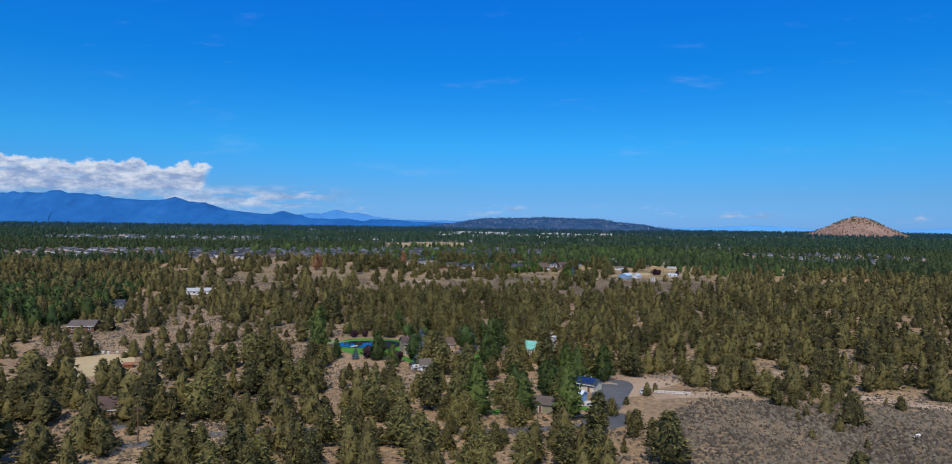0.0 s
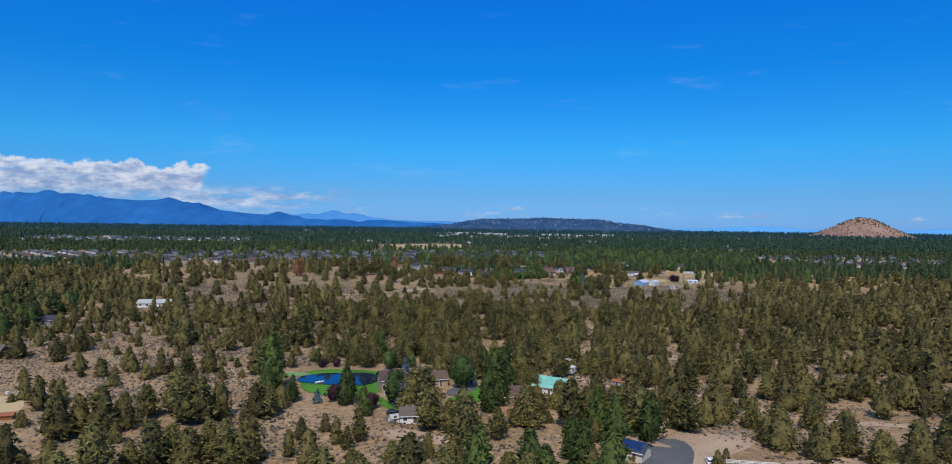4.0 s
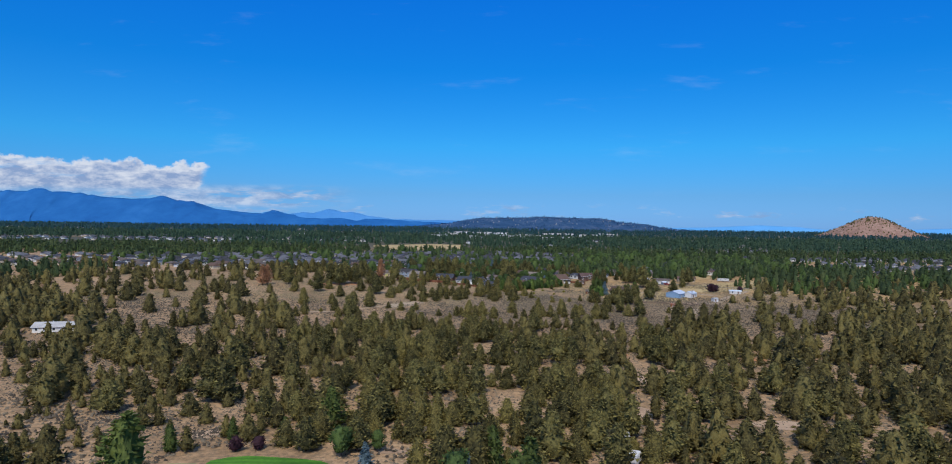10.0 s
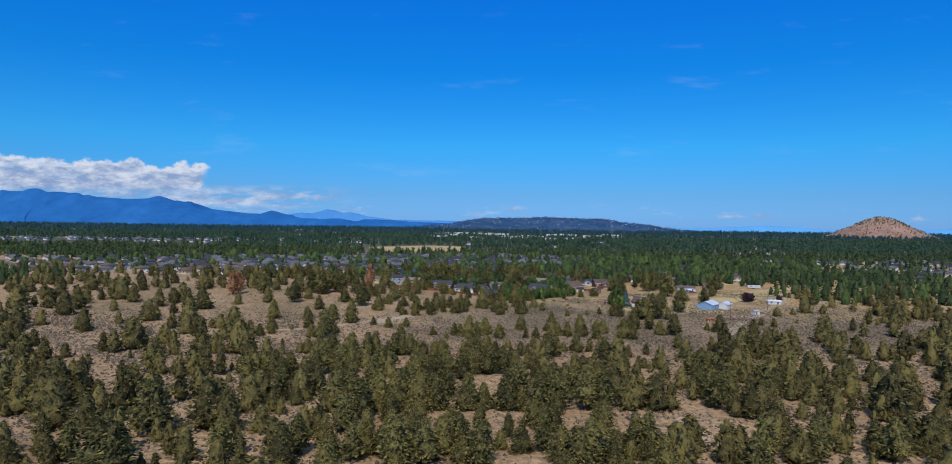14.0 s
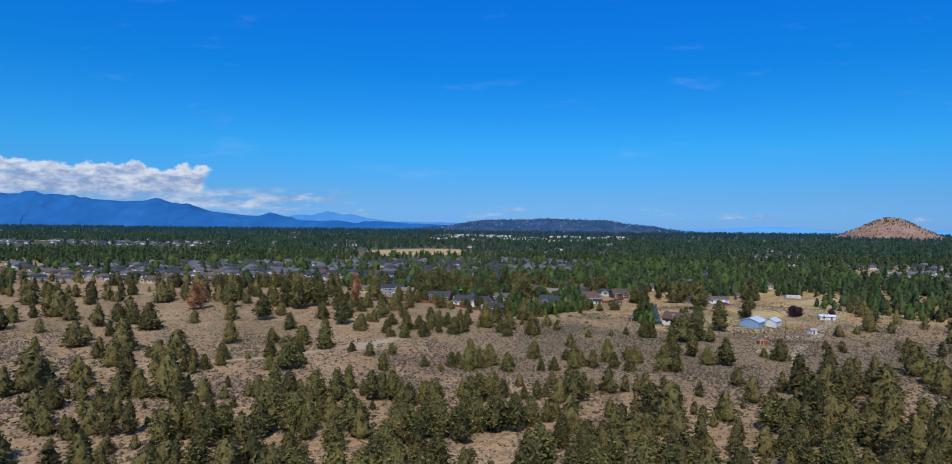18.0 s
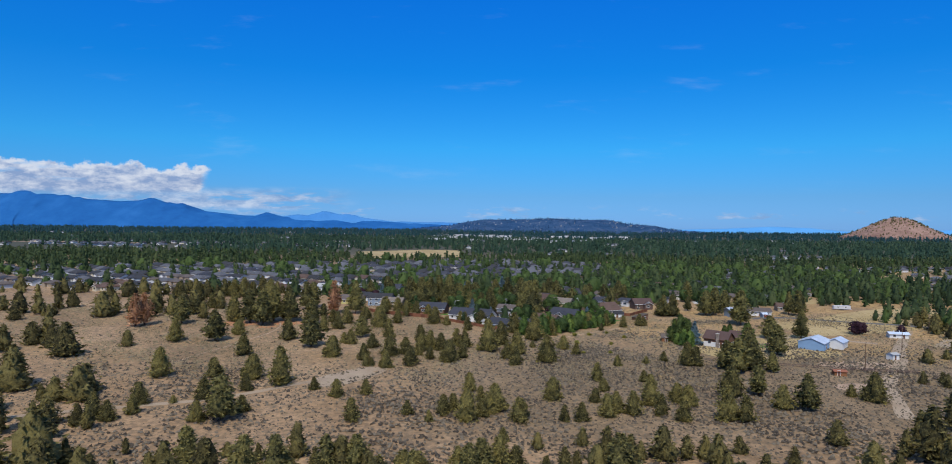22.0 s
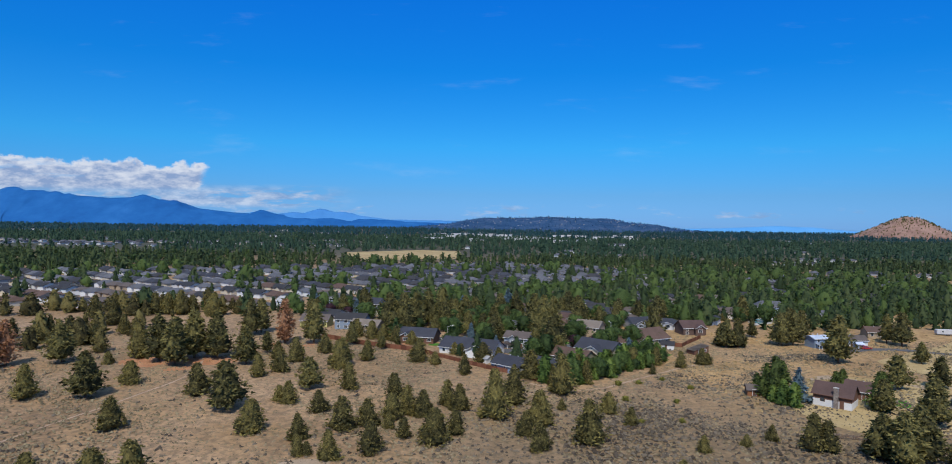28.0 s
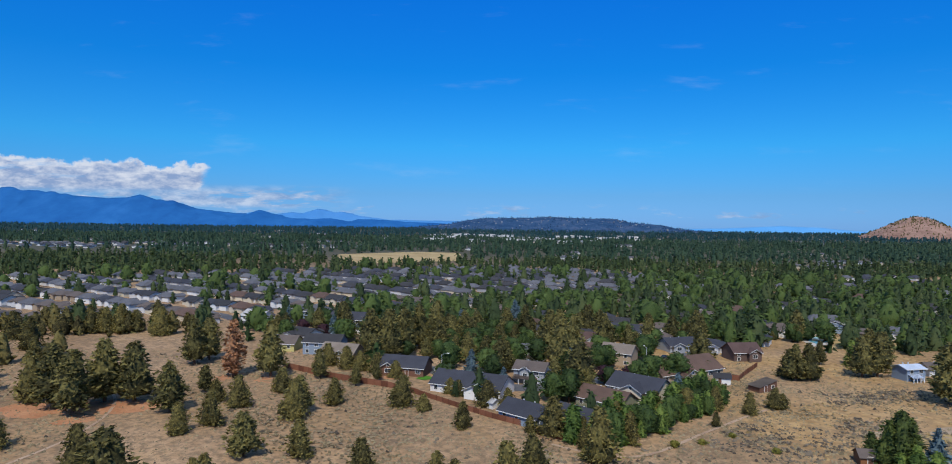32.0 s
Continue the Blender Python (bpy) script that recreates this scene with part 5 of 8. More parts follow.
mid_tree = [crown_arrays("juniper", 40 + v, 250, core=(10, 7), size=0.085, low=0.03, width=0.66) for v in range(4)] + [crown_arrays("pine", 50 + v, 250, core=(10, 7), size=0.085, low=0.08, width=0.48) for v in range(2)]
side_tree = [crown_arrays("juniper", 45 + v, 54, core=(7, 5), size=0.15, low=0.02, width=0.68) for v in range(4)] + [crown_arrays("pine", 55 + v, 54, core=(7, 5), size=0.14, low=0.05, width=0.5) for v in range(2)]
WW = np.random.RandomState(3).uniform(1.0, 1.4, len(WX))
wings = (np.abs(WX) > 150) & (np.arange(len(WX)) >= len(WOOD) + len(FX))
for nm, shapes, pick in (("woodland", mid_tree, loose & ~wings), ("outer_woodland", side_tree, loose & wings)):
    scatter(nm, "olive-green junipers and pines of the dry woodland", "woods", shapes, WX[pick], WY[pick], WH[pick], WW[pick], M["woods"])


GROVE = [(-250, 318), (-222, 330), (-214, 372), (-232, 402), (-236, 440), (-262, 520), (-420, 560), (-420, 400)]
VX, VY = darts(-430, -200, 300, 570, 5.6, lambda x, y: np.where(in_poly(x, y, GROVE), 0.9, 0.0), 23)
for nm, lab, pick, mt in (("grove", "dense dark green grove of pines", np.arange(len(VX)) % 5 > 1, "fir"), ("grove_junipers", "olive junipers among a dense grove", np.arange(len(VX)) % 5 == 1, "woods"), ("grove_leafy_trees", "leafy green trees in a dense grove", np.arange(len(VX)) % 5 == 0, "broadleaf")):
    n = int(pick.sum())
    scatter(nm, lab, "trees", side_tree, VX[pick], VY[pick], wr.uniform(6, 14, n) * (1 - 0.45 * ease(400, 500, VY[pick])), wr.uniform(0.9, 1.4, n), M[mt])


# ---- belts of trees between the fields and the far houses ----
def belt_density(x, y):
    d = np.where(in_poly(x, y, [(108, 738), (180, 748), (330, 800), (420, 800), (420, 880), (300, 880), (150, 835), (96, 772)]), 0.55, 0.0)
    d = np.where(in_poly(x, y, [(205, 690), (330, 765), (420, 790), (420, 700), (330, 640), (250, 640)]), 0.30, d)
    for a, b in ((99.5, 729), (137, 783), (170, 800), (237, 818), (161, 708), (190, 730), (149, 706)):
        d = np.where(np.hypot(x - a, y - b) < 11, 0.0, d)
    for a, b in ((170, 787), (137, 771), (237, 806)):
        d = np.where((np.abs(x - a) < 8) & (y > b - 25) & (y < b + 10), 0.0, d)
    return d


EX, EY = darts(90, 430, 630, 890, 7.5, belt_density, 57)
belt_r = np.random.RandomState(57)
for nm, pick, mt in (("belt_pines", np.arange(len(EX)) % 3 > 0, "mid_forest"), ("belt_trees", np.arange(len(EX)) % 3 == 0, "broadleaf")):
    scatter(nm, "pines standing in belts between the fields" if nm == "belt_pines" else "leafy trees standing among the belts of pines", "trees", side_tree, EX[pick], EY[pick], belt_r.uniform(6, 14, pick.sum()), belt_r.uniform(0.9, 1.25, pick.sum()), M[mt])


# ---- forest beyond ----
def sub_zone(x, y):
    """Where the houses of the estates stand."""
    a = ease(690, 720, y + 0.0 * x) * ease(1180, 1080, y - 0.12 * x)
    return a


FAR_ESTATE = [(-1000, 1480), (-520, 1500), (-560, 1680), (-1100, 1660)]
RIGHT_ESTATE = [(250, 800), (700, 880), (760, 1180), (300, 1120)]
BEFORE_FIELD = [(-260, 1150), (60, 1110), (60, 1330), (0, 1300), (-129, 1212), (-190, 1240), (-300, 1260)]


BEFORE_FAR = [(-950, 1290), (-430, 1290), (-500, 1500), (-1000, 1480)]


hamlet_r = random.Random(41)
HAMLETS = []
for k in range(46):
    b = 1250 + 2300 * hamlet_r.random() ** 1.4
    HAMLETS.append((hamlet_r.uniform(-0.72, 0.5) * b, b, hamlet_r.uniform(12, 36)))


def far_density(x, y):
    d = 0.75 + 0.5 * (blotch(x, y, 220, 31) - 0.5)
    left_estate = in_poly(x, y, [(-620, 700), (-240, 770), (-110, 790), (-40, 860), (110, 930), (170, 1130), (20, 1190), (-180, 1080), (-380, 985), (-620, 960)])
    d = np.where(left_estate, 0.03 * ease(860, 880, y), d)
    mid_estate = in_poly(x, y, [(-110, 760), (-20, 690), (25, 650), (70, 680), (130, 740), (330, 800), (420, 1000), (170, 1100), (110, 930), (-40, 860)])
    d = np.where(mid_estate, 0.12 * ease(880, 900, y), d)
    for zone, k in ((FAR_ESTATE, 0.06), (RIGHT_ESTATE, 0.20), (BEFORE_FIELD, 0.30), (BEFORE_FAR, 0.10)):
        d = np.where(in_poly(x, y, zone), k, d)
    field = in_poly(x, y, [(-215, 1420), (-180, 1240), (-129, 1212), (0, 1300), (-14, 1540), (-105, 1555)])
    d = np.where(field, 0.0, d)
    d = np.where(in_poly(x, y, OPEN_FIELD), 0.0, d)
    for a, b, r in HAMLETS:
        d = np.where((np.abs(x - a) < r) & (y < b + 14) & (y > b - 10 - 0.022 * b), 0.0, d)
    d = d * ease(640, 660, y)
    return np.clip(d, 0, 1)


far_tree = [crown_arrays("pine", 60 + v, 17, core=(5, 3), size=0.28, low=0.0, width=0.72) for v in range(4)] + [crown_arrays("juniper", 66 + v, 17, core=(5, 3), size=0.29, low=0.0, width=0.95) for v in range(2)]
dot_tree = [crown_arrays("pine", 70 + v, 7, core=(4, 2), size=0.36, low=0.0, width=1.1) for v in range(3)]


round_tree = [crown_arrays("juniper", 160 + v, 18, core=(5, 3), size=0.30, low=0.0, width=0.85) for v in range(4)] + [crown_arrays("pine", 166 + v, 18, core=(5, 3), size=0.26, low=0.03, width=0.55) for v in range(3)]


def forest(name, y0, y1, gap, template, h, seed, wide, mat="far_pine"):
    x, y = darts(-wide * y1 * 0.80 - 120, wide * y1 * 0.80 + 120, y0, y1, gap, far_density, seed)
    keep = (np.abs(x) < wide * (y - 0) * 0.78 + 120) & ~((np.hypot(x - 2050, (y - 3440) / 0.9) < 300))
    x, y = x[keep], y[keep]
    r = np.random.RandomState(seed)
    tall, leafy_one = h * r.uniform(0.45, 1.45, len(x)), r.uniform(0, 1, len(x)) < (0.2 if y1 < 1400 else 0.0)
    scatter(name, "dark green pine forest beyond the houses", "forest", template, x[~leafy_one], y[~leafy_one], tall[~leafy_one], r.uniform(0.8, 1.3, int((~leafy_one).sum())), M[mat], seed=seed)
    if leafy_one.any():
        scatter("leafy_" + name, "green leafy trees scattered through the pine forest", "forest", round_tree, x[leafy_one], y[leafy_one], 0.8 * tall[leafy_one], r.uniform(0.8, 1.15, int(leafy_one.sum())), M["broadleaf"], seed=seed)


forest("forest_edge", 640, 900, 8.5, side_tree, 9.5, 40, 1.0, "mid_forest")
forest("forest", 900, 1300, 9.5, round_tree, 9.5, 41, 1.0, "mid_forest")
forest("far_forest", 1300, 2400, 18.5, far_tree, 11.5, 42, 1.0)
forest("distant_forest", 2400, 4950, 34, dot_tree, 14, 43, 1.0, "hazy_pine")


# ---- roads, yards, water ----
def sheet(name, label, category, outline, mat, lift=0.05, wobble=0.0, kind="structure", seed=1, level=None):
    """A patch of ground cover over an outline, laid on the ground (or level, as water is)."""
    r = random.Random(seed)
    pts = []
    n = len(outline)
    for i in range(n):
        (x0, y0), (x1, y1) = outline[i], outline[(i + 1) % n]
        steps = max(1, int(math.hypot(x1 - x0, y1 - y0) / 4))
        for k in range(steps):
            u = k / steps
            pts.append((x0 + (x1 - x0) * u + r.uniform(-wobble, wobble), y0 + (y1 - y0) * u + r.uniform(-wobble, wobble)))
    if wobble:
        for _ in range(2):
            pts = [tuple((pts[i - 1][k] + 2 * pts[i][k] + pts[(i + 1) % len(pts)][k]) / 4 for k in (0, 1)) for i in range(len(pts))]
    xs, ys = [p[0] for p in pts], [p[1] for p in pts]
    bm = bmesh.new()
    f = bm.faces.new([bm.verts.new((x, y, 0)) for x, y in pts])
    if level is None:
        span = max(max(xs) - min(xs), max(ys) - min(ys))
        cell = 8 if span < 200 else 20
        for axis, lo, hi in ((0, min(xs), max(xs)), (1, min(ys), max(ys))):
            v = lo + cell
            while v < hi:
                co, no = ((v, 0, 0), (1, 0, 0)) if axis == 0 else ((0, v, 0), (0, 1, 0))
                bmesh.ops.bisect_plane(bm, geom=bm.verts[:] + bm.edges[:] + bm.faces[:], plane_co=co, plane_no=no)
                v += cell
    for v in bm.verts:
        near = math.exp(-(math.hypot(v.co.x, v.co.y - 450) / 700) ** 2)
        v.co.z = level if level is not None else gz(v.co.x, v.co.y) + near * 0.5 * (float(blotch(v.co.x, v.co.y, 70, 3)) - 0.5) + lift
    bmesh.ops.recalc_face_normals(bm, faces=bm.faces)
    if bm.faces[:] and bm.faces[:][0].normal.z < 0:
        bmesh.ops.reverse_faces(bm, faces=bm.faces)
    me = bpy.data.meshes.new(name)
    bm.to_mesh(me)
    bm.free()
    me.materials.append(mat)
    return tagged(new(name, me), label, category, kind=kind)


def strip(name, label, line, width, mat, lift=0.08, category="road"):
    """A road along a line."""
    pts = []
    for (x0, y0), (x1, y1) in zip(line, line[1:]):
        n = max(1, int(math.hypot(x1 - x0, y1 - y0) / 5))
        pts += [(x0 + (x1 - x0) * k / n, y0 + (y1 - y0) * k / n) for k in range(n)]
    pts.append(line[-1])
    for _ in range(6):
        pts = [pts[0]] + [tuple((pts[i - 1][k] + 2 * pts[i][k] + pts[i + 1][k]) / 4 for k in (0, 1)) for i in range(1, len(pts) - 1)] + [pts[-1]]
    V, F = [], []
    for i, (x, y) in enumerate(pts):
        (xa, ya), (xb, yb) = pts[max(0, i - 1)], pts[min(len(pts) - 1, i + 1)]
        d = math.hypot(xb - xa, yb - ya)
        nx, ny = -(yb - ya) / d, (xb - xa) / d
        w = width / 2 * (1 + 0.08 * math.sin(i * 1.7))
        for s in (w, -w):
            px, py = x + nx * s, y + ny * s
            near = math.exp(-(math.hypot(px, py - 450) / 700) ** 2)
            V.append((px, py, gz(px, py) + near * 0.5 * (float(blotch(px, py, 70, 3)) - 0.5) + lift))
        if i:
            b = 2 * i
            F.append((b - 1, b - 2, b, b + 1)[::-1])
    return tagged(new(name, mesh_from(name, V, F, mat)), label, category, kind="structure")


sheet("sand_arena", "fenced oval riding arena of tan sand", "arena", [(-172, 246), (-167, 260), (-160, 270), (-148, 270), (-138, 262), (-133, 247), (-137, 233), (-149, 228), (-164, 232)], M["sand"], wobble=0.4)
sheet("pond", "deep blue garden pond with a smooth surface", "pond", [(-67, 297), (-61, 289.5), (-52.5, 290), (-44, 286), (-35, 290), (-34, 303), (-41, 308.5), (-49, 305), (-57, 307)], M["water"], wobble=0.5, level=-2.52)
sheet("pond_lawn", "bright green mown lawn round the pond", "lawn", [(-62, 290), (-61, 283), (-52, 276), (-41, 272), (-31, 277), (-32, 290), (-29, 303), (-36, 311), (-47, 311), (-55, 313), (-66, 311), (-66, 306), (-60, 304), (-63, 297)], M["lawn"], lift=0.10, wobble=0.4)
sheet("garden_lawn", "bright green lawn with mowing stripes", "lawn", [(-33.6, 274.5), (-30.6, 277.4), (-28.2, 269.6), (-25.1, 263.3), (-20.8, 261.2), (-16.5, 260.5), (-16.5, 257), (-24.2, 257.3), (-28, 261.4), (-31.5, 267.9)], M["lawn"], lift=0.10, wobble=0.2)
sheet("drive_lawn", "green lawn beside the drive", "lawn", [(-11, 274), (-8, 266), (2, 268), (6, 282), (3, 290), (-2, 290), (-1, 280)], M["lawn"], lift=0.10, wobble=0.2)
sheet("small_lawn", "small green lawn among pines", "lawn", [(3.1, 193.9), (5.5, 198.8), (8.6, 200.2), (10.0, 198.1), (9.3, 193.3), (5.2, 190.1)], M["lawn"], lift=0.10, wobble=0.3)
sheet("cottage_lawn", "small green lawn by a cottage", "lawn", [(32.1, 203.2), (34.1, 201.5), (38.8, 201.7), (37.6, 196.6), (33.7, 196.1), (31.3, 198.9)], M["lawn"], lift=0.10, wobble=0.3)
sheet("putting_green", "pale green oval putting green", "lawn", [(-74, 303), (-70, 300.5), (-64, 301), (-61, 304.5), (-66, 307.5), (-72, 307)], material("putting_turf", [(0.10, 0.17, 0.06), (0.13, 0.21, 0.08), (0.16, 0.25, 0.10)], 0.2, 10, 0.9), lift=0.16)
sheet("drive_court", "grey asphalt turning circle of a drive", "driveway", [(-11, 279), (-8, 274.5), (-3, 277), (-1, 284), (4, 289), (2, 293), (-6, 291), (-11, 285)], M["asphalt"], lift=0.14, wobble=0.2)
sheet("dirt_yard", "bare tan dirt yard beside a barn", "yard", [(41, 238), (54.8, 252.7), (59.9, 253.6), (58.5, 242), (67.7, 240), (77.8, 243.9), (77.4, 233.8), (64, 224), (56, 214), (44, 212)], M["dirt"], lift=0.05, wobble=0.7)
sheet("barn_yard", "worn grey asphalt yard beside a barn", "yard", [(46.3, 235.0), (56.0, 238.6), (58.4, 230.7), (54.9, 222.0), (48.3, 204.6), (43.7, 193.7), (37.6, 193.5), (39.1, 205.2), (39.0, 215.7)], M["asphalt"], lift=0.10, wobble=0.5)
sheet("concrete_pad", "pale concrete pad by a cottage", "pad", [(34.2, 201.9), (36.2, 207.8), (41.3, 208.9), (40.1, 203.5)], M["concrete"], lift=0.14)
sheet("cabin_yard", "bare red-tan earth below a cabin", "yard", [(-27.6, 241.3), (-22.7, 244.6), (-8.0, 238), (-3, 231), (-12, 230), (-24.9, 235.4)], M["dirt"], lift=0.05, wobble=0.8)
sheet("cottage_drive", "dark asphalt drive below a cottage", "driveway", [(30, 190), (33, 176), (40, 180), (50, 190), (46, 198), (38, 193)], M["asphalt"], lift=0.07, wobble=0.3)
sheet("house_drive", "grey asphalt drive by a brown house", "driveway", [(-108, 176), (-100, 170), (-94, 176), (-100, 184)], M["asphalt"], lift=0.07, wobble=0.2)
sheet("red_yard", "bare red earth yard", "yard", [(2, 262), (4, 254), (20, 253), (24, 262), (16, 268)], material("red_earth", [(0.24, 0.115, 0.065), (0.30, 0.16, 0.095), (0.36, 0.21, 0.13)], 0.1, 12, 0.95), lift=0.05, wobble=0.5)
for k, (cx, cy, rx, ry) in enumerate(BARE):
    sheet("bare_patch", "bare trodden tan earth", "bare ground", [(cx + rx * math.cos(a * 0.7), cy + ry * math.sin(a * 0.7)) for a in range(9)], M["dirt"], lift=0.04, wobble=0.8, seed=k)
strip("dirt_road", "tan dirt road through the sagebrush", [(60, 214), (80, 217), (105, 224), (130, 219), (152, 203), (190, 180), (240, 160)], 6.5, M["dirt"])
strip("woods_track", "tan dirt track between junipers", [(38, 306), (45, 290), (76, 288), (86, 268), (100, 256), (140, 246), (200, 235)], 4, M["dirt"])
strip("lane", "narrow grey lane between junipers", [(-200, 120), (-120, 150), (-90, 160), (-68, 173), (-56, 177), (-23, 175), (2, 176), (32, 182)], 4, M["asphalt"])
strip("field_track", "pale dirt track across the sagebrush field", [(-150, 500), (-110, 518), (-82, 527), (-62, 544), (-50, 553), (-36, 566)], 2.6, M["gravel"])
sheet("track_end", "pale gravel turning place in the field", "track", [(-58, 547), (-50, 541), (-36, 556), (-30, 570), (-40, 570), (-50, 562)], M["gravel"], lift=0.06, wobble=0.7)
strip("foot_path", "narrow trodden path through sagebrush", [(-130, 690), (-100, 665), (-92, 640), (-98, 610), (-110, 580), (-112, 556)], 0.8, M["dirt"])
strip("hedge_path", "narrow trodden path beside the hedge", [(16, 634), (32, 622), (60, 648), (80, 664)], 0.9, M["dirt"])
sheet("chalet_drive", "pale gravel drive behind a chalet", "driveway", [(112.3, 647.5), (120.8, 653.1), (132.3, 640.1), (123.2, 630.9), (116.4, 633.5), (105.7, 635.9)], M["gravel"], lift=0.08, wobble=0.4)
sheet("chalet_lawn", "small green lawn beside a chalet", "lawn", [(126.4, 625.5), (131.0, 622.5), (123.3, 612.1), (119.3, 614.8)], M["lawn"], lift=0.10, wobble=0.3)
strip("farm_drive", "pale gravel farm drive", [(120, 520), (140, 560), (150, 572), (166, 590), (178, 612), (200, 640), (215, 660)], 4.5, M["gravel"])
strip("farm_road", "pale grey country road past the fields", [(203, 621), (235, 652), (290, 715), (348, 780), (420, 850)], 5, M["gravel"])
strip("upper_drive", "grey drive across the dry field", [(150, 692), (162, 700), (175, 700), (200, 688), (240, 670)], 5, M["asphalt"])
strip("rock_house_drive", "pale gravel drive behind a brown-roofed house", [(95, 645), (112, 640), (130, 636), (150, 640), (178, 625)], 4, M["gravel"])
strip("estate_street", "grey asphalt street of the housing estate", [(-150, 830), (-90, 775), (-46, 729), (-20, 705), (2, 684), (12, 676), (30, 690), (52, 698), (72, 722), (105, 760)], 8, M["asphalt"])
strip("estate_lane", "grey asphalt side street", [(-46, 729), (-10, 760), (30, 800), (80, 830), (140, 850), (220, 850)], 7, M["asphalt"])
strip("side_street", "grey asphalt street between bungalows", [(-330, 850), (-250, 830), (-180, 822), (-120, 840), (-60, 890), (0, 930), (80, 990)], 8, M["asphalt"])
strip("upper_street", "grey asphalt street between bungalows", [(-520, 840), (-400, 880), (-290, 900), (-180, 930), (-90, 990), (20, 1050)], 8, M["asphalt"])
sheet("straw_field", "large mown straw-coloured school field", "field", [(-198, 1413), (-168, 1250), (-130, 1226), (-14, 1308), (-26, 1518), (-92, 1534)], M["straw"], lift=0.4, wobble=2)
for outline in ([(160, 640), (230, 668), (300, 742), (262, 752), (190, 700), (150, 672)], [(150, 750), (190, 752), (240, 775), (238, 792), (180, 790), (150, 772)], [(98, 588), (150, 600), (160, 640), (128, 650), (92, 640), (86, 610)]):
    sheet("dry_meadow", "straw-coloured dry meadow", "field", outline, M["straw"], lift=0.06, wobble=2.0)
sheet("bare_strip", "pale bare strip of cleared ground", "bare ground", [(-1150, 1700), (-560, 1700), (-540, 1730), (-1150, 1745)], M["dirt"], lift=0.6, wobble=3.0)
pool_water = material("pool_water", [(0.10, 0.34, 0.46), (0.13, 0.40, 0.52), (0.17, 0.46, 0.58)], 0.3, 8, 0.08, spec=0.6)
sheet("pool_deck", "pale concrete deck round a swimming pool", "terrace", [(143.8, 769.7), (156.9, 788.0), (166.3, 785.8), (153.8, 763.6), (141.2, 755.7)], M["concrete"], lift=0.10)
sheet("swimming_pool", "light blue swimming pool behind a board fence", "pool", [(146.8, 771.5), (154.8, 781.4), (161.0, 780.5), (155.5, 769.4), (146.3, 762.9)], pool_water, lift=0.16)
sheet("back_lawn", "long green lawn behind the houses", "lawn", [(57.7, 776.1), (60.3, 786.0), (72.9, 790.8), (85.2, 785.4), (82.4, 774.0), (69.4, 771.1)], M["lawn"], lift=0.10, wobble=0.4)
sheet("house_lawn", "small green lawn by a fence", "lawn", [(68, 672), (76, 680), (72, 686), (63, 678)], M["lawn"], lift=0.1)
for lx, ly in ((-22, 697), (-18, 690), (24, 708), (-2, 690), (88, 752), (60, 733), (36, 700), (120, 632)):
    sheet("front_lawn", "small green front lawn", "lawn", [(lx - 5, ly - 3), (lx + 4, ly - 4), (lx + 6, ly + 3), (lx - 3, ly + 4)], M["lawn"], lift=0.1, wobble=0.4)


red_litter = material("needle_litter", [(0.24, 0.10, 0.045), (0.33, 0.155, 0.075), (0.40, 0.215, 0.11)], 0.15, 10, 0.95)
for k, (cx, cy, rx, ry) in enumerate([(-113, 652, 15, 8), (-96, 655, 15, 7), (-106, 645, 14, 5), (-74, 688, 13, 6), (-160, 642, 9, 4), (-63, 684, 9, 4), (-28, 690, 7, 3), (24, 640, 8, 3), (14, 452, 7, 4), (118, 424, 8, 4), (140, 372, 7, 4), (62, 430, 6, 3), (-12, 380, 6, 3), (-46, 396, 7, 3), (88, 300, 8, 3)]):
    sheet("needle_litter", "rust-brown fallen needles under pines", "litter", [(cx + rx * math.cos(a * 0.785), cy + ry * math.sin(a * 0.785)) for a in range(8)], red_litter, lift=0.03, wobble=1.0, seed=40 + k)


# ---- houses ----
def gable_roof(bm, x0, x1, y0, y1, z, rise, over=0.5, thick=0.22, hip=0.0, along="x"):
    """A thick roof with its ridge along x (or y)."""
    if along == "y":
        x0, x1, y0, y1 = y0, y1, x0, x1
    yc, w = (y0 + y1) / 2, (y1 - y0) / 2
    drop = over * rise / w
    ends = []
    for x, s in ((x0 - over, 1), (x1 + over, -1)):
        ring = []
        for dz in (0.0, -thick):
            ring += [(x, y0 - over, z - drop + dz), (x + s * hip, yc, z + rise + dz), (x, y1 + over, z - drop + dz)]
        if along == "y":
            ring = [(p[1], p[0], p[2]) for p in ring]
        ends.append([bm.verts.new(p) for p in ring])
    a, b = ends
    for f in ((a[0], b[0], b[1], a[1]), (a[1], b[1], b[2], a[2]), (a[3], a[4], b[4], b[3]), (a[4], a[5], b[5], b[4]), (a[0], a[3], b[3], b[0]), (a[2], b[2], b[5], a[5])):
        bm.faces.new(f)
    for e in (a, b):
        if hip:
            for f in ((e[0], e[1], e[2]), (e[3], e[5], e[4]), (e[0], e[2], e[5], e[3])):
                bm.faces.new(f)
        else:
            bm.faces.new((e[0], e[1], e[4], e[3]))
            bm.faces.new((e[1], e[2], e[5], e[4]))


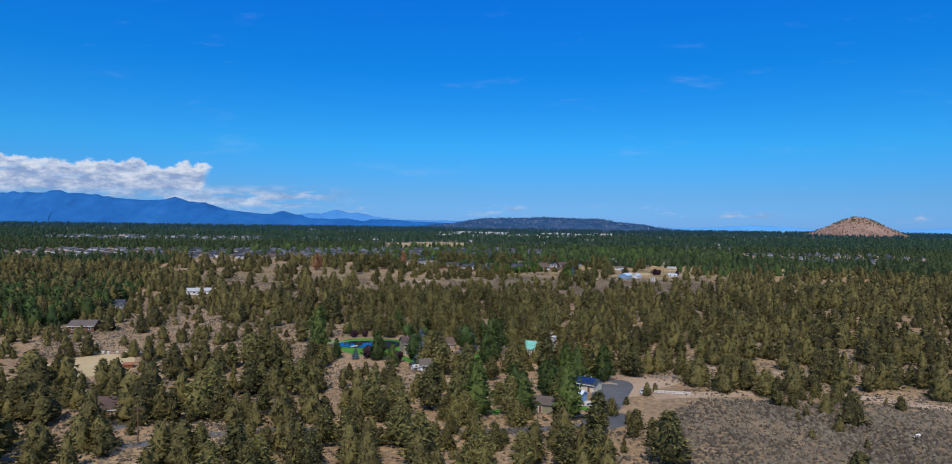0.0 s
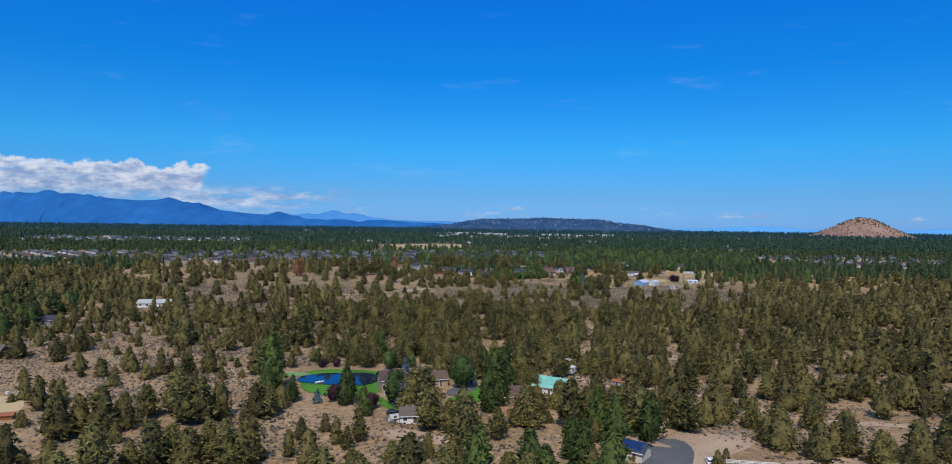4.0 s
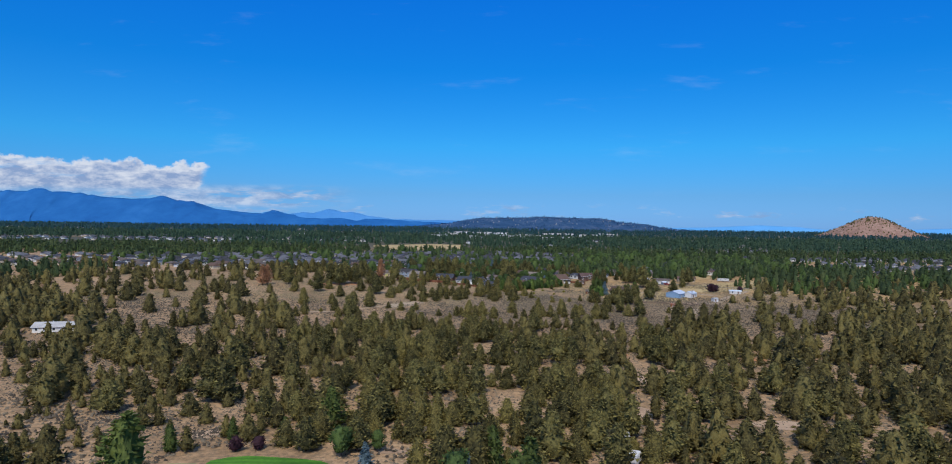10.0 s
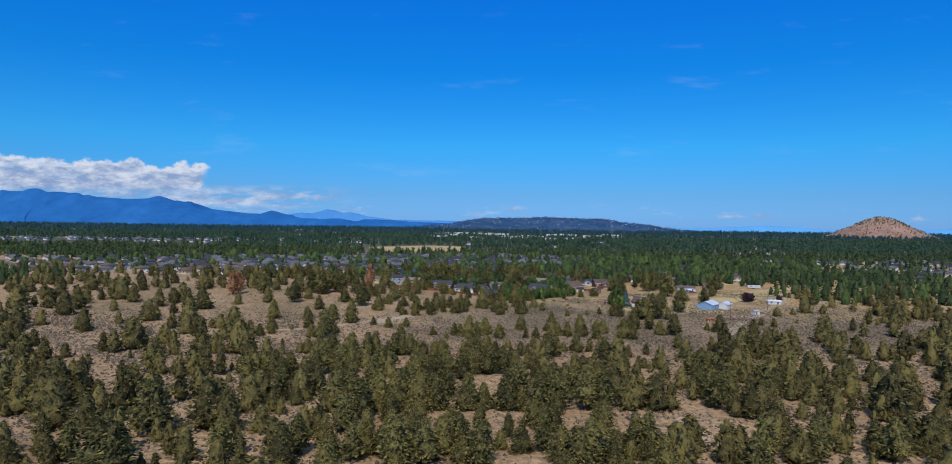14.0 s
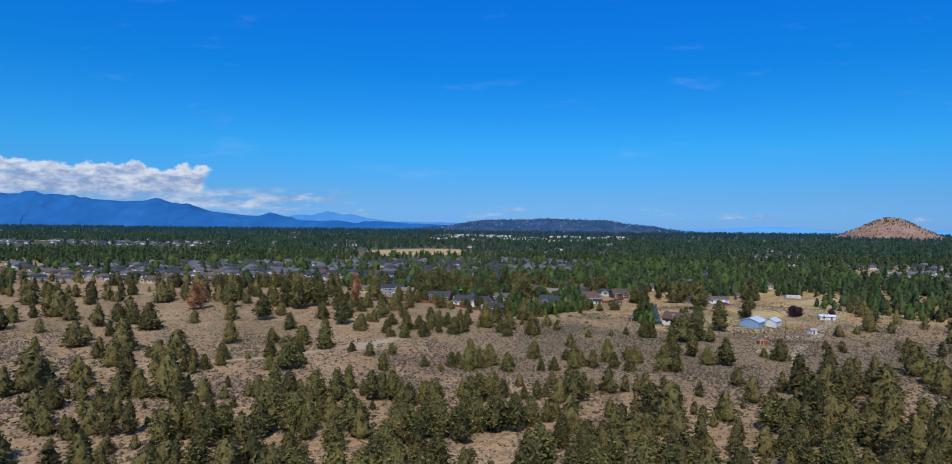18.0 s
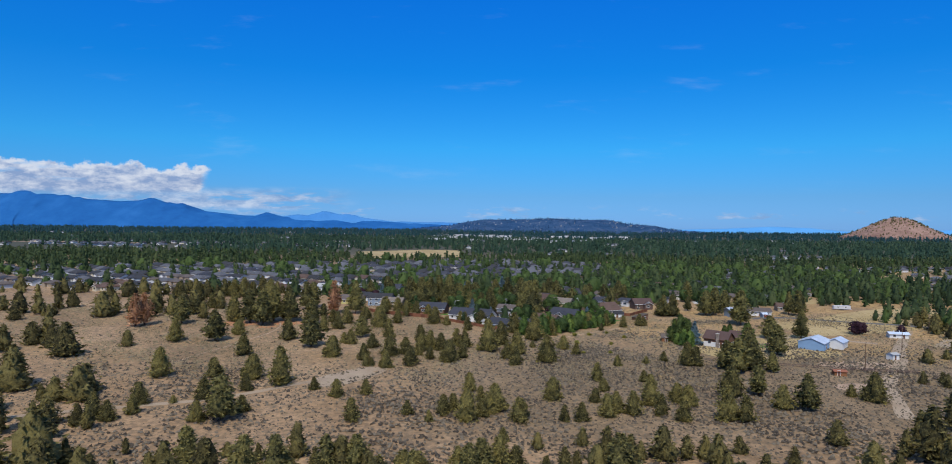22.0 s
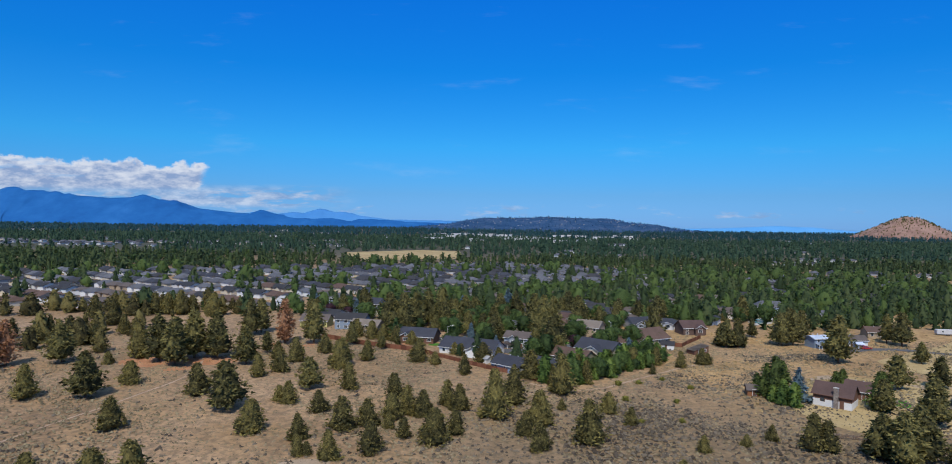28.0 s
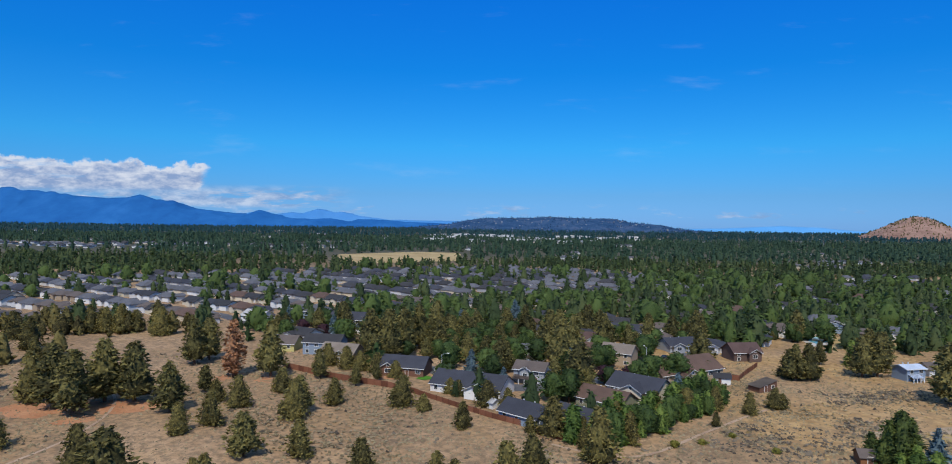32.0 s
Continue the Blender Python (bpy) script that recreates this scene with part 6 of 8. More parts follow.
def walls(bm, x0, x1, y0, y1, z1, rise, along="x", hip=False, z0=-0.6):
    """Outer walls with their gable ends."""
    if along == "y":
        x0, x1, y0, y1 = y0, y1, x0, x1
    yc = (y0 + y1) / 2
    prof = [(y0, z0), (y1, z0), (y1, z1), (yc, z1 + (0 if hip else rise - 0.05)), (y0, z1)]
    ends = []
    for x in (x0, x1):
        ends.append([bm.verts.new((y, x, z) if along == "y" else (x, y, z)) for y, z in prof])
    a, b = ends
    bm.faces.new(a[::-1])
    bm.faces.new(b)
    for i in range(5):
        j = (i + 1) % 5
        bm.faces.new((a[i], a[j], b[j], b[i]))


def opening(parent, name, x, z, w, h, y, side=-1, mat="white", pane="glass", bars=1, plain=False):
    """A window or door set on a wall that faces -y (side -1) or +y: a frame and what it holds."""
    bm = bmesh.new()
    t = 0.10
    d0, d1 = sorted((y, y + side * 0.05))
    if plain:
        box(bm, x - w / 2, x + w / 2, d0, d1, z - h / 2, z + h / 2)
        return part(name, bm, M[pane], parent)
    box(bm, x - w / 2 - t, x + w / 2 + t, d0, d1, z - h / 2 - t, z + h / 2 + t)
    fr = part(name, bm, M[mat], parent)
    e0, e1 = sorted((y + side * 0.05, y + side * 0.07))
    for k in range(bars + 1):
        bm = bmesh.new()
        step = w / (bars + 1)
        box(bm, x - w / 2 + step * k + 0.03, x - w / 2 + step * (k + 1) - 0.03, e0, e1, z - h / 2, z + h / 2)
        part("pane" if name == "window" else "leaf", bm, M[pane], fr)
    return fr


def house(x, y, yaw, L, W, eave, rise, roof, wall, label, wing=None, hip=0.0, storeys=1, garage=True, chimney=False, trim="white", category="house", group="", porch=False, simple=False, back=False, rear=None):
    """A house with its long side along its own x and its front towards -y. wing: (x, width, how far it stands forward)."""
    h = thing("house", x, y, yaw, label, category, group)
    bm = bmesh.new()
    walls(bm, -L / 2, L / 2, -W / 2, W / 2, eave, rise, hip=hip > 0)
    part("wall", bm, M["wall_" + wall], h)
    bm = bmesh.new()
    gable_roof(bm, -L / 2, L / 2, -W / 2, W / 2, eave, rise, hip=hip)
    part("roof", bm, M["roof_" + roof], h)
    front = -W / 2
    if wing:
        wx, ww, out = wing
        wr = rise * min(1.0, ww / W) * 0.98
        bm = bmesh.new()
        walls(bm, wx - ww / 2, wx + ww / 2, front - out, 0, eave, wr, along="y")
        part("wing_wall", bm, M["wall_" + wall], h)
        bm = bmesh.new()
        gable_roof(bm, wx - ww / 2, wx + ww / 2, front - out, W * 0.2, eave, wr, along="y")
        part("wing_roof", bm, M["roof_" + roof], h)
        bm = bmesh.new()      # barge boards of the front gable
        by, bd, bw = front - out - 0.56, 0.5 * wr / (ww / 2), ww / 2 + 0.5
        v = [bm.verts.new(p) for p in ((wx - bw, by, eave - bd + 0.03), (wx, by, eave + wr + 0.03), (wx + bw, by, eave - bd + 0.03), (wx + bw, by, eave - bd - 0.27), (wx, by, eave + wr - 0.27), (wx - bw, by, eave - bd - 0.27))]
        fa = [bm.faces.new((v[0], v[1], v[4], v[5])), bm.faces.new((v[1], v[2], v[3], v[4]))]
        bmesh.ops.solidify(bm, geom=fa, thickness=0.05)
        part("barge_board", bm, M[trim], h)
        opening(h, "window", wx, eave * 0.5 + 0.3, min(2.4, ww * 0.4), 1.3, front - out, mat=trim, bars=1, plain=simple)
        if not simple:
            opening(h, "window", wx, eave + wr * 0.35, 0.9, 0.7, front - out, mat=trim)
    if rear:
        wx, ww, out = rear
        wr = rise * min(1.0, ww / W) * 0.9
        bm = bmesh.new()
        walls(bm, wx - ww / 2, wx + ww / 2, 0, W / 2 + out, eave, wr, along="y")
        part("rear_wall", bm, M["wall_" + wall], h)
        bm = bmesh.new()
        gable_roof(bm, wx - ww / 2, wx + ww / 2, -W * 0.15, W / 2 + out, eave, wr, along="y")
        part("rear_roof", bm, M["roof_" + roof], h)
    taken = (wing[0] - wing[1] / 2 - 0.8, wing[0] + wing[1] / 2 + 0.8) if wing else (99, 99)
    n = max(2, int(L / (5.5 if simple else 3.4)))
    for s in range(storeys):
        zz = eave / storeys * (s + 0.55)
        for k in range(n):
            wx2 = -L / 2 + L * (k + 0.5) / n
            if taken[0] < wx2 < taken[1]:
                continue
            if s == 0 and k == n // 2 and not simple:
                opening(h, "door", wx2, 1.05, 0.95, 2.05, front, mat=trim, pane="wall_brown", bars=0)
            else:
                opening(h, "window", wx2, zz, 1.5 if k % 2 else 1.1, 1.15, front, mat=trim, bars=k % 2, plain=simple)
            if back and not simple and k % 2 == 0:
                opening(h, "window", wx2, zz, 1.3, 1.15, W / 2, side=1, mat=trim)
    if garage:
        gx = L / 2 - 3.2 if not wing or wing[0] < 0 else -L / 2 + 3.2
        bm = bmesh.new()
        box(bm, gx - 2.4, gx + 2.4, W / 2, W / 2 + 0.05, 0.02, 2.2)
        part("garage_door", bm, M["wall_pale"] if simple else M["white"], h)
    if not simple:
        for s in (-1, 1):
            bm = bmesh.new()
            yy, ez = s * (W / 2 + 0.5), eave - 0.5 * rise / (W / 2)
            box(bm, -L / 2 - 0.45, L / 2 + 0.45, *sorted((yy, yy + s * 0.07)), ez - 0.2, ez - 0.02)
            part("gutter", bm, M[trim], h)
        for k in range(2):
            bm = bmesh.new()
            box(bm, -L * 0.2 + k * L * 0.3, -L * 0.2 + k * L * 0.3 + 0.3, W * 0.15, W * 0.15 + 0.3, eave + rise * 0.6, eave + rise * 0.6 + 0.75)
            part("roof_vent", bm, M["metal"], h)
    if chimney:
        bm = bmesh.new()
        box(bm, L * 0.05, L * 0.05 + 1.2, front - 0.7, front, -0.6, eave + rise * 0.75)
        stack = part("chimney", bm, M["rock"], h)
        bm = bmesh.new()
        box(bm, L * 0.05 - 0.12, L * 0.05 + 1.32, front - 0.82, front + 0.12, eave + rise * 0.75, eave + rise * 0.75 + 0.2)
        part("cap", bm, M["concrete"], stack)
    if porch:
        px0, px1 = -L / 2 + 0.3, L * 0.15
        bm = bmesh.new()
        v = [bm.verts.new(p) for p in ((px0, front - 2.4, eave / storeys - 0.5), (px1, front - 2.4, eave / storeys - 0.5), (px1, front, eave / storeys + 0.3), (px0, front, eave / storeys + 0.3))]
        bmesh.ops.solidify(bm, geom=[bm.faces.new(v)], thickness=0.18)
        part("porch_roof", bm, M["roof_" + roof], h)
        for k in range(4):
            bm = bmesh.new()
            cx = px0 + 0.2 + (px1 - px0 - 0.4) * k / 3
            box(bm, cx - 0.1, cx + 0.1, front - 2.3, front - 2.1, -0.5, eave / storeys - 0.5)
            part("porch_post", bm, M[trim], h)
    return h


near_group = "houses of the near estate"
house(-2.5, 676.5, -24, 22, 12, 2.9, 3.0, "slate", "white", "white single-storey house with a blue-grey shingle roof behind a fence", wing=(5.8, 9, 3.0), group=near_group, back=True)
house(11.5, 649.8, -43, 12, 8.5, 2.8, 2.4, "slate", "slateblue", "low blue-grey house with skylights in a dark slate roof", group=near_group)
house(23, 644.8, -43, 12, 11, 3.0, 2.9, "slate", "white", "white-gabled house with a broad slate-blue roof", wing=(-2, 7, 2.0), group=near_group)
house(16.5, 690, -24, 10, 7.5, 4.4, 2.0, "taupe", "grey", "two-storey house with a taupe roof and a low porch roof", wing=(-1, 3.5, 0.6), storeys=2, porch=True, group=near_group)
house(-24.5, 697, -14, 15, 9, 3.2, 2.8, "slate", "brown", "dark brown house with white gable trim and a slate roof", wing=(-4, 5, 1.5), group=near_group)
house(66, 699, 28, 27, 13, 3.2, 3.6, "brown", "tan", "long ranch house with a broad brown roof and white gable", wing=(-4.5, 7, 4), group=near_group)
house(50.5, 718, -30, 11, 9, 4.8, 2.4, "tan", "tan", "two-storey tan house with front gables", wing=(-2.5, 5, 1.5), storeys=2, group=near_group)
house(45.5, 669.5, -43, 15, 11, 4.6, 3.0, "slate", "cream", "cream house with white trim and a slate-blue roof", wing=(1, 6.5, 2), storeys=2, group=near_group)
house(34.5, 663, -43, 14, 9, 2.9, 2.6, "brown", "olive", "low olive house with a brown shingle roof", group=near_group)
# dark wall colour here stands for the shade on these walls
house(99.5, 729, 8, 11, 9, 3.6, 2.8, "umber", "weathered", "dark two-storey house with a red-brown roof", storeys=2, wing=(2, 4.5, 1.5), group=near_group)
house(80, 744, 15, 13, 10, 3.0, 2.4, "slate", "grey", "grey house with a dark slate roof", wing=(-3, 5, 1), group=near_group)
house(46, 750, -30, 14, 9, 3.2, 2.6, "umber", "white", "white house with a red-brown roof", wing=(3, 6, 2), group=near_group)
house(64, 768, -20, 15, 10, 4.2, 2.6, "slate", "cream", "cream house with a white-trimmed gable and slate roof", wing=(3, 6, 2), group=near_group)
house(-49, 714, -18, 13, 10, 3.4, 3.0, "tan", "tan", "tan-roofed house with twin front gables", wing=(3, 6, 2), group=near_group)
house(-58, 727, -8, 14, 9, 4.8, 2.4, "charcoal", "slateblue", "two-storey pale blue house with a charcoal roof", storeys=2, group=near_group)
house(-76, 733, -6, 13, 9, 3.0, 2.4, "taupe", "yellow", "yellow house with a taupe roof", group=near_group)
house(-60, 784, -12, 16, 11, 4.8, 2.8, "slate", "grey", "two-storey grey house with dark blue roof and gables", storeys=2, wing=(2, 5, 1.5), group=near_group)
house(-84, 808, -10, 18, 11, 4.8, 2.4, "grey", "slateblue", "wide two-storey house with a blue-grey hipped roof", storeys=2, hip=4, group=near_group)
house(-108, 800, -25, 13, 9, 3.0, 2.4, "pale", "white", "white house with a pale roof", wing=(2, 5, 2), group=near_group)
field_group = "houses by the dry fields"
chalet = house(103.6, 616.0, -42, 10, 8, 3.9, 2.7, "umber", "brown", "brown log chalet on a white base with a stone chimney", storeys=1, chimney=True, garage=False, trim="wall_brown", group=field_group)
bm = bmesh.new()
box(bm, -5.04, 5.04, -4.04, 4.04, -0.8, 2.15)
part("base_wall", bm, M["wall_white"], chalet, "white painted lower wall")
house(115.5, 624, -42, 7, 6.5, 3.0, 2.2, "umber", "brown", "brown side wing house with a brown roof", garage=False, group=field_group)
house(144, 701, 12, 7.4, 6, 4.3, 0.9, "steel", "slateblue", "two-storey blue garage house with a pale metal roof", storeys=2, garage=False, porch=True, group=field_group)
house(161, 708, -8, 13, 8, 2.8, 1.6, "taupe", "white", "low white house with a grey-brown roof", group=field_group)
house(190, 730, -12, 15, 9, 2.8, 2.0, "brown", "tan", "low tan ranch house with a brown roof", group=field_group)
house(170, 800, -18, 17, 13, 5.0, 3.0, "grey", "slateblue", "large two-storey house with a blue-grey hipped roof", storeys=2, hip=4, wing=(3, 6, 2), group=field_group)
house(137, 783, 25, 11, 9, 3.4, 2.4, "taupe", "white", "white gabled garage house", wing=(2, 6, 1), group=field_group)
house(237, 818, -6, 22, 9, 2.9, 1.6, "brown", "white", "long low white house with a brown roof", group=field_group)
house(216, 872, -20, 12, 9, 2.9, 2.0, "charcoal", "cream", "cream house with a dark roof", group=field_group)
house(198, 642, -14, 8, 4, 2.2, 0.6, "steel", "white", "white manufactured home with a pale metal roof", garage=False, group=field_group)


def shed(x, y, yaw, L, W, eave, rise, roof, wall, label, lean=False, category="shed"):
    s = thing("shed", x, y, yaw, label, category)
    bm = bmesh.new()
    if lean:
        v = [bm.verts.new(p) for p in ((-L / 2, -W / 2, -0.3), (L / 2, -W / 2, -0.3), (L / 2, W / 2, -0.3), (-L / 2, W / 2, -0.3), (-L / 2, -W / 2, eave), (L / 2, -W / 2, eave + rise), (L / 2, W / 2, eave + rise), (-L / 2, W / 2, eave))]
        for f in ((0, 1, 5, 4), (1, 2, 6, 5), (2, 3, 7, 6), (3, 0, 4, 7)):
            bm.faces.new([v[k] for k in f])
        part("wall", bm, M["wall_" + wall], s)
        bm = bmesh.new()
        v = [bm.verts.new(p) for p in ((-L / 2 - 0.4, -W / 2 - 0.3, eave), (L / 2 + 0.4, -W / 2 - 0.3, eave + rise + 0.1), (L / 2 + 0.4, W / 2 + 0.3, eave + rise + 0.1), (-L / 2 - 0.4, W / 2 + 0.3, eave))]
        bmesh.ops.solidify(bm, geom=[bm.faces.new(v)], thickness=-0.15)
        part("roof", bm, M["roof_" + roof], s)
    else:
        walls(bm, -L / 2, L / 2, -W / 2, W / 2, eave, rise)
        part("wall", bm, M["wall_" + wall], s)
        bm = bmesh.new()
        gable_roof(bm, -L / 2, L / 2, -W / 2, W / 2, eave, rise, over=0.35, thick=0.12)
        part("roof", bm, M["roof_" + roof], s)
    opening(s, "door", -L * 0.15, 1.0, 1.0, 2.0, -W / 2, pane="wall_brown", bars=0)
    if L > 6:
        opening(s, "window", L * 0.25, 1.5, 1.1, 0.9, -W / 2)
    return s


shed(87, 683.5, 22, 7, 4.5, 1.6, 1.6, "tan", "brown", "dark red-brown leaning field shelter with a tilted roof", lean=True)
shed(84.5, 625.5, -12, 5.5, 4.2, 2.0, 1.2, "taupe", "log", "small log shed with a grey-brown roof")
shed(77.5, 691.5, -15, 5, 4, 2.2, 1.1, "charcoal", "white", "white garden shed with a dark roof")
shed(2.6, 660.5, -43, 3.6, 3.0, 2.0, 0.8, "pale", "white", "small white garden shed by a fence")
shed(145, 616, 48, 12, 10, 3.1, 1.8, "steel", "blue", "pale blue metal workshop with a metal roof", category="workshop")
shed(155.5, 617, 48, 9, 6, 3.0, 1.4, "steel", "white", "white lean-to workshop with a metal roof", category="workshop")
shed(128.5, 568.5, -10, 4.0, 3.0, 1.8, 0.4, "rust", "log", "small red shed with a rusty roof")
shed(165, 595, 20, 3.4, 3, 2.4, 0.5, "pale", "white", "white box shed by a drive")
shed(161, 700, 10, 3, 3, 2.0, 0.7, "steel", "slateblue", "small grey-blue shed by a drive")
wood_group = "houses in the woodland"
barn = house(39.6, 222.8, -36, 8, 6.2, 2.9, 1.5, "slate", "cream", "cream barn with blue solar panels on its roof", garage=True, group=wood_group, category="barn")
for k in range(5):
    for j in range(2):
        bm = bmesh.new()
        sl = 1.5 / 3.1
        x0, y0 = -3.8 + k * 1.5, -3.0 + j * 1.45
        v = [bm.verts.new((xx, yy, 2.9 + (3.1 + yy) * sl + 0.06)) for xx, yy in ((x0, y0), (x0 + 1.42, y0), (x0 + 1.42, y0 + 1.36), (x0, y0 + 1.36))]
        bmesh.ops.solidify(bm, geom=[bm.faces.new(v)], thickness=-0.05)
        part("solar_panel", bm, M["solar"], barn, "dark blue solar panel" if k + j == 0 else "")
house(33, 209, -36, 6.5, 5, 2.5, 1.4, "steel", "blue", "small pale blue cottage with a light blue metal roof", garage=False, group=wood_group)
shed(22, 197, -20, 6, 5, 2.8, 1.8, "taupe", "olive", "grey-green shed among pines")
house(28, 283, -32, 12, 9, 3.0, 2.4, "teal", "white", "white house with a teal metal roof among pines", group=wood_group, chimney=False)
villa = house(-28, 284, 18, 9, 9, 4.8, 2.2, "umber", "tan", "large tan villa with a brown roof and a pillared balcony", storeys=2, garage=False, chimney=False, porch=True, group=wood_group)
house(-15, 292, 18, 10, 8, 3.0, 2.0, "brown", "tan", "low wing of a villa with a grey-brown roof", garage=False, group=wood_group)
house(-18.5, 250, 6, 5.6, 5, 2.5, 1.7, "taupe", "white", "small white cabin with a grey-brown roof", garage=False, group=wood_group)
shed(-23, 249.5, 30, 2.6, 3.0, 1.4, 0.7, "pale", "white", "white shed beside a cabin")
house(12, 272, 20, 11, 8, 2.9, 2.0, "brown", "tan", "brown-roofed house behind junipers", group=wood_group)
house(-105, 188, 10, 12, 9, 3.0, 2.4, "umber", "brown", "dark brown house with a brown roof among junipers", group=wood_group)
house(-199, 326, 8, 12, 9, 3.0, 2.2, "taupe", "brown", "brown house among junipers", group=wood_group)
house(-196, 461, 12, 22, 9, 2.9, 1.6, "pale", "white", "long white house with a pale metal roof in sagebrush", group=wood_group)
shed(-173, 452, 10, 6, 5, 2.6, 1.2, "tan", "tan", "tan shed in sagebrush")
house(-226, 398, 20, 14, 9, 3.0, 2.0, "slate", "slateblue", "grey-blue house among junipers", group=wood_group)
# a low shed shape stands in for a red flat trailer
shed(-135.5, 247, 20, 6, 3.2, 1.4, 0.5, "rust", "log", "low red flat trailer beside the arena, built as a shed")


def caravan(x, y, yaw, L=7.0, label="white travel trailer parked on dirt", h=2.5):
    c = thing("caravan", x, y, yaw, label, "caravan")
    bm = bmesh.new()
    box(bm, -L / 2, L / 2, -1.2, 1.2, 0.6, 0.6 + h)
    bmesh.ops.bevel(bm, geom=bm.edges[:], offset=0.18, segments=2, affect="EDGES")
    part("body", bm, M["wall_pale"], c)
    for k in range(2):
        opening(c, "window", -L * 0.25 + k * L * 0.45, 0.6 + h * 0.62, 1.0, 0.6, -1.2)
    for sx in (-0.5, 0.5):
        for sy in (-1.05, 1.05):
            bm = bmesh.new()
            bmesh.ops.create_cone(bm, segments=14, radius1=0.36, radius2=0.36, depth=0.24, cap_ends=True, matrix=pose(sx, sy, 0.36, 90))
            part("wheel", bm, M["rubber"], c)
    bm = bmesh.new()
    box(bm, L / 2, L / 2 + 1.2, -0.08, 0.08, 0.5, 0.62)
    part("drawbar", bm, M["metal"], c)
    return c


shed(52.5, 292.3, -25, 4.6, 3.2, 2.2, 0.5, "rust", "slateblue", "small grey-blue shed with a rusty metal roof")
for cx, cy, cyaw, L in ((38, 310, 60, 5), (40, 329, -10, 3), (226, 737, -8, 10)):
    caravan(cx, cy, cyaw, L, h=1.3 if L < 4 else 2.3)

CAR_PAINT = {k: material("car_" + k, shades(c, 0.06), 0.5, 6, 0.25, spec=0.6) for k, c in (("black", (0.015, 0.015, 0.017)), ("white", (0.72, 0.72, 0.72)), ("silver", (0.42, 0.43, 0.45)), ("red", (0.40, 0.03, 0.03)))}


def car(x, y, yaw, paint, label):
    c = thing("car", x, y, yaw, label, "car", "parked cars")
    bm = bmesh.new()
    prof = [(-2.2, 0.35), (2.2, 0.35), (2.25, 0.75), (1.2, 0.92), (-1.9, 0.95), (-2.25, 0.85)]
    a, b = [[bm.verts.new((px, s * 0.9, pz)) for px, pz in prof] for s in (-1, 1)]
    bm.faces.new(a), bm.faces.new(b[::-1])
    for i in range(6):
        bm.faces.new((a[i], b[i], b[(i + 1) % 6], a[(i + 1) % 6]))
    bmesh.ops.bevel(bm, geom=bm.edges[:], offset=0.07, segments=2, affect="EDGES")
    part("body", bm, CAR_PAINT[paint], c)
    for nm, z0, z1, i0, i1, mt in (("glasshouse", 0.92, 1.36, 0.84, 0.70, M["glass"]), ("roof", 1.36, 1.44, 0.70, 0.66, CAR_PAINT[paint])):
        bm = bmesh.new()
        lo = [(-1.8 + (0.84 - i0) * 3, z0), (0.95 - (0.84 - i0) * 4, z0)]
        hi = [(-1.8 + (0.84 - i1) * 3, z1), (0.95 - (0.84 - i1) * 4, z1)]
        v = [bm.verts.new((px, s * w, pz)) for s in (-1, 1) for (px, pz), w in ((lo[0], i0), (lo[1], i0), (hi[1], i1), (hi[0], i1))]
        for f in ((0, 1, 2, 3), (7, 6, 5, 4), (0, 4, 5, 1), (1, 5, 6, 2), (2, 6, 7, 3), (3, 7, 4, 0)):
            bm.faces.new([v[k] for k in f])
        part(nm, bm, mt, c)
    for sx in (-1.35, 1.35):
        for sy in (-0.82, 0.82):
            bm = bmesh.new()
            bmesh.ops.create_cone(bm, segments=16, radius1=0.34, radius2=0.34, depth=0.22, cap_ends=True, matrix=pose(sx, sy, 0.34, 90))
            part("wheel", bm, M["rubber"], c)
    return c


for k, (cx, cy, cyaw) in enumerate([(31.5, 189.5, 20), (36, 186, 20), (-10, 684, -43), (6, 684, -43), (60, 713, 40), (70, 727, 40), (-14, 700, -43), (-60, 745, -45), (163, 698, 5), (24, 686, 20), (-24, 256, 10), (58, 219, 80)]):
    p = ("black", "white", "silver", "red", "white")[k % 5]
    car(cx, cy, cyaw, p, p + " car parked beside a house" if k % 2 else p + " car standing on the drive")


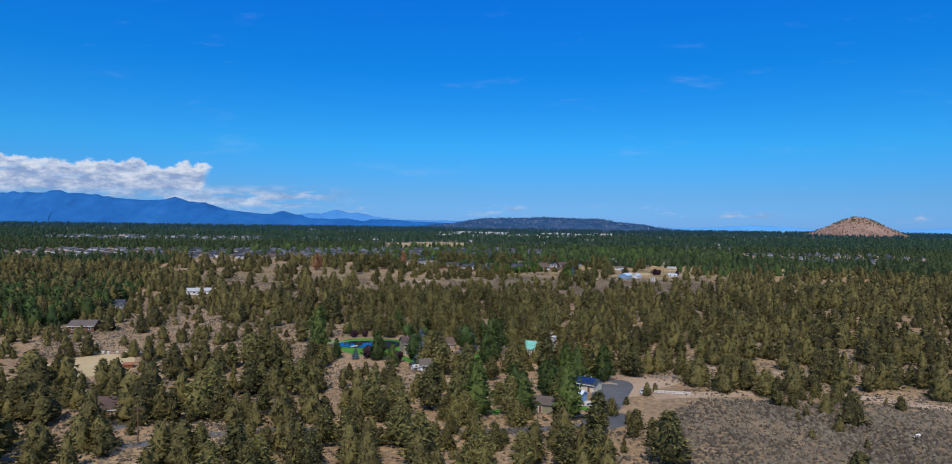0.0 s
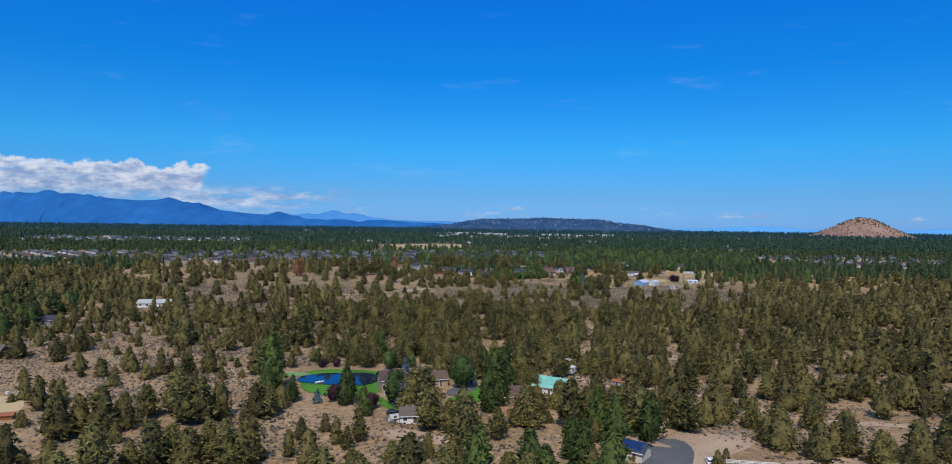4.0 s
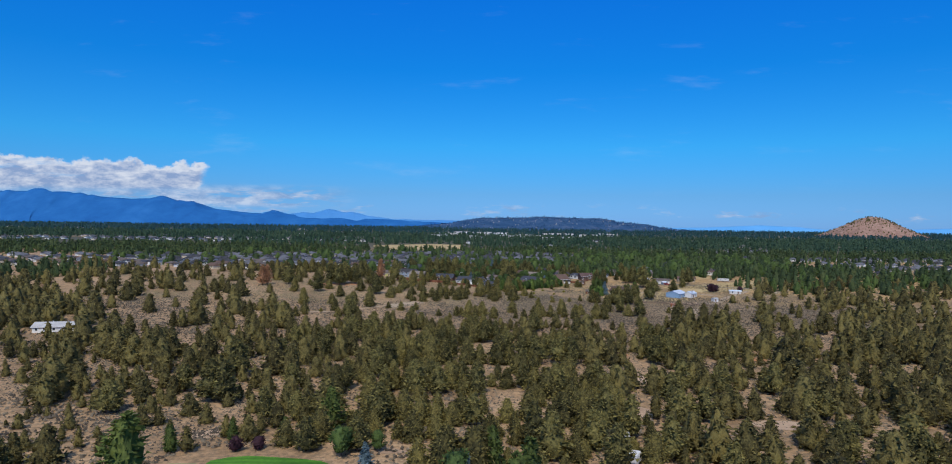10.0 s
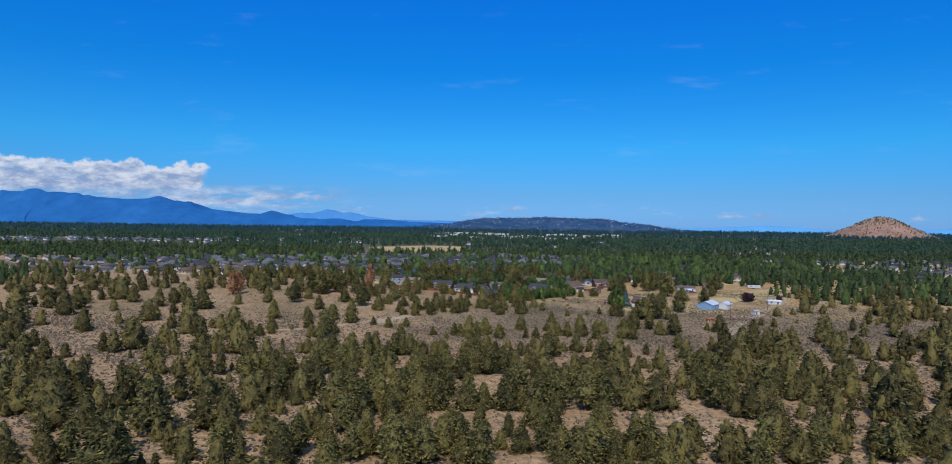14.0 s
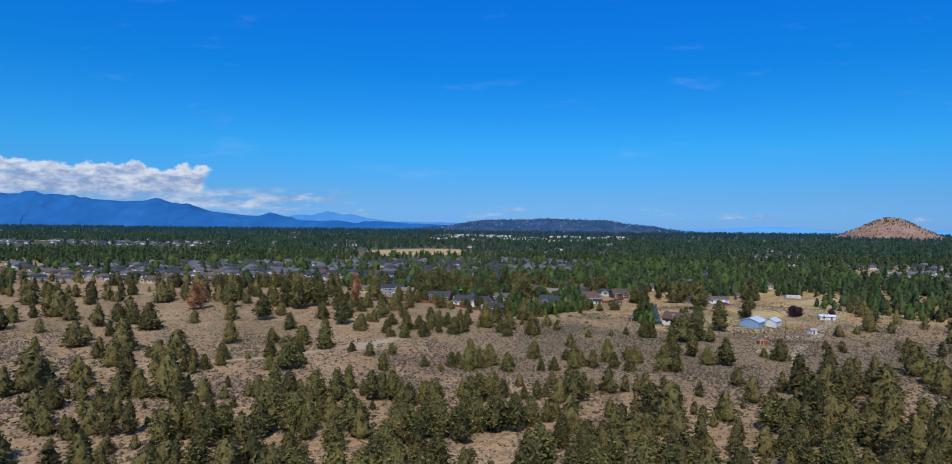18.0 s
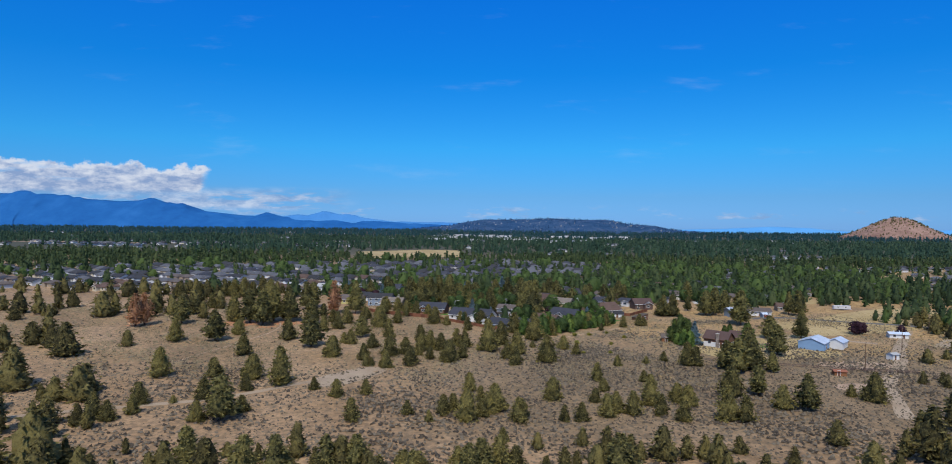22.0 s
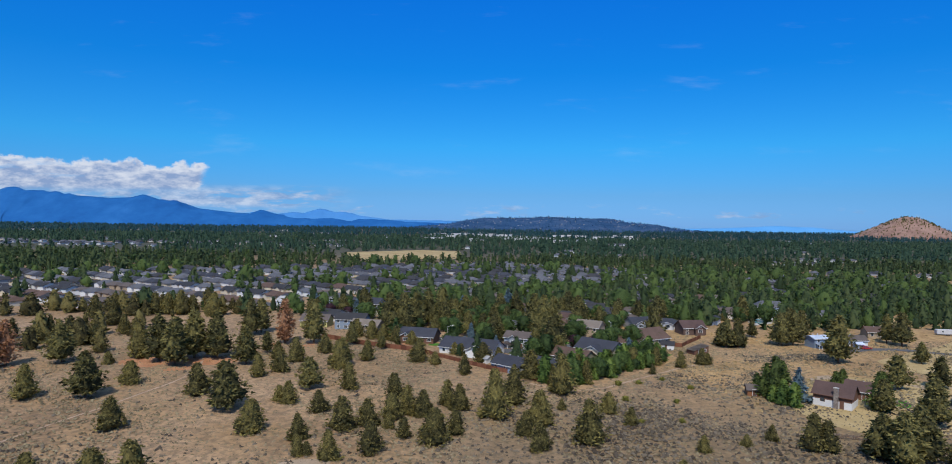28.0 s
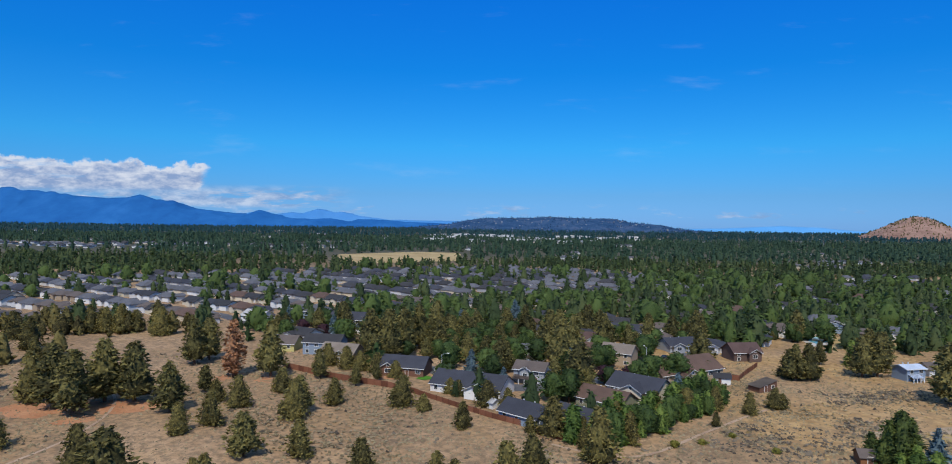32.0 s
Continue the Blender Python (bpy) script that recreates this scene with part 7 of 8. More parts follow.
# ---- fences, lamp, poles ----
def fence(line, height, mat, label, panel=2.4, rails=False):
    """A fence of posts and board panels along a line."""
    (x0, y0) = line[0]
    f = thing("fence", x0, y0, 0, label, "fence")
    f.matrix_basis = Matrix()
    for (xa, ya), (xb, yb) in zip(line, line[1:]):
        n = max(1, round(math.hypot(xb - xa, yb - ya) / panel))
        yaw = math.degrees(math.atan2(yb - ya, xb - xa))
        for k in range(n):
            u = (k + 0.5) / n
            px, py = xa + (xb - xa) * u, ya + (yb - ya) * u
            w = math.hypot(xb - xa, yb - ya) / n
            for nm in ("post", "panel"):
                bm = bmesh.new()
                if nm == "post":
                    box(bm, -w / 2 - 0.06, -w / 2 + 0.06, -0.06, 0.06, -0.4, height + 0.1)
                elif rails:
                    for z in (0.45, 0.85, 1.2):
                        box(bm, -w / 2, w / 2, -0.03, 0.03, z * height / 1.3 - 0.06, z * height / 1.3 + 0.06)
                else:
                    box(bm, -w / 2 + 0.06, w / 2 - 0.06, -0.02, 0.02, -0.1, height)
                    box(bm, -w / 2 + 0.06, w / 2 - 0.06, -0.045, -0.02, height * 0.25, height * 0.25 + 0.1)
                    box(bm, -w / 2 + 0.06, w / 2 - 0.06, -0.045, -0.02, height * 0.8, height * 0.8 + 0.1)
                ob = part(nm, bm, mat, f)
                ob.matrix_basis = pose(px, py, gz(px, py), 0, 0, yaw)
    return f


fence([(-18, 671), (-5.4, 658.5), (2.5, 651), (11.4, 644.5), (17.2, 637.8), (22.5, 634.5), (29, 630)], 1.6, M["fence"], "red-brown cedar board fence behind estate gardens")
fence([(78, 697), (84.6, 695), (90, 703), (99.8, 716)], 1.7, M["fence"], "red-brown board fence beside a dry field")
fence([(-66, 702), (-46, 688), (-28, 679), (-18, 671)], 1.8, M["fence"], "cedar board fence behind garden trees")
fence([(88, 588), (110, 582), (130, 577), (160, 572)], 1.2, M["wall_weathered"], "weathered rail fence across sagebrush", panel=4, rails=True)
fence([(62, 219), (74, 217)], 1.1, M["white"], "white rail fence beside a yard", panel=3, rails=True)


def street_lamp(x, y, yaw):
    s = thing("street_lamp", x, y, yaw, "grey metal street lamp with a curved arm", "street lamp")
    bm = bmesh.new()
    bmesh.ops.create_cone(bm, segments=10, radius1=0.11, radius2=0.06, depth=7.6, cap_ends=True, matrix=pose(0, 0, 3.7))
    part("pole", bm, M["metal"], s)
    bm = bmesh.new()
    bmesh.ops.create_cone(bm, segments=8, radius1=0.05, radius2=0.04, depth=2.0, cap_ends=True, matrix=pose(0.95, 0, 7.6, 0, 80))
    part("arm", bm, M["metal"], s)
    bm = bmesh.new()
    box(bm, 1.7, 2.4, -0.16, 0.16, 7.68, 7.86)
    part("lamp_head", bm, M["white"], s)


street_lamp(-12.5, 692, 10)
street_lamp(58, 709, 100)


def pole(x, y, yaw, h=10.0):
    s = thing("utility_pole", x, y, yaw, "weathered wooden utility pole with a crossarm", "utility pole", "utility poles")
    bm = bmesh.new()
    bmesh.ops.create_cone(bm, segments=9, radius1=0.17, radius2=0.11, depth=h, cap_ends=True, matrix=pose(0, 0, h / 2 - 0.1))
    part("pole", bm, M["bark"], s)
    bm = bmesh.new()
    box(bm, -1.1, 1.1, -0.06, 0.06, h - 0.8, h - 0.62)
    part("crossarm", bm, M["bark"], s)


for px, py, pyaw in ((-85.6, 162.4, 20), (143, 577, 40), (180, 612, 40), (222, 655, 40), (83, 722, 10)):
    pole(px, py, pyaw)


# ---- the estates ----
NEAR_HOUSES = [(o.location.x, o.location.y) for o in scene.objects if o.parent is None and o.name.split(".")[0] in ("house", "shed")]
er = random.Random(17)
PATTERN = [
    ("slate", "pale", "bungalow with a slate-blue roof and pale walls"), ("grey", "white", "bungalow with a grey roof and white walls"), ("charcoal", "cream", "bungalow with a charcoal roof and cream walls"),
    ("taupe", "tan", "bungalow with a taupe roof and tan walls"), ("slate", "white", "bungalow with a slate roof and white walls"), ("brown", "cream", "bungalow with a brown roof and cream walls"),
    ("taupe", "pale", "bungalow with a taupe roof and pale walls"), ("charcoal", "white", "house with a charcoal roof and white walls"),
]
MODELS = []


LATER = []


def estate(name, poly, step, rows, angle, thin, limit=9999):
    """Rows of bungalows, back to back between their streets."""
    c, s = math.cos(radians(angle)), math.sin(radians(angle))
    cx, cy = sum(p[0] for p in poly) / len(poly), sum(p[1] for p in poly) / len(poly)
    n = 0
    for j in range(-30, 31):
        for i in range(-40, 41):
            u = i * step + er.uniform(-1.5, 1.5) + (j % 3) * 5
            v = j * rows / 2 + (3.5 if j % 2 else -3.5) + er.uniform(-1.5, 1.5) + 10 * math.sin(u / 70)
            x, y = cx + u * c - v * s, cy + u * s + v * c
            ok = bool(in_poly(np.array([x]), np.array([y]), poly)[0]) and er.random() > thin
            if not ok or any(math.hypot(x - a, y - b) < 12.0 for a, b in NEAR_HOUSES):
                continue
            NEAR_HOUSES.append((x, y))
            if y > limit:
                LATER.append((x, y, angle + (180 if j % 2 else 0) + er.uniform(-6, 6), er.randrange(4)))
                continue
            k = er.randrange(len(PATTERN))
            yaw = angle + (180 if j % 2 else 0) + er.uniform(-6, 6) + 12 * math.cos(u / 70)
            if k >= len(MODELS) or MODELS[k] is None:
                while len(MODELS) <= k:
                    MODELS.append(None)
                rf, wa, lab = PATTERN[k]
                MODELS[k] = house(x, y, yaw, 10.6 + k % 3, 8.6 + k % 2, 3.0 + 0.3 * (k % 2), 1.7 + 0.3 * (k % 3), rf, wa, lab + " in the estate", wing=((-1) ** k * 2.4, 5.0, 2.4), hip=0.0 if k in (2, 7) else 3.0,
                                  rear=((-1) ** k * -2.2, 4.4, 1.6), simple=True, group="bungalows of the estate")
            else:
                copy_thing(MODELS[k], pose(x, y, gz(x, y), 0, 0, yaw))
            n += 1
    return n


LEFT_ESTATE = [(-620, 745), (-330, 790), (-240, 775), (-125, 790), (-95, 830), (-40, 860), (110, 930), (170, 1130), (20, 1190), (-180, 1080), (-380, 985), (-620, 930)]
MID_ESTATE = [(-100, 765), (-40, 735), (35, 720), (70, 735), (130, 755), (330, 830), (420, 1010), (170, 1110), (110, 930), (-40, 860)]
estate("bungalows", LEFT_ESTATE, 14.0, 30, -38, 0.06, limit=880)
estate("houses", MID_ESTATE, 21, 44, -40, 0.25, limit=950)
estate("far", FAR_ESTATE, 24, 40, -20, 0.8, limit=0)
estate("right", RIGHT_ESTATE, 32, 56, 20, 0.4, limit=0)
estate("hillfoot", [(-700, 1650), (-250, 1600), (-200, 1700), (-700, 1800)], 26, 50, -10, 0.35, limit=0)


def far_houses():
    """The houses too far off to be told apart, joined by the colour of their walls and roofs."""
    for k, (rf, wa) in enumerate((("slate", "pale"), ("grey", "cream"), ("charcoal", "grey"), ("grey", "white"))):
        W, R = bmesh.new(), bmesh.new()
        for x, y, yaw, q in LATER:
            if q != k:
                continue
            m = pose(x, y, gz(x, y), 0, 0, yaw)
            for bm, maker in ((W, walls), (R, gable_roof)):
                one = bmesh.new()
                maker(one, -5.6, 5.6, -4.6, 4.6, 3.0, 2.2, **({"hip": 3.0} if maker is gable_roof else {"hip": True}))
                maker(one, 0.4, 5.0, -6.6, 0, 3.0, 1.2, along="y")
                for v in one.verts:
                    v.co = m @ v.co
                tmp = bpy.data.meshes.new("t")
                one.to_mesh(tmp)
                one.free()
                bm.from_mesh(tmp)
                bpy.data.meshes.remove(tmp)
        root = tagged(new("far_houses"), "distant " + wa + " bungalows with " + rf + " roofs", "houses", kind="stuff")
        tagged(part("walls", W, M["wall_" + wa], root), kind="stuff")
        tagged(part("roofs", R, M["roof_" + rf], root), kind="stuff")


for a, b, hr_ in HAMLETS:
    for k in range(2 + int(hr_ / 9)):
        LATER.append((a + er.uniform(-hr_ + 7, hr_ - 7), b + er.uniform(-4, 8), er.uniform(-40, 40), er.choice((0, 1, 3, 3))))
far_houses()


# ---- town under the hill ----
def hall(x, y, yaw, L, W, h, label):
    b = thing("warehouse", x, y, yaw, label, "warehouse", "white halls of the town")
    bm = bmesh.new()
    box(bm, -L / 2, L / 2, -W / 2, W / 2, -1, h)
    part("wall", bm, M["white"], b)
    bm = bmesh.new()
    box(bm, -L / 2 - 0.4, L / 2 + 0.4, -W / 2 - 0.4, W / 2 + 0.4, h, h + 0.8)
    part("roof", bm, M["roof_pale"], b)
    for k in range(3):
        bm = bmesh.new()
        box(bm, -L * 0.35 + k * L * 0.28, -L * 0.35 + k * L * 0.28 + L * 0.14, -W / 2 - 0.1, -W / 2, 1.0, h * 0.55)
        part("window_band", bm, M["glass"], b)


tr = random.Random(5)
for k in range(46):
    u = tr.random()
    y = 2050 + 850 * tr.random()
    px = -140 + 700 * u if k < 48 else 620 + 500 * tr.random()
    hall(px * y / 2700, y, tr.uniform(-30, 30), tr.uniform(14, 52), tr.uniform(12, 26), tr.uniform(5, 10), "flat-roofed white hall of the town")


# ---- trees of the open field, gardens and hedges ----
FIELD_JUNIPERS_A = [(-170.8, 678.6, 8.0), (-126.9, 608.5, 10.0), (-126.1, 648.0, 4.7), (-106.1, 624.8, 7.4), (-120.9, 658.5, 13.9), (-149.7, 701.5, 9.0), (-90.2, 585.9, 8.3), (-81.6, 614.9, 9.7), (-56.0, 585.1, 8.5), (-71.1, 635.9, 7.8), (-66.3, 642.5, 8.5), (-72.5, 661.5, 6.6), (-64.8, 657.3, 9.1), (-59.1, 676.2, 6.3), (-40.2, 661.2, 7.6), (-39.6, 623.9, 8.3), (-53.3, 607.9, 6.8), (-56.6, 610.5, 4.8), (-43.4, 601.6, 6.2), (-43.3, 580.5, 6.7), (-40.8, 571.4, 4.8), (-38.8, 571.5, 3.4), (-34.6, 588.8, 8.5), (-28.7, 591.8, 7.0), (-33.5, 569.1, 7.0), (-25.1, 573.9, 7.5), (-24.7, 615.4, 7.6), (-23.2, 596.7, 7.2), (-23.1, 589.8, 3.8), (-19.7, 600.9, 8.1)]
FIELD_JUNIPERS_B = [(-15.2, 599.6, 7.3), (-18.6, 583.7, 5.1), (-11.1, 580.1, 8.8), (-13.6, 584.0, 3.6), (-9.3, 608.9, 7.6), (-5.7, 605.3, 7.5), (-6.3, 586.4, 6.4), (-21.6, 660.8, 8.8), (-15.4, 656.6, 4.8), (-4.9, 643.7, 6.9), (3.8, 599.2, 13.4), (9.4, 611.7, 10.4), (10.8, 586.4, 6.2), (15.3, 594.1, 9.4), (13.5, 576.8, 7.3), (24.7, 622.8, 12.5), (22.5, 606.9, 3.3), (25.6, 581.9, 10.9), (35.2, 605.0, 5.9), (39.0, 595.4, 5.0), (59.4, 648.4, 3.7), (81.7, 664.3, 6.2), (51.4, 577.5, 4.2), (63.1, 581.8, 3.1), (70.8, 585.3, 4.3), (78.0, 579.8, 9.2), (81.2, 580.0, 7.4), (91.5, 578.6, 6.7), (103.1, 699.3, 10.3), (109.8, 699.9, 12.3)]
FIELD_JUNIPERS_C = [(84.0, 664.4, 4.5), (-106.0, 553.1, 10.4), (-88.5, 554.1, 6.9), (-75.0, 552.1, 8.7), (-63.7, 545.7, 13.0), (-72.6, 539.3, 5.6), (-81.5, 529.8, 6.9), (-97.8, 524.0, 6.8), (-88.6, 525.2, 2.6), (-95.2, 515.5, 5.5), (-104.1, 512.6, 7.0), (-98.6, 509.5, 5.9), (-75.5, 510.5, 5.8), (-66.4, 518.6, 5.0), (-51.8, 540.4, 4.5), (-34.9, 512.9, 6.5), (-34.9, 536.6, 5.0), (-43.4, 533.9, 5.7), (-20.4, 518.8, 4.1), (-14.0, 513.1, 3.3), (-10.3, 519.3, 5.9), (-7.6, 523.2, 5.0), (-3.8, 514.2, 9.2), (0.3, 517.9, 5.2), (0.2, 531.7, 4.9), (4.2, 521.8, 8.6), (-3.1, 542.0, 6.1), (22.0, 534.1, 7.3), (10.5, 514.2, 6.9), (22.9, 514.7, 4.7)]
FIELD_JUNIPERS_D = [(27.7, 514.9, 5.5), (35.5, 518.8, 6.9), (34.6, 532.1, 4.6), (39.5, 544.3, 4.4), (39.8, 557.1, 6.4), (50.5, 529.9, 9.6), (55.4, 555.7, 4.2), (59.5, 533.7, 6.1), (61.9, 530.0, 6.5), (51.2, 521.3, 6.3), (43.2, 520.9, 7.1), (38.7, 522.6, 6.4), (55.9, 516.1, 5.8), (79.5, 541.6, 10.1), (68.7, 517.4, 10.1), (73.4, 516.9, 7.5), (89.3, 528.9, 7.4), (117.0, 541.6, 4.2), (121.3, 536.4, 9.5), (-164.9, 758.7, 11.9), (-158.8, 759.3, 11.6), (-152.7, 760.0, 13.0), (-148.1, 763.5, 10.0), (-134.0, 756.1, 12.5), (-180.8, 776.1, 10.4), (-184.8, 739.9, 12.0), (-166.2, 723.4, 12.4), (-57.8, 672.3, 6.5), (-47.7, 649.0, 10.3), (72.3, 658.4, 6.3)]
FIELD_JUNIPERS_E = [(131.0, 771.4, 4.1)]
FIELD_PINES_A = [(-143.0, 649.3, 13.9), (-111.0, 610.1, 13.7), (-148.8, 679.5, 8.3), (-111.6, 653.6, 17.0), (-103.5, 648.0, 17.0), (-101.7, 659.1, 17.8), (-93.9, 659.7, 17.0), (-68.3, 601.7, 13.9), (-80.6, 651.5, 13.6), (-79.6, 671.1, 8.0), (-47.6, 654.1, 10.0), (-50.9, 688.6, 9.6), (-51.3, 623.1, 10.1), (-38.0, 680.3, 7.2), (-32.3, 686.7, 6.1), (99.9, 575.4, 16.2), (113.5, 609.5, 9.9), (134.6, 635.3, 11.2), (167.5, 671.0, 8.8), (136.0, 671.5, 18.9), (138.4, 713.5, 15.4), (145.7, 717.2, 13.7), (184.0, 706.9, 15.3), (181.7, 713.5, 13.5), (149.4, 636.3, 10.9), (121.0, 599.7, 14.3), (93.5, 575.1, 9.3), (-69.3, 511.4, 12.7), (87.9, 542.0, 10.2), (95.8, 527.2, 11.2)]
FIELD_PINES_B = [(93.0, 570.0, 19.8), (90.8, 574.5, 11.1), (99.8, 573.1, 11.2), (79.9, 583.0, 6.9), (105.8, 570.8, 7.7), (80.6, 547.5, 6.8), (-97.1, 703.9, 16.1), (-95.2, 711.6, 15.4), (-66.2, 687.9, 21.0), (-126.0, 667.8, 9.5), (103.2, 695.4, 12.6), (108.3, 695.8, 11.6), (129.2, 702.2, 14.8), (134.6, 702.6, 15.8), (145.1, 734.3, 7.1), (125.5, 722.1, 9.0), (-39.7, 718.4, 23.9), (-33.1, 719.0, 24.8), (-28.3, 724.7, 23.8), (-23.6, 736.6, 20.3), (-17.7, 756.5, 17.5), (26.0, 724.1, 20.4), (27.6, 703.0, 22.1), (33.5, 714.5, 20.0), (19.8, 760.3, 15.6), (29.1, 674.8, 16.1), (-4.4, 711.4, 11.8), (2.1, 711.9, 10.7), (9.0, 722.6, 9.5), (-8.9, 721.0, 8.9)]
YARD_TREES_A = [(88.1, 615.9, 6.2), (90.6, 613.6, 7.4), (89.2, 617.8, 7.0), (86.6, 618.5, 5.2), (137.0, 720.8, 9.7)]
YARD_FIRS = [(88.6, 621.5, 13.2), (90.8, 622.6, 11.5), (86.6, 622.8, 10.8), (85.8, 627.4, 6.5), (111.4, 629.7, 7.0), (114.0, 630.6, 7.5), (96.5, 634.0, 9.0), (113.9, 611.2, 11.5)]
DEAD_A = [(-78.0, 688.5, 18.6), (-159.7, 639.0, 16.1), (-157.5, 643.2, 16.0)]
for x, y, h in FIELD_JUNIPERS_A + FIELD_JUNIPERS_B + FIELD_JUNIPERS_C + FIELD_JUNIPERS_D + FIELD_JUNIPERS_E:
    plant("juniper", x, y, h, "small bushy juniper in the open sagebrush" if h < 5 else "olive-green juniper standing in the open sagebrush" if h < 9 else "tall full juniper in the open sagebrush", w=1.15 if h < 9 else 1.0)
for x, y, h in FIELD_PINES_A + FIELD_PINES_B:
    h = min(h, 18.5 if y > 600 else 13.0)
    plant("pine", x, y, h, "tall ponderosa pine with a visible trunk" if h > 13 else "young pine at the edge of the field", w=1.0 if y > 680 else 1.25 if h < 14 else 1.2)
for x, y, h in ((-9, 673, 5.0), (-6.5, 671, 5.0), (1.5, 661.5, 7.5), (7, 658, 6.5), (11.5, 641, 4.5), (17, 639, 10.0), (-27, 690, 6), (-34, 697, 7), (-40, 699, 7), (-45, 702, 8), (-52, 706, 8)):
    plant("juniper", x, y, h, "round green juniper by the garden fence", w=1.15)
for x, y, h in ((100.8, 210.5, 3.5), (109.5, 213.5, 4.2), (115.9, 216.5, 4.9), (111.1, 201.2, 5.6), (122.0, 214.0, 6.3), (118.7, 199.2, 4.0), (102.1, 204.1, 4.7), (80.4, 246.9, 9.4), (84.4, 239.8, 10.1), (97.8, 247.7, 7.8), (102.6, 238.6, 8.5), (99.9, 218.6, 9.2)):
    plant("juniper", x, y, h, "small bushy juniper beside a dirt road" if h < 7 else "olive-green juniper beside a dirt road", w=1.15)
for x, y, h in YARD_TREES_A:
    plant("hedge", x, y, h, "bright green bushy garden tree beside a chalet", w=1.5)
for x, y, h in YARD_FIRS:
    plant("fir", x, y, h, "dark green conifer in the yard of a chalet", w=1.1)
for x, y, h in DEAD_A:
    plant("dead", x, y, h, "dead pine with rust-red needles", w=1.1)
for x, y, h in ((94.0, 618.6, 10.5), (-49.8, 267.3, 4.8), (-20.8, 263.9, 12.4), (-2, 289.5, 10), (-25.7, 304.5, 7), (30, 700, 9), (7, 684, 6), (-3, 700, 8), (56, 668, 9), (-8, 784, 10), (18, 800, 13), (-62, 760, 10), (-90, 790, 9)):
    plant("spruce", x, y, h, "blue-grey spruce in a garden", w=1.35)
for x, y, h in ((-59.7, 315.7, 4.0), (-54.4, 317, 3.6), (-44.7, 269, 5.8), (-31.4, 261.3, 5.1), (47, 688, 6), (39, 688, 6), (-66, 758, 6), (-78, 770, 6), (205, 650, 5), (182, 648, 7), (186, 650, 6)):
    plant("plum", x, y, h, "dark purple-leaved plum tree")
hr = random.Random(3)
HEDGE = [(25.5, 629), (38, 638.5), (50.3, 650), (61.4, 659), (71, 671)]
for (xa, ya), (xb, yb) in zip(HEDGE, HEDGE[1:]):
    n = int(math.hypot(xb - xa, yb - ya) / 2.3)
    for k in range(n):
        u = k / n
        for row in (0, 1, 2):
            px, py = xa + (xb - xa) * u - row * 1.9 + hr.uniform(-0.9, 0.9), ya + (yb - ya) * u + row * 2.9 + hr.uniform(-0.9, 0.9)
            pick = hr.random()
            if pick < 0.5:
                plant("hedge", px, py, hr.uniform(4.0, 8.2) + row * 0.8, "dense green hedge conifer at the estate edge", w=hr.uniform(1.1, 1.6))
            elif pick < 0.78:
                plant("broadleaf", px, py, hr.uniform(4, 8.5), "leafy green tree in the hedge", w=hr.uniform(0.7, 1.0))
            elif pick < 0.9:
                plant("juniper", px, py, hr.uniform(4.5, 8), "full green juniper in the hedge")
for x, y, h in ((36.8, 615.4, 1.8), (42.5, 616.6, 1.6), (57.0, 615, 1.4), (44, 633, 1.7), (51, 635, 1.5), (53, 598, 1.3), (30, 596, 1.4), (42, 597, 1.2), (60, 640, 1.3), (66, 630, 1.5)):
    plant("shrub", x, y, h, "yellow-green rabbitbrush in dry grass")

# dark firs and leafy trees round the villa, the barns and the cabins
FIRS_A = [(-83, 307.1, 8.4), (-68.7, 281.6, 20.7), (-67.9, 274.9, 10.3), (-75.6, 314.9, 7.1), (-58.1, 268.5, 8.8), (-40.1, 265.7, 13), (-32.8, 254.2, 9.3), (-63.3, 323.6, 6.3), (-50, 324.2, 6.4), (-39.9, 333.4, 12.1), (-26.2, 269.6, 8.6), (4.6, 259.7, 13.4), (7.3, 268.3, 18.5), (10.6, 283.4, 16.1), (14, 290.8, 7.2), (3.8, 303.6, 11.6), (0.9, 190.7, 18.2), (12.6, 202.5, 13.8), (14.6, 191.2, 14.3), (24.3, 220.8, 10.9), (25.6, 212.2, 13.1), (28.4, 191.6, 17.2), (28.2, 198.8, 9.1), (34.6, 240.9, 13.4), (37, 228.6, 14.3), (36.3, 234.6, 7.6), (47.6, 235.1, 13.9)]
FIRS_B = []
LEAFY = [(-33, 313, 7.1), (-24.7, 266.2, 10.6), (-24.6, 317.2, 5.1), (-4.4, 287, 10.7)]
for x, y, h in FIRS_A + FIRS_B:
    plant("fir", x, y, h, "tall dark green fir beside a woodland house" if h > 9 else "dark green fir in a woodland garden", w=1.02)
for x, y, h in LEAFY:
    plant("broadleaf", x, y, h * 1.1, "leafy bright green tree in the villa garden", w=0.8)


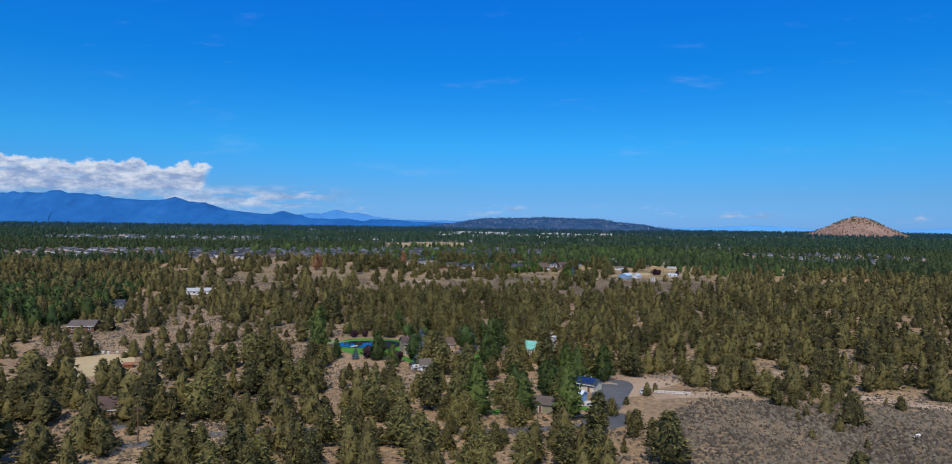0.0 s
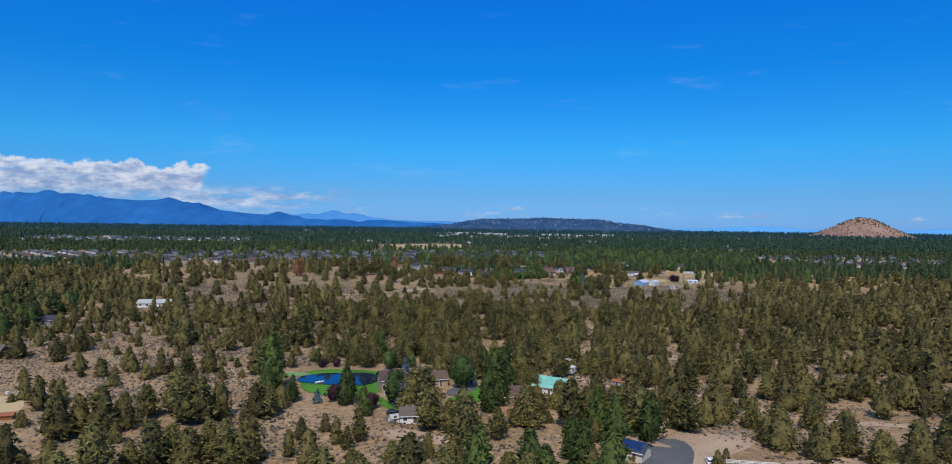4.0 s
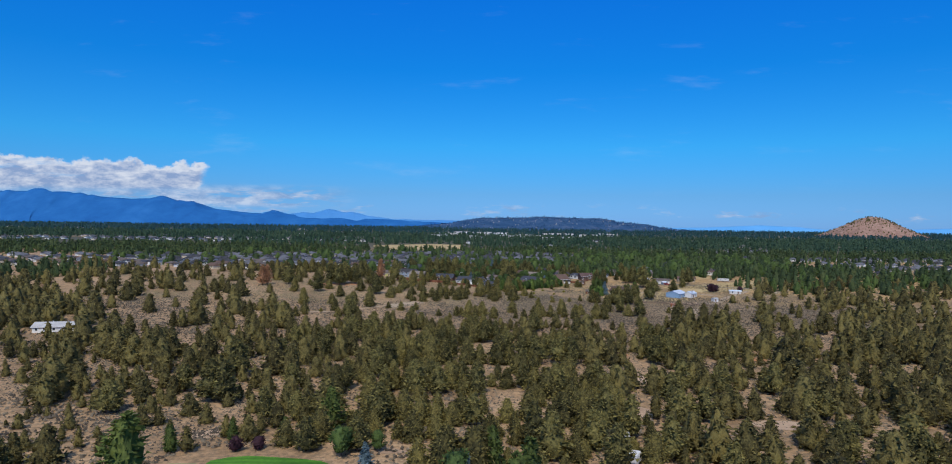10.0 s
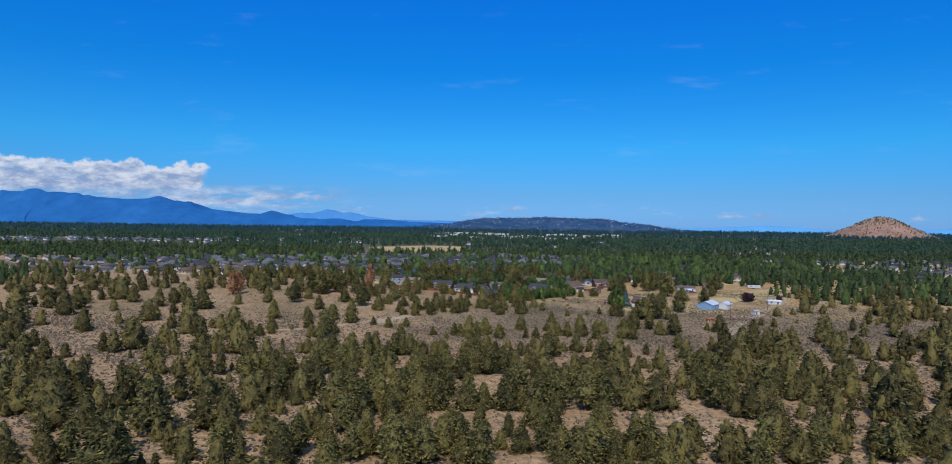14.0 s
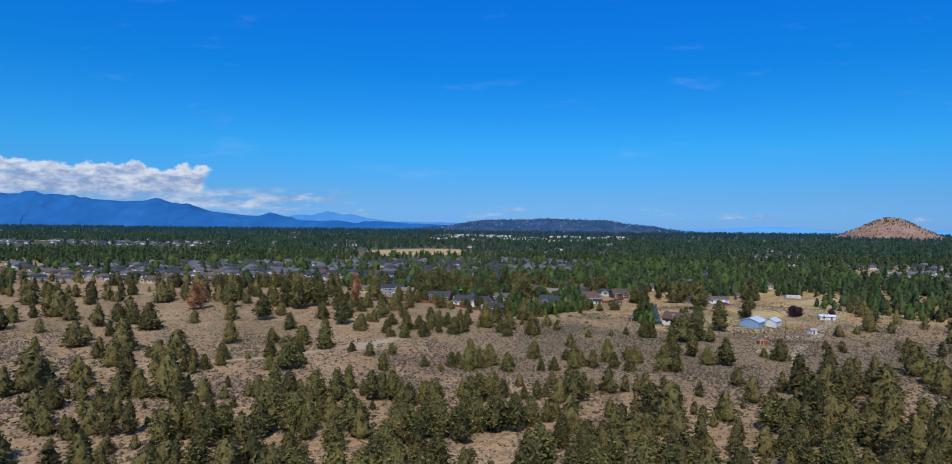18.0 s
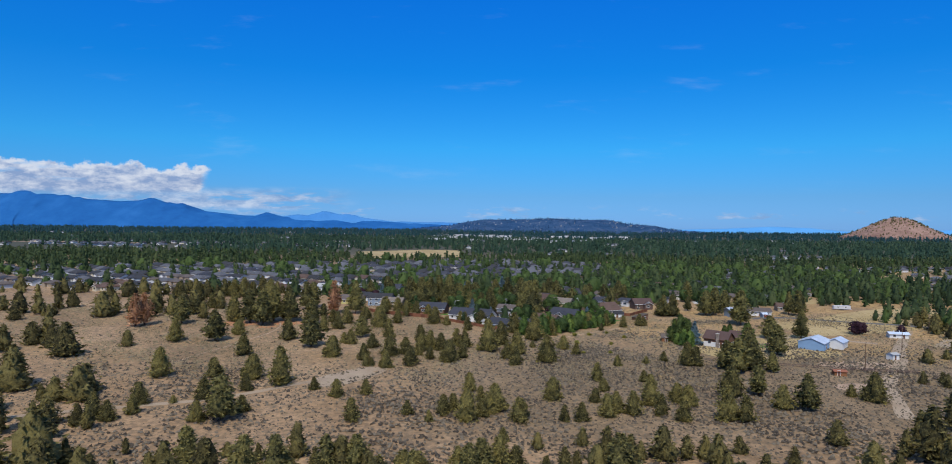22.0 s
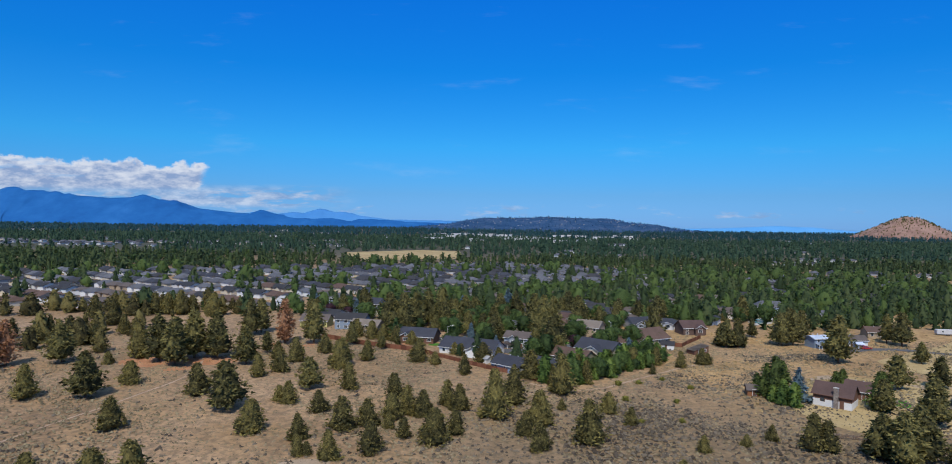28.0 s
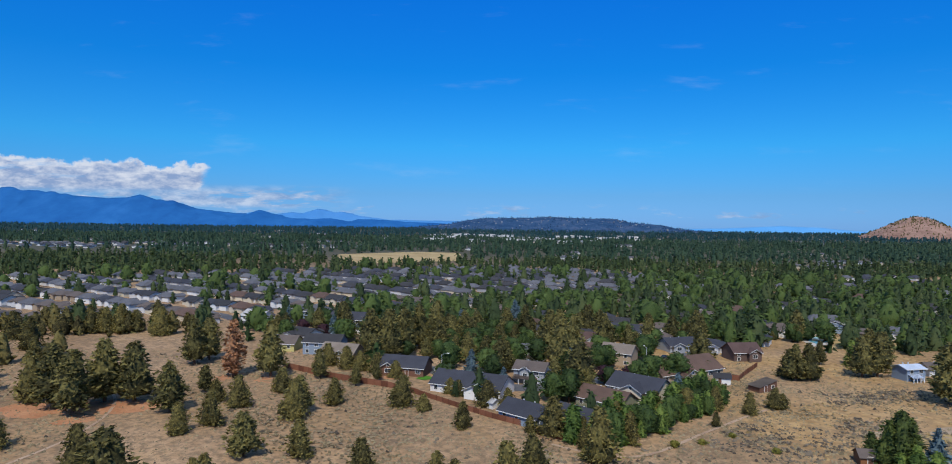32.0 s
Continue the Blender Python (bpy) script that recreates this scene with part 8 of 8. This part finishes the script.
def garden_density(x, y):
    d = np.where(in_poly(x, y, [(-110, 770), (-60, 735), (-20, 690), (15, 662), (70, 690), (105, 750), (330, 830), (420, 1010), (170, 1110), (110, 930), (-40, 860)]), 0.62, 0.0)
    d = np.where(in_poly(x, y, LEFT_ESTATE), 0.05 + 0.09 * ease(840, 900, y), d)
    for a, b in NEAR_HOUSES:
        d = np.where(np.hypot(x - a, y - b) < 7.2, 0.0, d)
    for (xa, ya), (xb, yb) in zip(STREET, STREET[1:]):
        t = np.clip(((x - xa) * (xb - xa) + (y - ya) * (yb - ya)) / ((xb - xa) ** 2 + (yb - ya) ** 2), 0, 1)
        d = np.where(np.hypot(x - xa - t * (xb - xa), y - ya - t * (yb - ya)) < 6, 0.0, d)
    return d


STREET = [(-150, 830), (-90, 775), (-46, 729), (-20, 705), (2, 684), (12, 676), (30, 690), (52, 698), (72, 722), (105, 760)]
GX, GY = darts(-450, 430, 655, 1150, 6.5, garden_density, 77)
gr = random.Random(8)
order = np.argsort(GY)
kinds, rest = {"broadleaf": 0, "pine": 0}, []
for i in order:
    k = "broadleaf" if gr.random() < 0.62 else "pine"
    h = gr.uniform(5, 10) if k == "broadleaf" else gr.uniform(7, 15)
    if kinds[k] < (110 if k == "broadleaf" else 60):
        kinds[k] += 1
        plant(k, float(GX[i]), float(GY[i]), h, "leafy green garden tree between houses" if k == "broadleaf" else "dark pine between houses", w=1.0 if k == "broadleaf" else 1.1)
    else:
        rest.append((float(GX[i]), float(GY[i]), h))
rest = np.array(rest)
soft_crown = [crown_arrays("broadleaf", 80 + v, 60, core=(6, 4), size=0.20, low=0.05, width=0.85) for v in range(4)]
for nm, lab, pick, shapes, mt in (("garden_trees", "leafy green garden trees between the houses", np.arange(len(rest)) % 5 < 2, soft_crown, "broadleaf"), ("garden_conifers", "dark conifers between the houses", np.arange(len(rest)) % 5 >= 2, side_tree, "mid_forest")):
    scatter(nm, lab, "trees", shapes, rest[pick, 0], rest[pick, 1], rest[pick, 2], np.ones(pick.sum()), M[mt])


# ---- small things by the water, the arena and the sage ----
def rowboat(x, y, yaw, label, z=None, L=3.4):
    b = thing("rowboat", x, y, yaw, label, "boat")
    if z is not None:
        b.matrix_basis = pose(x, y, z, 0, 0, yaw)
    bm = bmesh.new()
    rings = []
    for k in range(7):
        u = k / 6
        w, x0 = 0.62 * (1 - (2 * abs(u - 0.42)) ** 2.4 * 0.55) * (0.08 if k == 6 else 1), L * (u - 0.5)
        rings.append([bm.verts.new((x0, a * w, c + 0.12 * u * u)) for a, c in ((-1, 0.48), (-0.75, 0.10), (0, 0.0), (0.75, 0.10), (1, 0.48), (0.88, 0.46), (0.6, 0.16), (-0.6, 0.16), (-0.88, 0.46))])
    for a, c in zip(rings, rings[1:]):
        for k in range(9):
            bm.faces.new((a[k], c[k], c[(k + 1) % 9], a[(k + 1) % 9]))
    bm.faces.new(rings[0][::-1])
    bm.faces.new(rings[-1])
    bmesh.ops.recalc_face_normals(bm, faces=bm.faces)
    part("hull", bm, M["white"], b)
    for u in (-0.8, 0.5):
        bm = bmesh.new()
        box(bm, u - 0.14, u + 0.14, -0.52, 0.52, 0.34, 0.38)
        part("thwart", bm, M["fence"], b)
    return b


rowboat(-54.7, 290.6, 35, "small white rowboat on a garden pond", z=-2.56)
rowboat(123.0, 176.3, 40, "white rowboat lying in open sagebrush", L=3.8)
tub_r = random.Random(14)
for k in range(9):
    tx0, ty0 = -164 + 3.0 * k + tub_r.uniform(-0.8, 0.8), 271.6 + tub_r.uniform(-0.6, 0.9)
    tub = thing("feed_tub", tx0, ty0, tub_r.uniform(0, 90), "white plastic tub beside the riding arena", "tub", "tubs by the arena")
    r0 = tub_r.uniform(0.45, 0.8)
    bm = bmesh.new()
    bmesh.ops.create_cone(bm, cap_ends=True, segments=14, radius1=r0 * 0.85, radius2=r0, depth=0.9, matrix=Matrix.Translation((0, 0, 0.45)))
    part("body", bm, M["white"], tub)
    bm = bmesh.new()
    bmesh.ops.create_cone(bm, cap_ends=True, segments=14, radius1=r0 * 1.06, radius2=r0 * 1.06, depth=0.08, matrix=Matrix.Translation((0, 0, 0.92)))
    part("rim", bm, M["white"], tub)


# ---- sagebrush and dry tufts ----
def brush_shape(seed, n):
    r = random.Random(seed)
    V, F, N = [], [], []
    for i in range(n):
        a = 6.2832 * i / n + r.uniform(-0.4, 0.4)
        R = r.uniform(0.2, 0.45) if n > 1 else 0.0
        cx, cy, b = R * math.cos(a), R * math.sin(a), len(V)
        for k in range(4):
            an, w = a + 1.5708 * k + r.uniform(-0.3, 0.3), r.uniform(0.36, 0.56)
            V.append((cx + w * math.cos(an), cy + w * math.sin(an), r.uniform(0.0, 0.3)))
            N.append(Vector((0.8 * math.cos(an), 0.8 * math.sin(an), 0.6)).normalized())
        V.append((cx * 1.2 + r.uniform(-0.22, 0.22), cy * 1.2 + r.uniform(-0.22, 0.22), r.uniform(0.65, 0.95)))
        N.append(Vector((r.uniform(-0.3, 0.3), r.uniform(-0.3, 0.3), 1)).normalized())
        F += [(b + k, b + (k + 1) % 4, b + 4) for k in range(4)]
    return np.array(V), np.array(F), np.array([tuple(n) for n in N])


def brush_density(x, y):
    d = (0.45 + 0.6 * ease(0.25, 0.75, blotch(x, y, 30, 51))) * (1 - 0.3 * ease(-60, -20, x) * ease(450, 420, y))
    gold = golden(x, y)
    d = d * (1 - 0.85 * gold + 0.9 * gold * ease(0.50, 0.66, blotch(x, y, 34, 61))) * ease(740, 690, y)
    for c in CLEAR[:3]:
        d = np.where(in_poly(x, y, c), 0.0, d)
    d = d * np.where(in_poly(x, y, CLEAR[3]), 1.8, 1.0) * (1 + 0.8 * ease(-40, 10, x) * ease(480, 520, y) * ease(640, 585, y))
    d = d * (1 - 0.3 * wood_density(x, y)) * (1 - 0.45 * ease(0, -50, x) * ease(560, 620, y))
    d = np.where(in_poly(x, y, MID_ESTATE), 0.0, d)
    keep_off = np.zeros(x.shape, bool)
    for line in (HEDGE, [(-19, 680), (16, 641), (30, 630)]):
        for (xa, ya), (xb, yb) in zip(line, line[1:]):
            nx, ny = yb - ya, xa - xb
            t = ((x - xa) * (xb - xa) + (y - ya) * (yb - ya)) / ((xb - xa) ** 2 + (yb - ya) ** 2)
            side = ((x - xa) * nx + (y - ya) * ny) / math.hypot(nx, ny)
            keep_off |= (t > -0.2) & (t < 1.2) & (side < 3) & (side > -60)
    for (xa, ya), (xb, yb) in zip(TRACKS, TRACKS[1:]):
        t = np.clip(((x - xa) * (xb - xa) + (y - ya) * (yb - ya)) / ((xb - xa) ** 2 + (yb - ya) ** 2), 0, 1)
        keep_off |= np.hypot(x - xa - t * (xb - xa), y - ya - t * (yb - ya)) < 2.6
    return np.where(keep_off, 0.0, d)


TRACKS = [(-150, 500), (-110, 518), (-82, 527), (-62, 544), (-50, 553), (-36, 566)]
BX, BY = darts(-330, 330, 122, 730, 1.36, brush_density, 91)
keep = np.abs(BX) < 95 + (0.35 + 0.2 * ease(420, 340, BY)) * np.abs(BY - 100) + 90 * (BY < 215) * (BX > 0)
BX, BY = BX[keep], BY[keep]
br = np.random.RandomState(4)
pale = br.uniform(0, 1, len(BX)) < 0.93 * ease(545, 590, BY) * (1 - 0.8 * ease(-30, 20, BX) * ease(640, 600, BY))
for nm, lab, pick, mt in (("sagebrush", "dark grey-brown sagebrush covering the dry ground", ~pale, "sage"), ("pale_sagebrush", "pale grey-green sagebrush covering the open slope", pale, "pale_sage")):
    n = int(pick.sum())
    scatter(nm, lab, "sagebrush", [brush_shape(k, 1 + k % 3 // 2) for k in range(6)], BX[pick], BY[pick], br.uniform(0.35, 0.85 if mt == "sage" else 0.65, n), br.uniform(1.4, 2.2, n), M[mt])
FX2, FY2 = darts(-260, 120, 550, 700, 1.15, lambda x, y: 0.9 * brush_density(x, y), 97)
scatter("low_sagebrush", "low grey-green sagebrush between the junipers", "sagebrush", [brush_shape(60 + k, 1) for k in range(5)], FX2, FY2, br.uniform(0.22, 0.45, len(FX2)), br.uniform(1.5, 2.4, len(FX2)), M["pale_sage"])
SX, SY = darts(36, 215, 120, 216, 1.55, lambda x, y: np.where(in_poly(x, y, CLEAR[3]), 0.55 + 0.45 * ease(0.3, 0.6, blotch(x, y, 18, 63)), 0.0), 93)
scatter("tall_sagebrush", "grey-brown tall sagebrush on open ground", "sagebrush", [brush_shape(40 + k, 2) for k in range(6)], SX, SY, br.uniform(0.6, 1.25, len(SX)), br.uniform(1.2, 1.7, len(SX)), M["sage"])
SAGE_PATCHES = [[(51, 634), (72, 656), (86, 646), (75, 626), (61, 624)], [(78, 639), (101, 658), (102, 647), (77, 629)], [(26, 608), (41, 614), (61, 604), (75, 592), (67, 585), (27, 584)], [(103, 680), (141, 688), (140, 678), (99, 666)]]
PX, PY = darts(10, 180, 555, 710, 1.3, lambda x, y: sum(np.where(in_poly(x, y, c), 0.25 + 0.75 * ease(0.35, 0.6, blotch(x, y, 9, 67)), 0.0) for c in SAGE_PATCHES), 95)
scatter("patch_sagebrush", "grey-brown sagebrush growing in patches on dry grass", "sagebrush", [brush_shape(80 + k, 2) for k in range(6)], PX, PY, br.uniform(0.35, 0.75, len(PX)), br.uniform(1.5, 2.2, len(PX)), M["sage"])
TX, TY = darts(60, 330, 560, 760, 3.6, lambda x, y: 0.7 * golden(x, y), 92)
scatter("bunchgrass", "straw-coloured tufts of dry bunchgrass", "grass", [brush_shape(20 + k, 3) for k in range(3)], TX, TY, br.uniform(0.3, 0.7, len(TX)), br.uniform(1.0, 1.8, len(TX)), M["bunch"])


# ---- junipers on the butte, houses on the hill ----
hx = random.Random(12)
spots, crest_x, crest_z = [], [c[0] for c in HILL], [c[1] for c in HILL]
SP = bmesh.new()
for k in range(100):
    x = hx.uniform(-250, 1450)
    v = -hx.uniform(0.02, 0.75)
    z = -5 + (float(np.interp(x, crest_x, crest_z)) + 5) * float(1 - ease(0, 1, abs(v)))
    w = hx.uniform(3, 8)
    box(SP, x - w / 2, x + w / 2, 4850 + v * 700 - 12, 4850 + v * 700 - 4, z - 3, z + hx.uniform(1.5, 4))
hill_root = tagged(new("hill_houses"), "pale houses dotted over the wooded hill", "houses", kind="stuff")
tagged(part("walls", SP, M["wall_grey"], hill_root), kind="stuff")
hill_n = 900
hr2 = np.random.RandomState(31)
tx, tv = hr2.uniform(-450, 1600, hill_n), hr2.uniform(0.0, 0.8, hill_n) ** 1.3
tz = -5 + (np.interp(tx, crest_x, crest_z) + 5) * (1 - ease(0, 1, tv))
# hill pines take the hill's own haze-blue colours
scatter("hill_pines", "dark pines over the low hill", "trees", dot_tree, tx, 4850 - 700 * tv, hr2.uniform(5, 13, hill_n), np.full(hill_n, 1.2), hazed_hill_mat, zs=tz - 2.0, seed=31)
bx, by, bz = [], [], []
r = random.Random(6)
while len(bx) < 620:
    x, y = r.uniform(1700, 2400), r.uniform(3110, 3560)
    z = butte_z(x, y)
    if z > -3 and r.random() < (0.35 + 0.65 * (math.hypot(x - 2050, y - 3440) < 120)):
        bx.append(x), by.append(y), bz.append(z)
scatter("butte_junipers", "dark junipers dotted over the butte", "trees", dot_tree, np.array(bx), np.array(by), np.random.RandomState(1).uniform(5, 10, len(bx)), np.full(len(bx), 1.3), M["pine"], zs=np.array(bz) - 1.0)


# ---- stones cleared to the yard's edge ----
def boulder(x, y, size, seed):
    r = random.Random(seed)
    bm = bmesh.new()
    bmesh.ops.create_icosphere(bm, subdivisions=2, radius=0.5)
    for v in bm.verts:
        v.co *= 1 + r.uniform(-0.14, 0.14)
        v.co.z *= 0.7
    me = bpy.data.meshes.new("boulder")
    bm.to_mesh(me)
    bm.free()
    me.materials.append(M["rock"])
    ob = new("boulder", me)
    ob.matrix_basis = pose(x, y, gz(x, y) + 0.2 * size, 0, 0, r.uniform(0, 360)) @ Matrix.Diagonal((size * r.uniform(1.0, 1.5), size, size, 1))
    tagged(ob, "pale grey lava boulder at the edge of a dirt yard", "boulder", "boulders by the yard")


sr = random.Random(21)
for k in range(22):
    u = sr.random()
    boulder(68 + 11 * u + sr.uniform(-1, 1), 241 + 1.5 * u + sr.uniform(-1.2, 1.2), sr.uniform(0.5, 1.3), k)
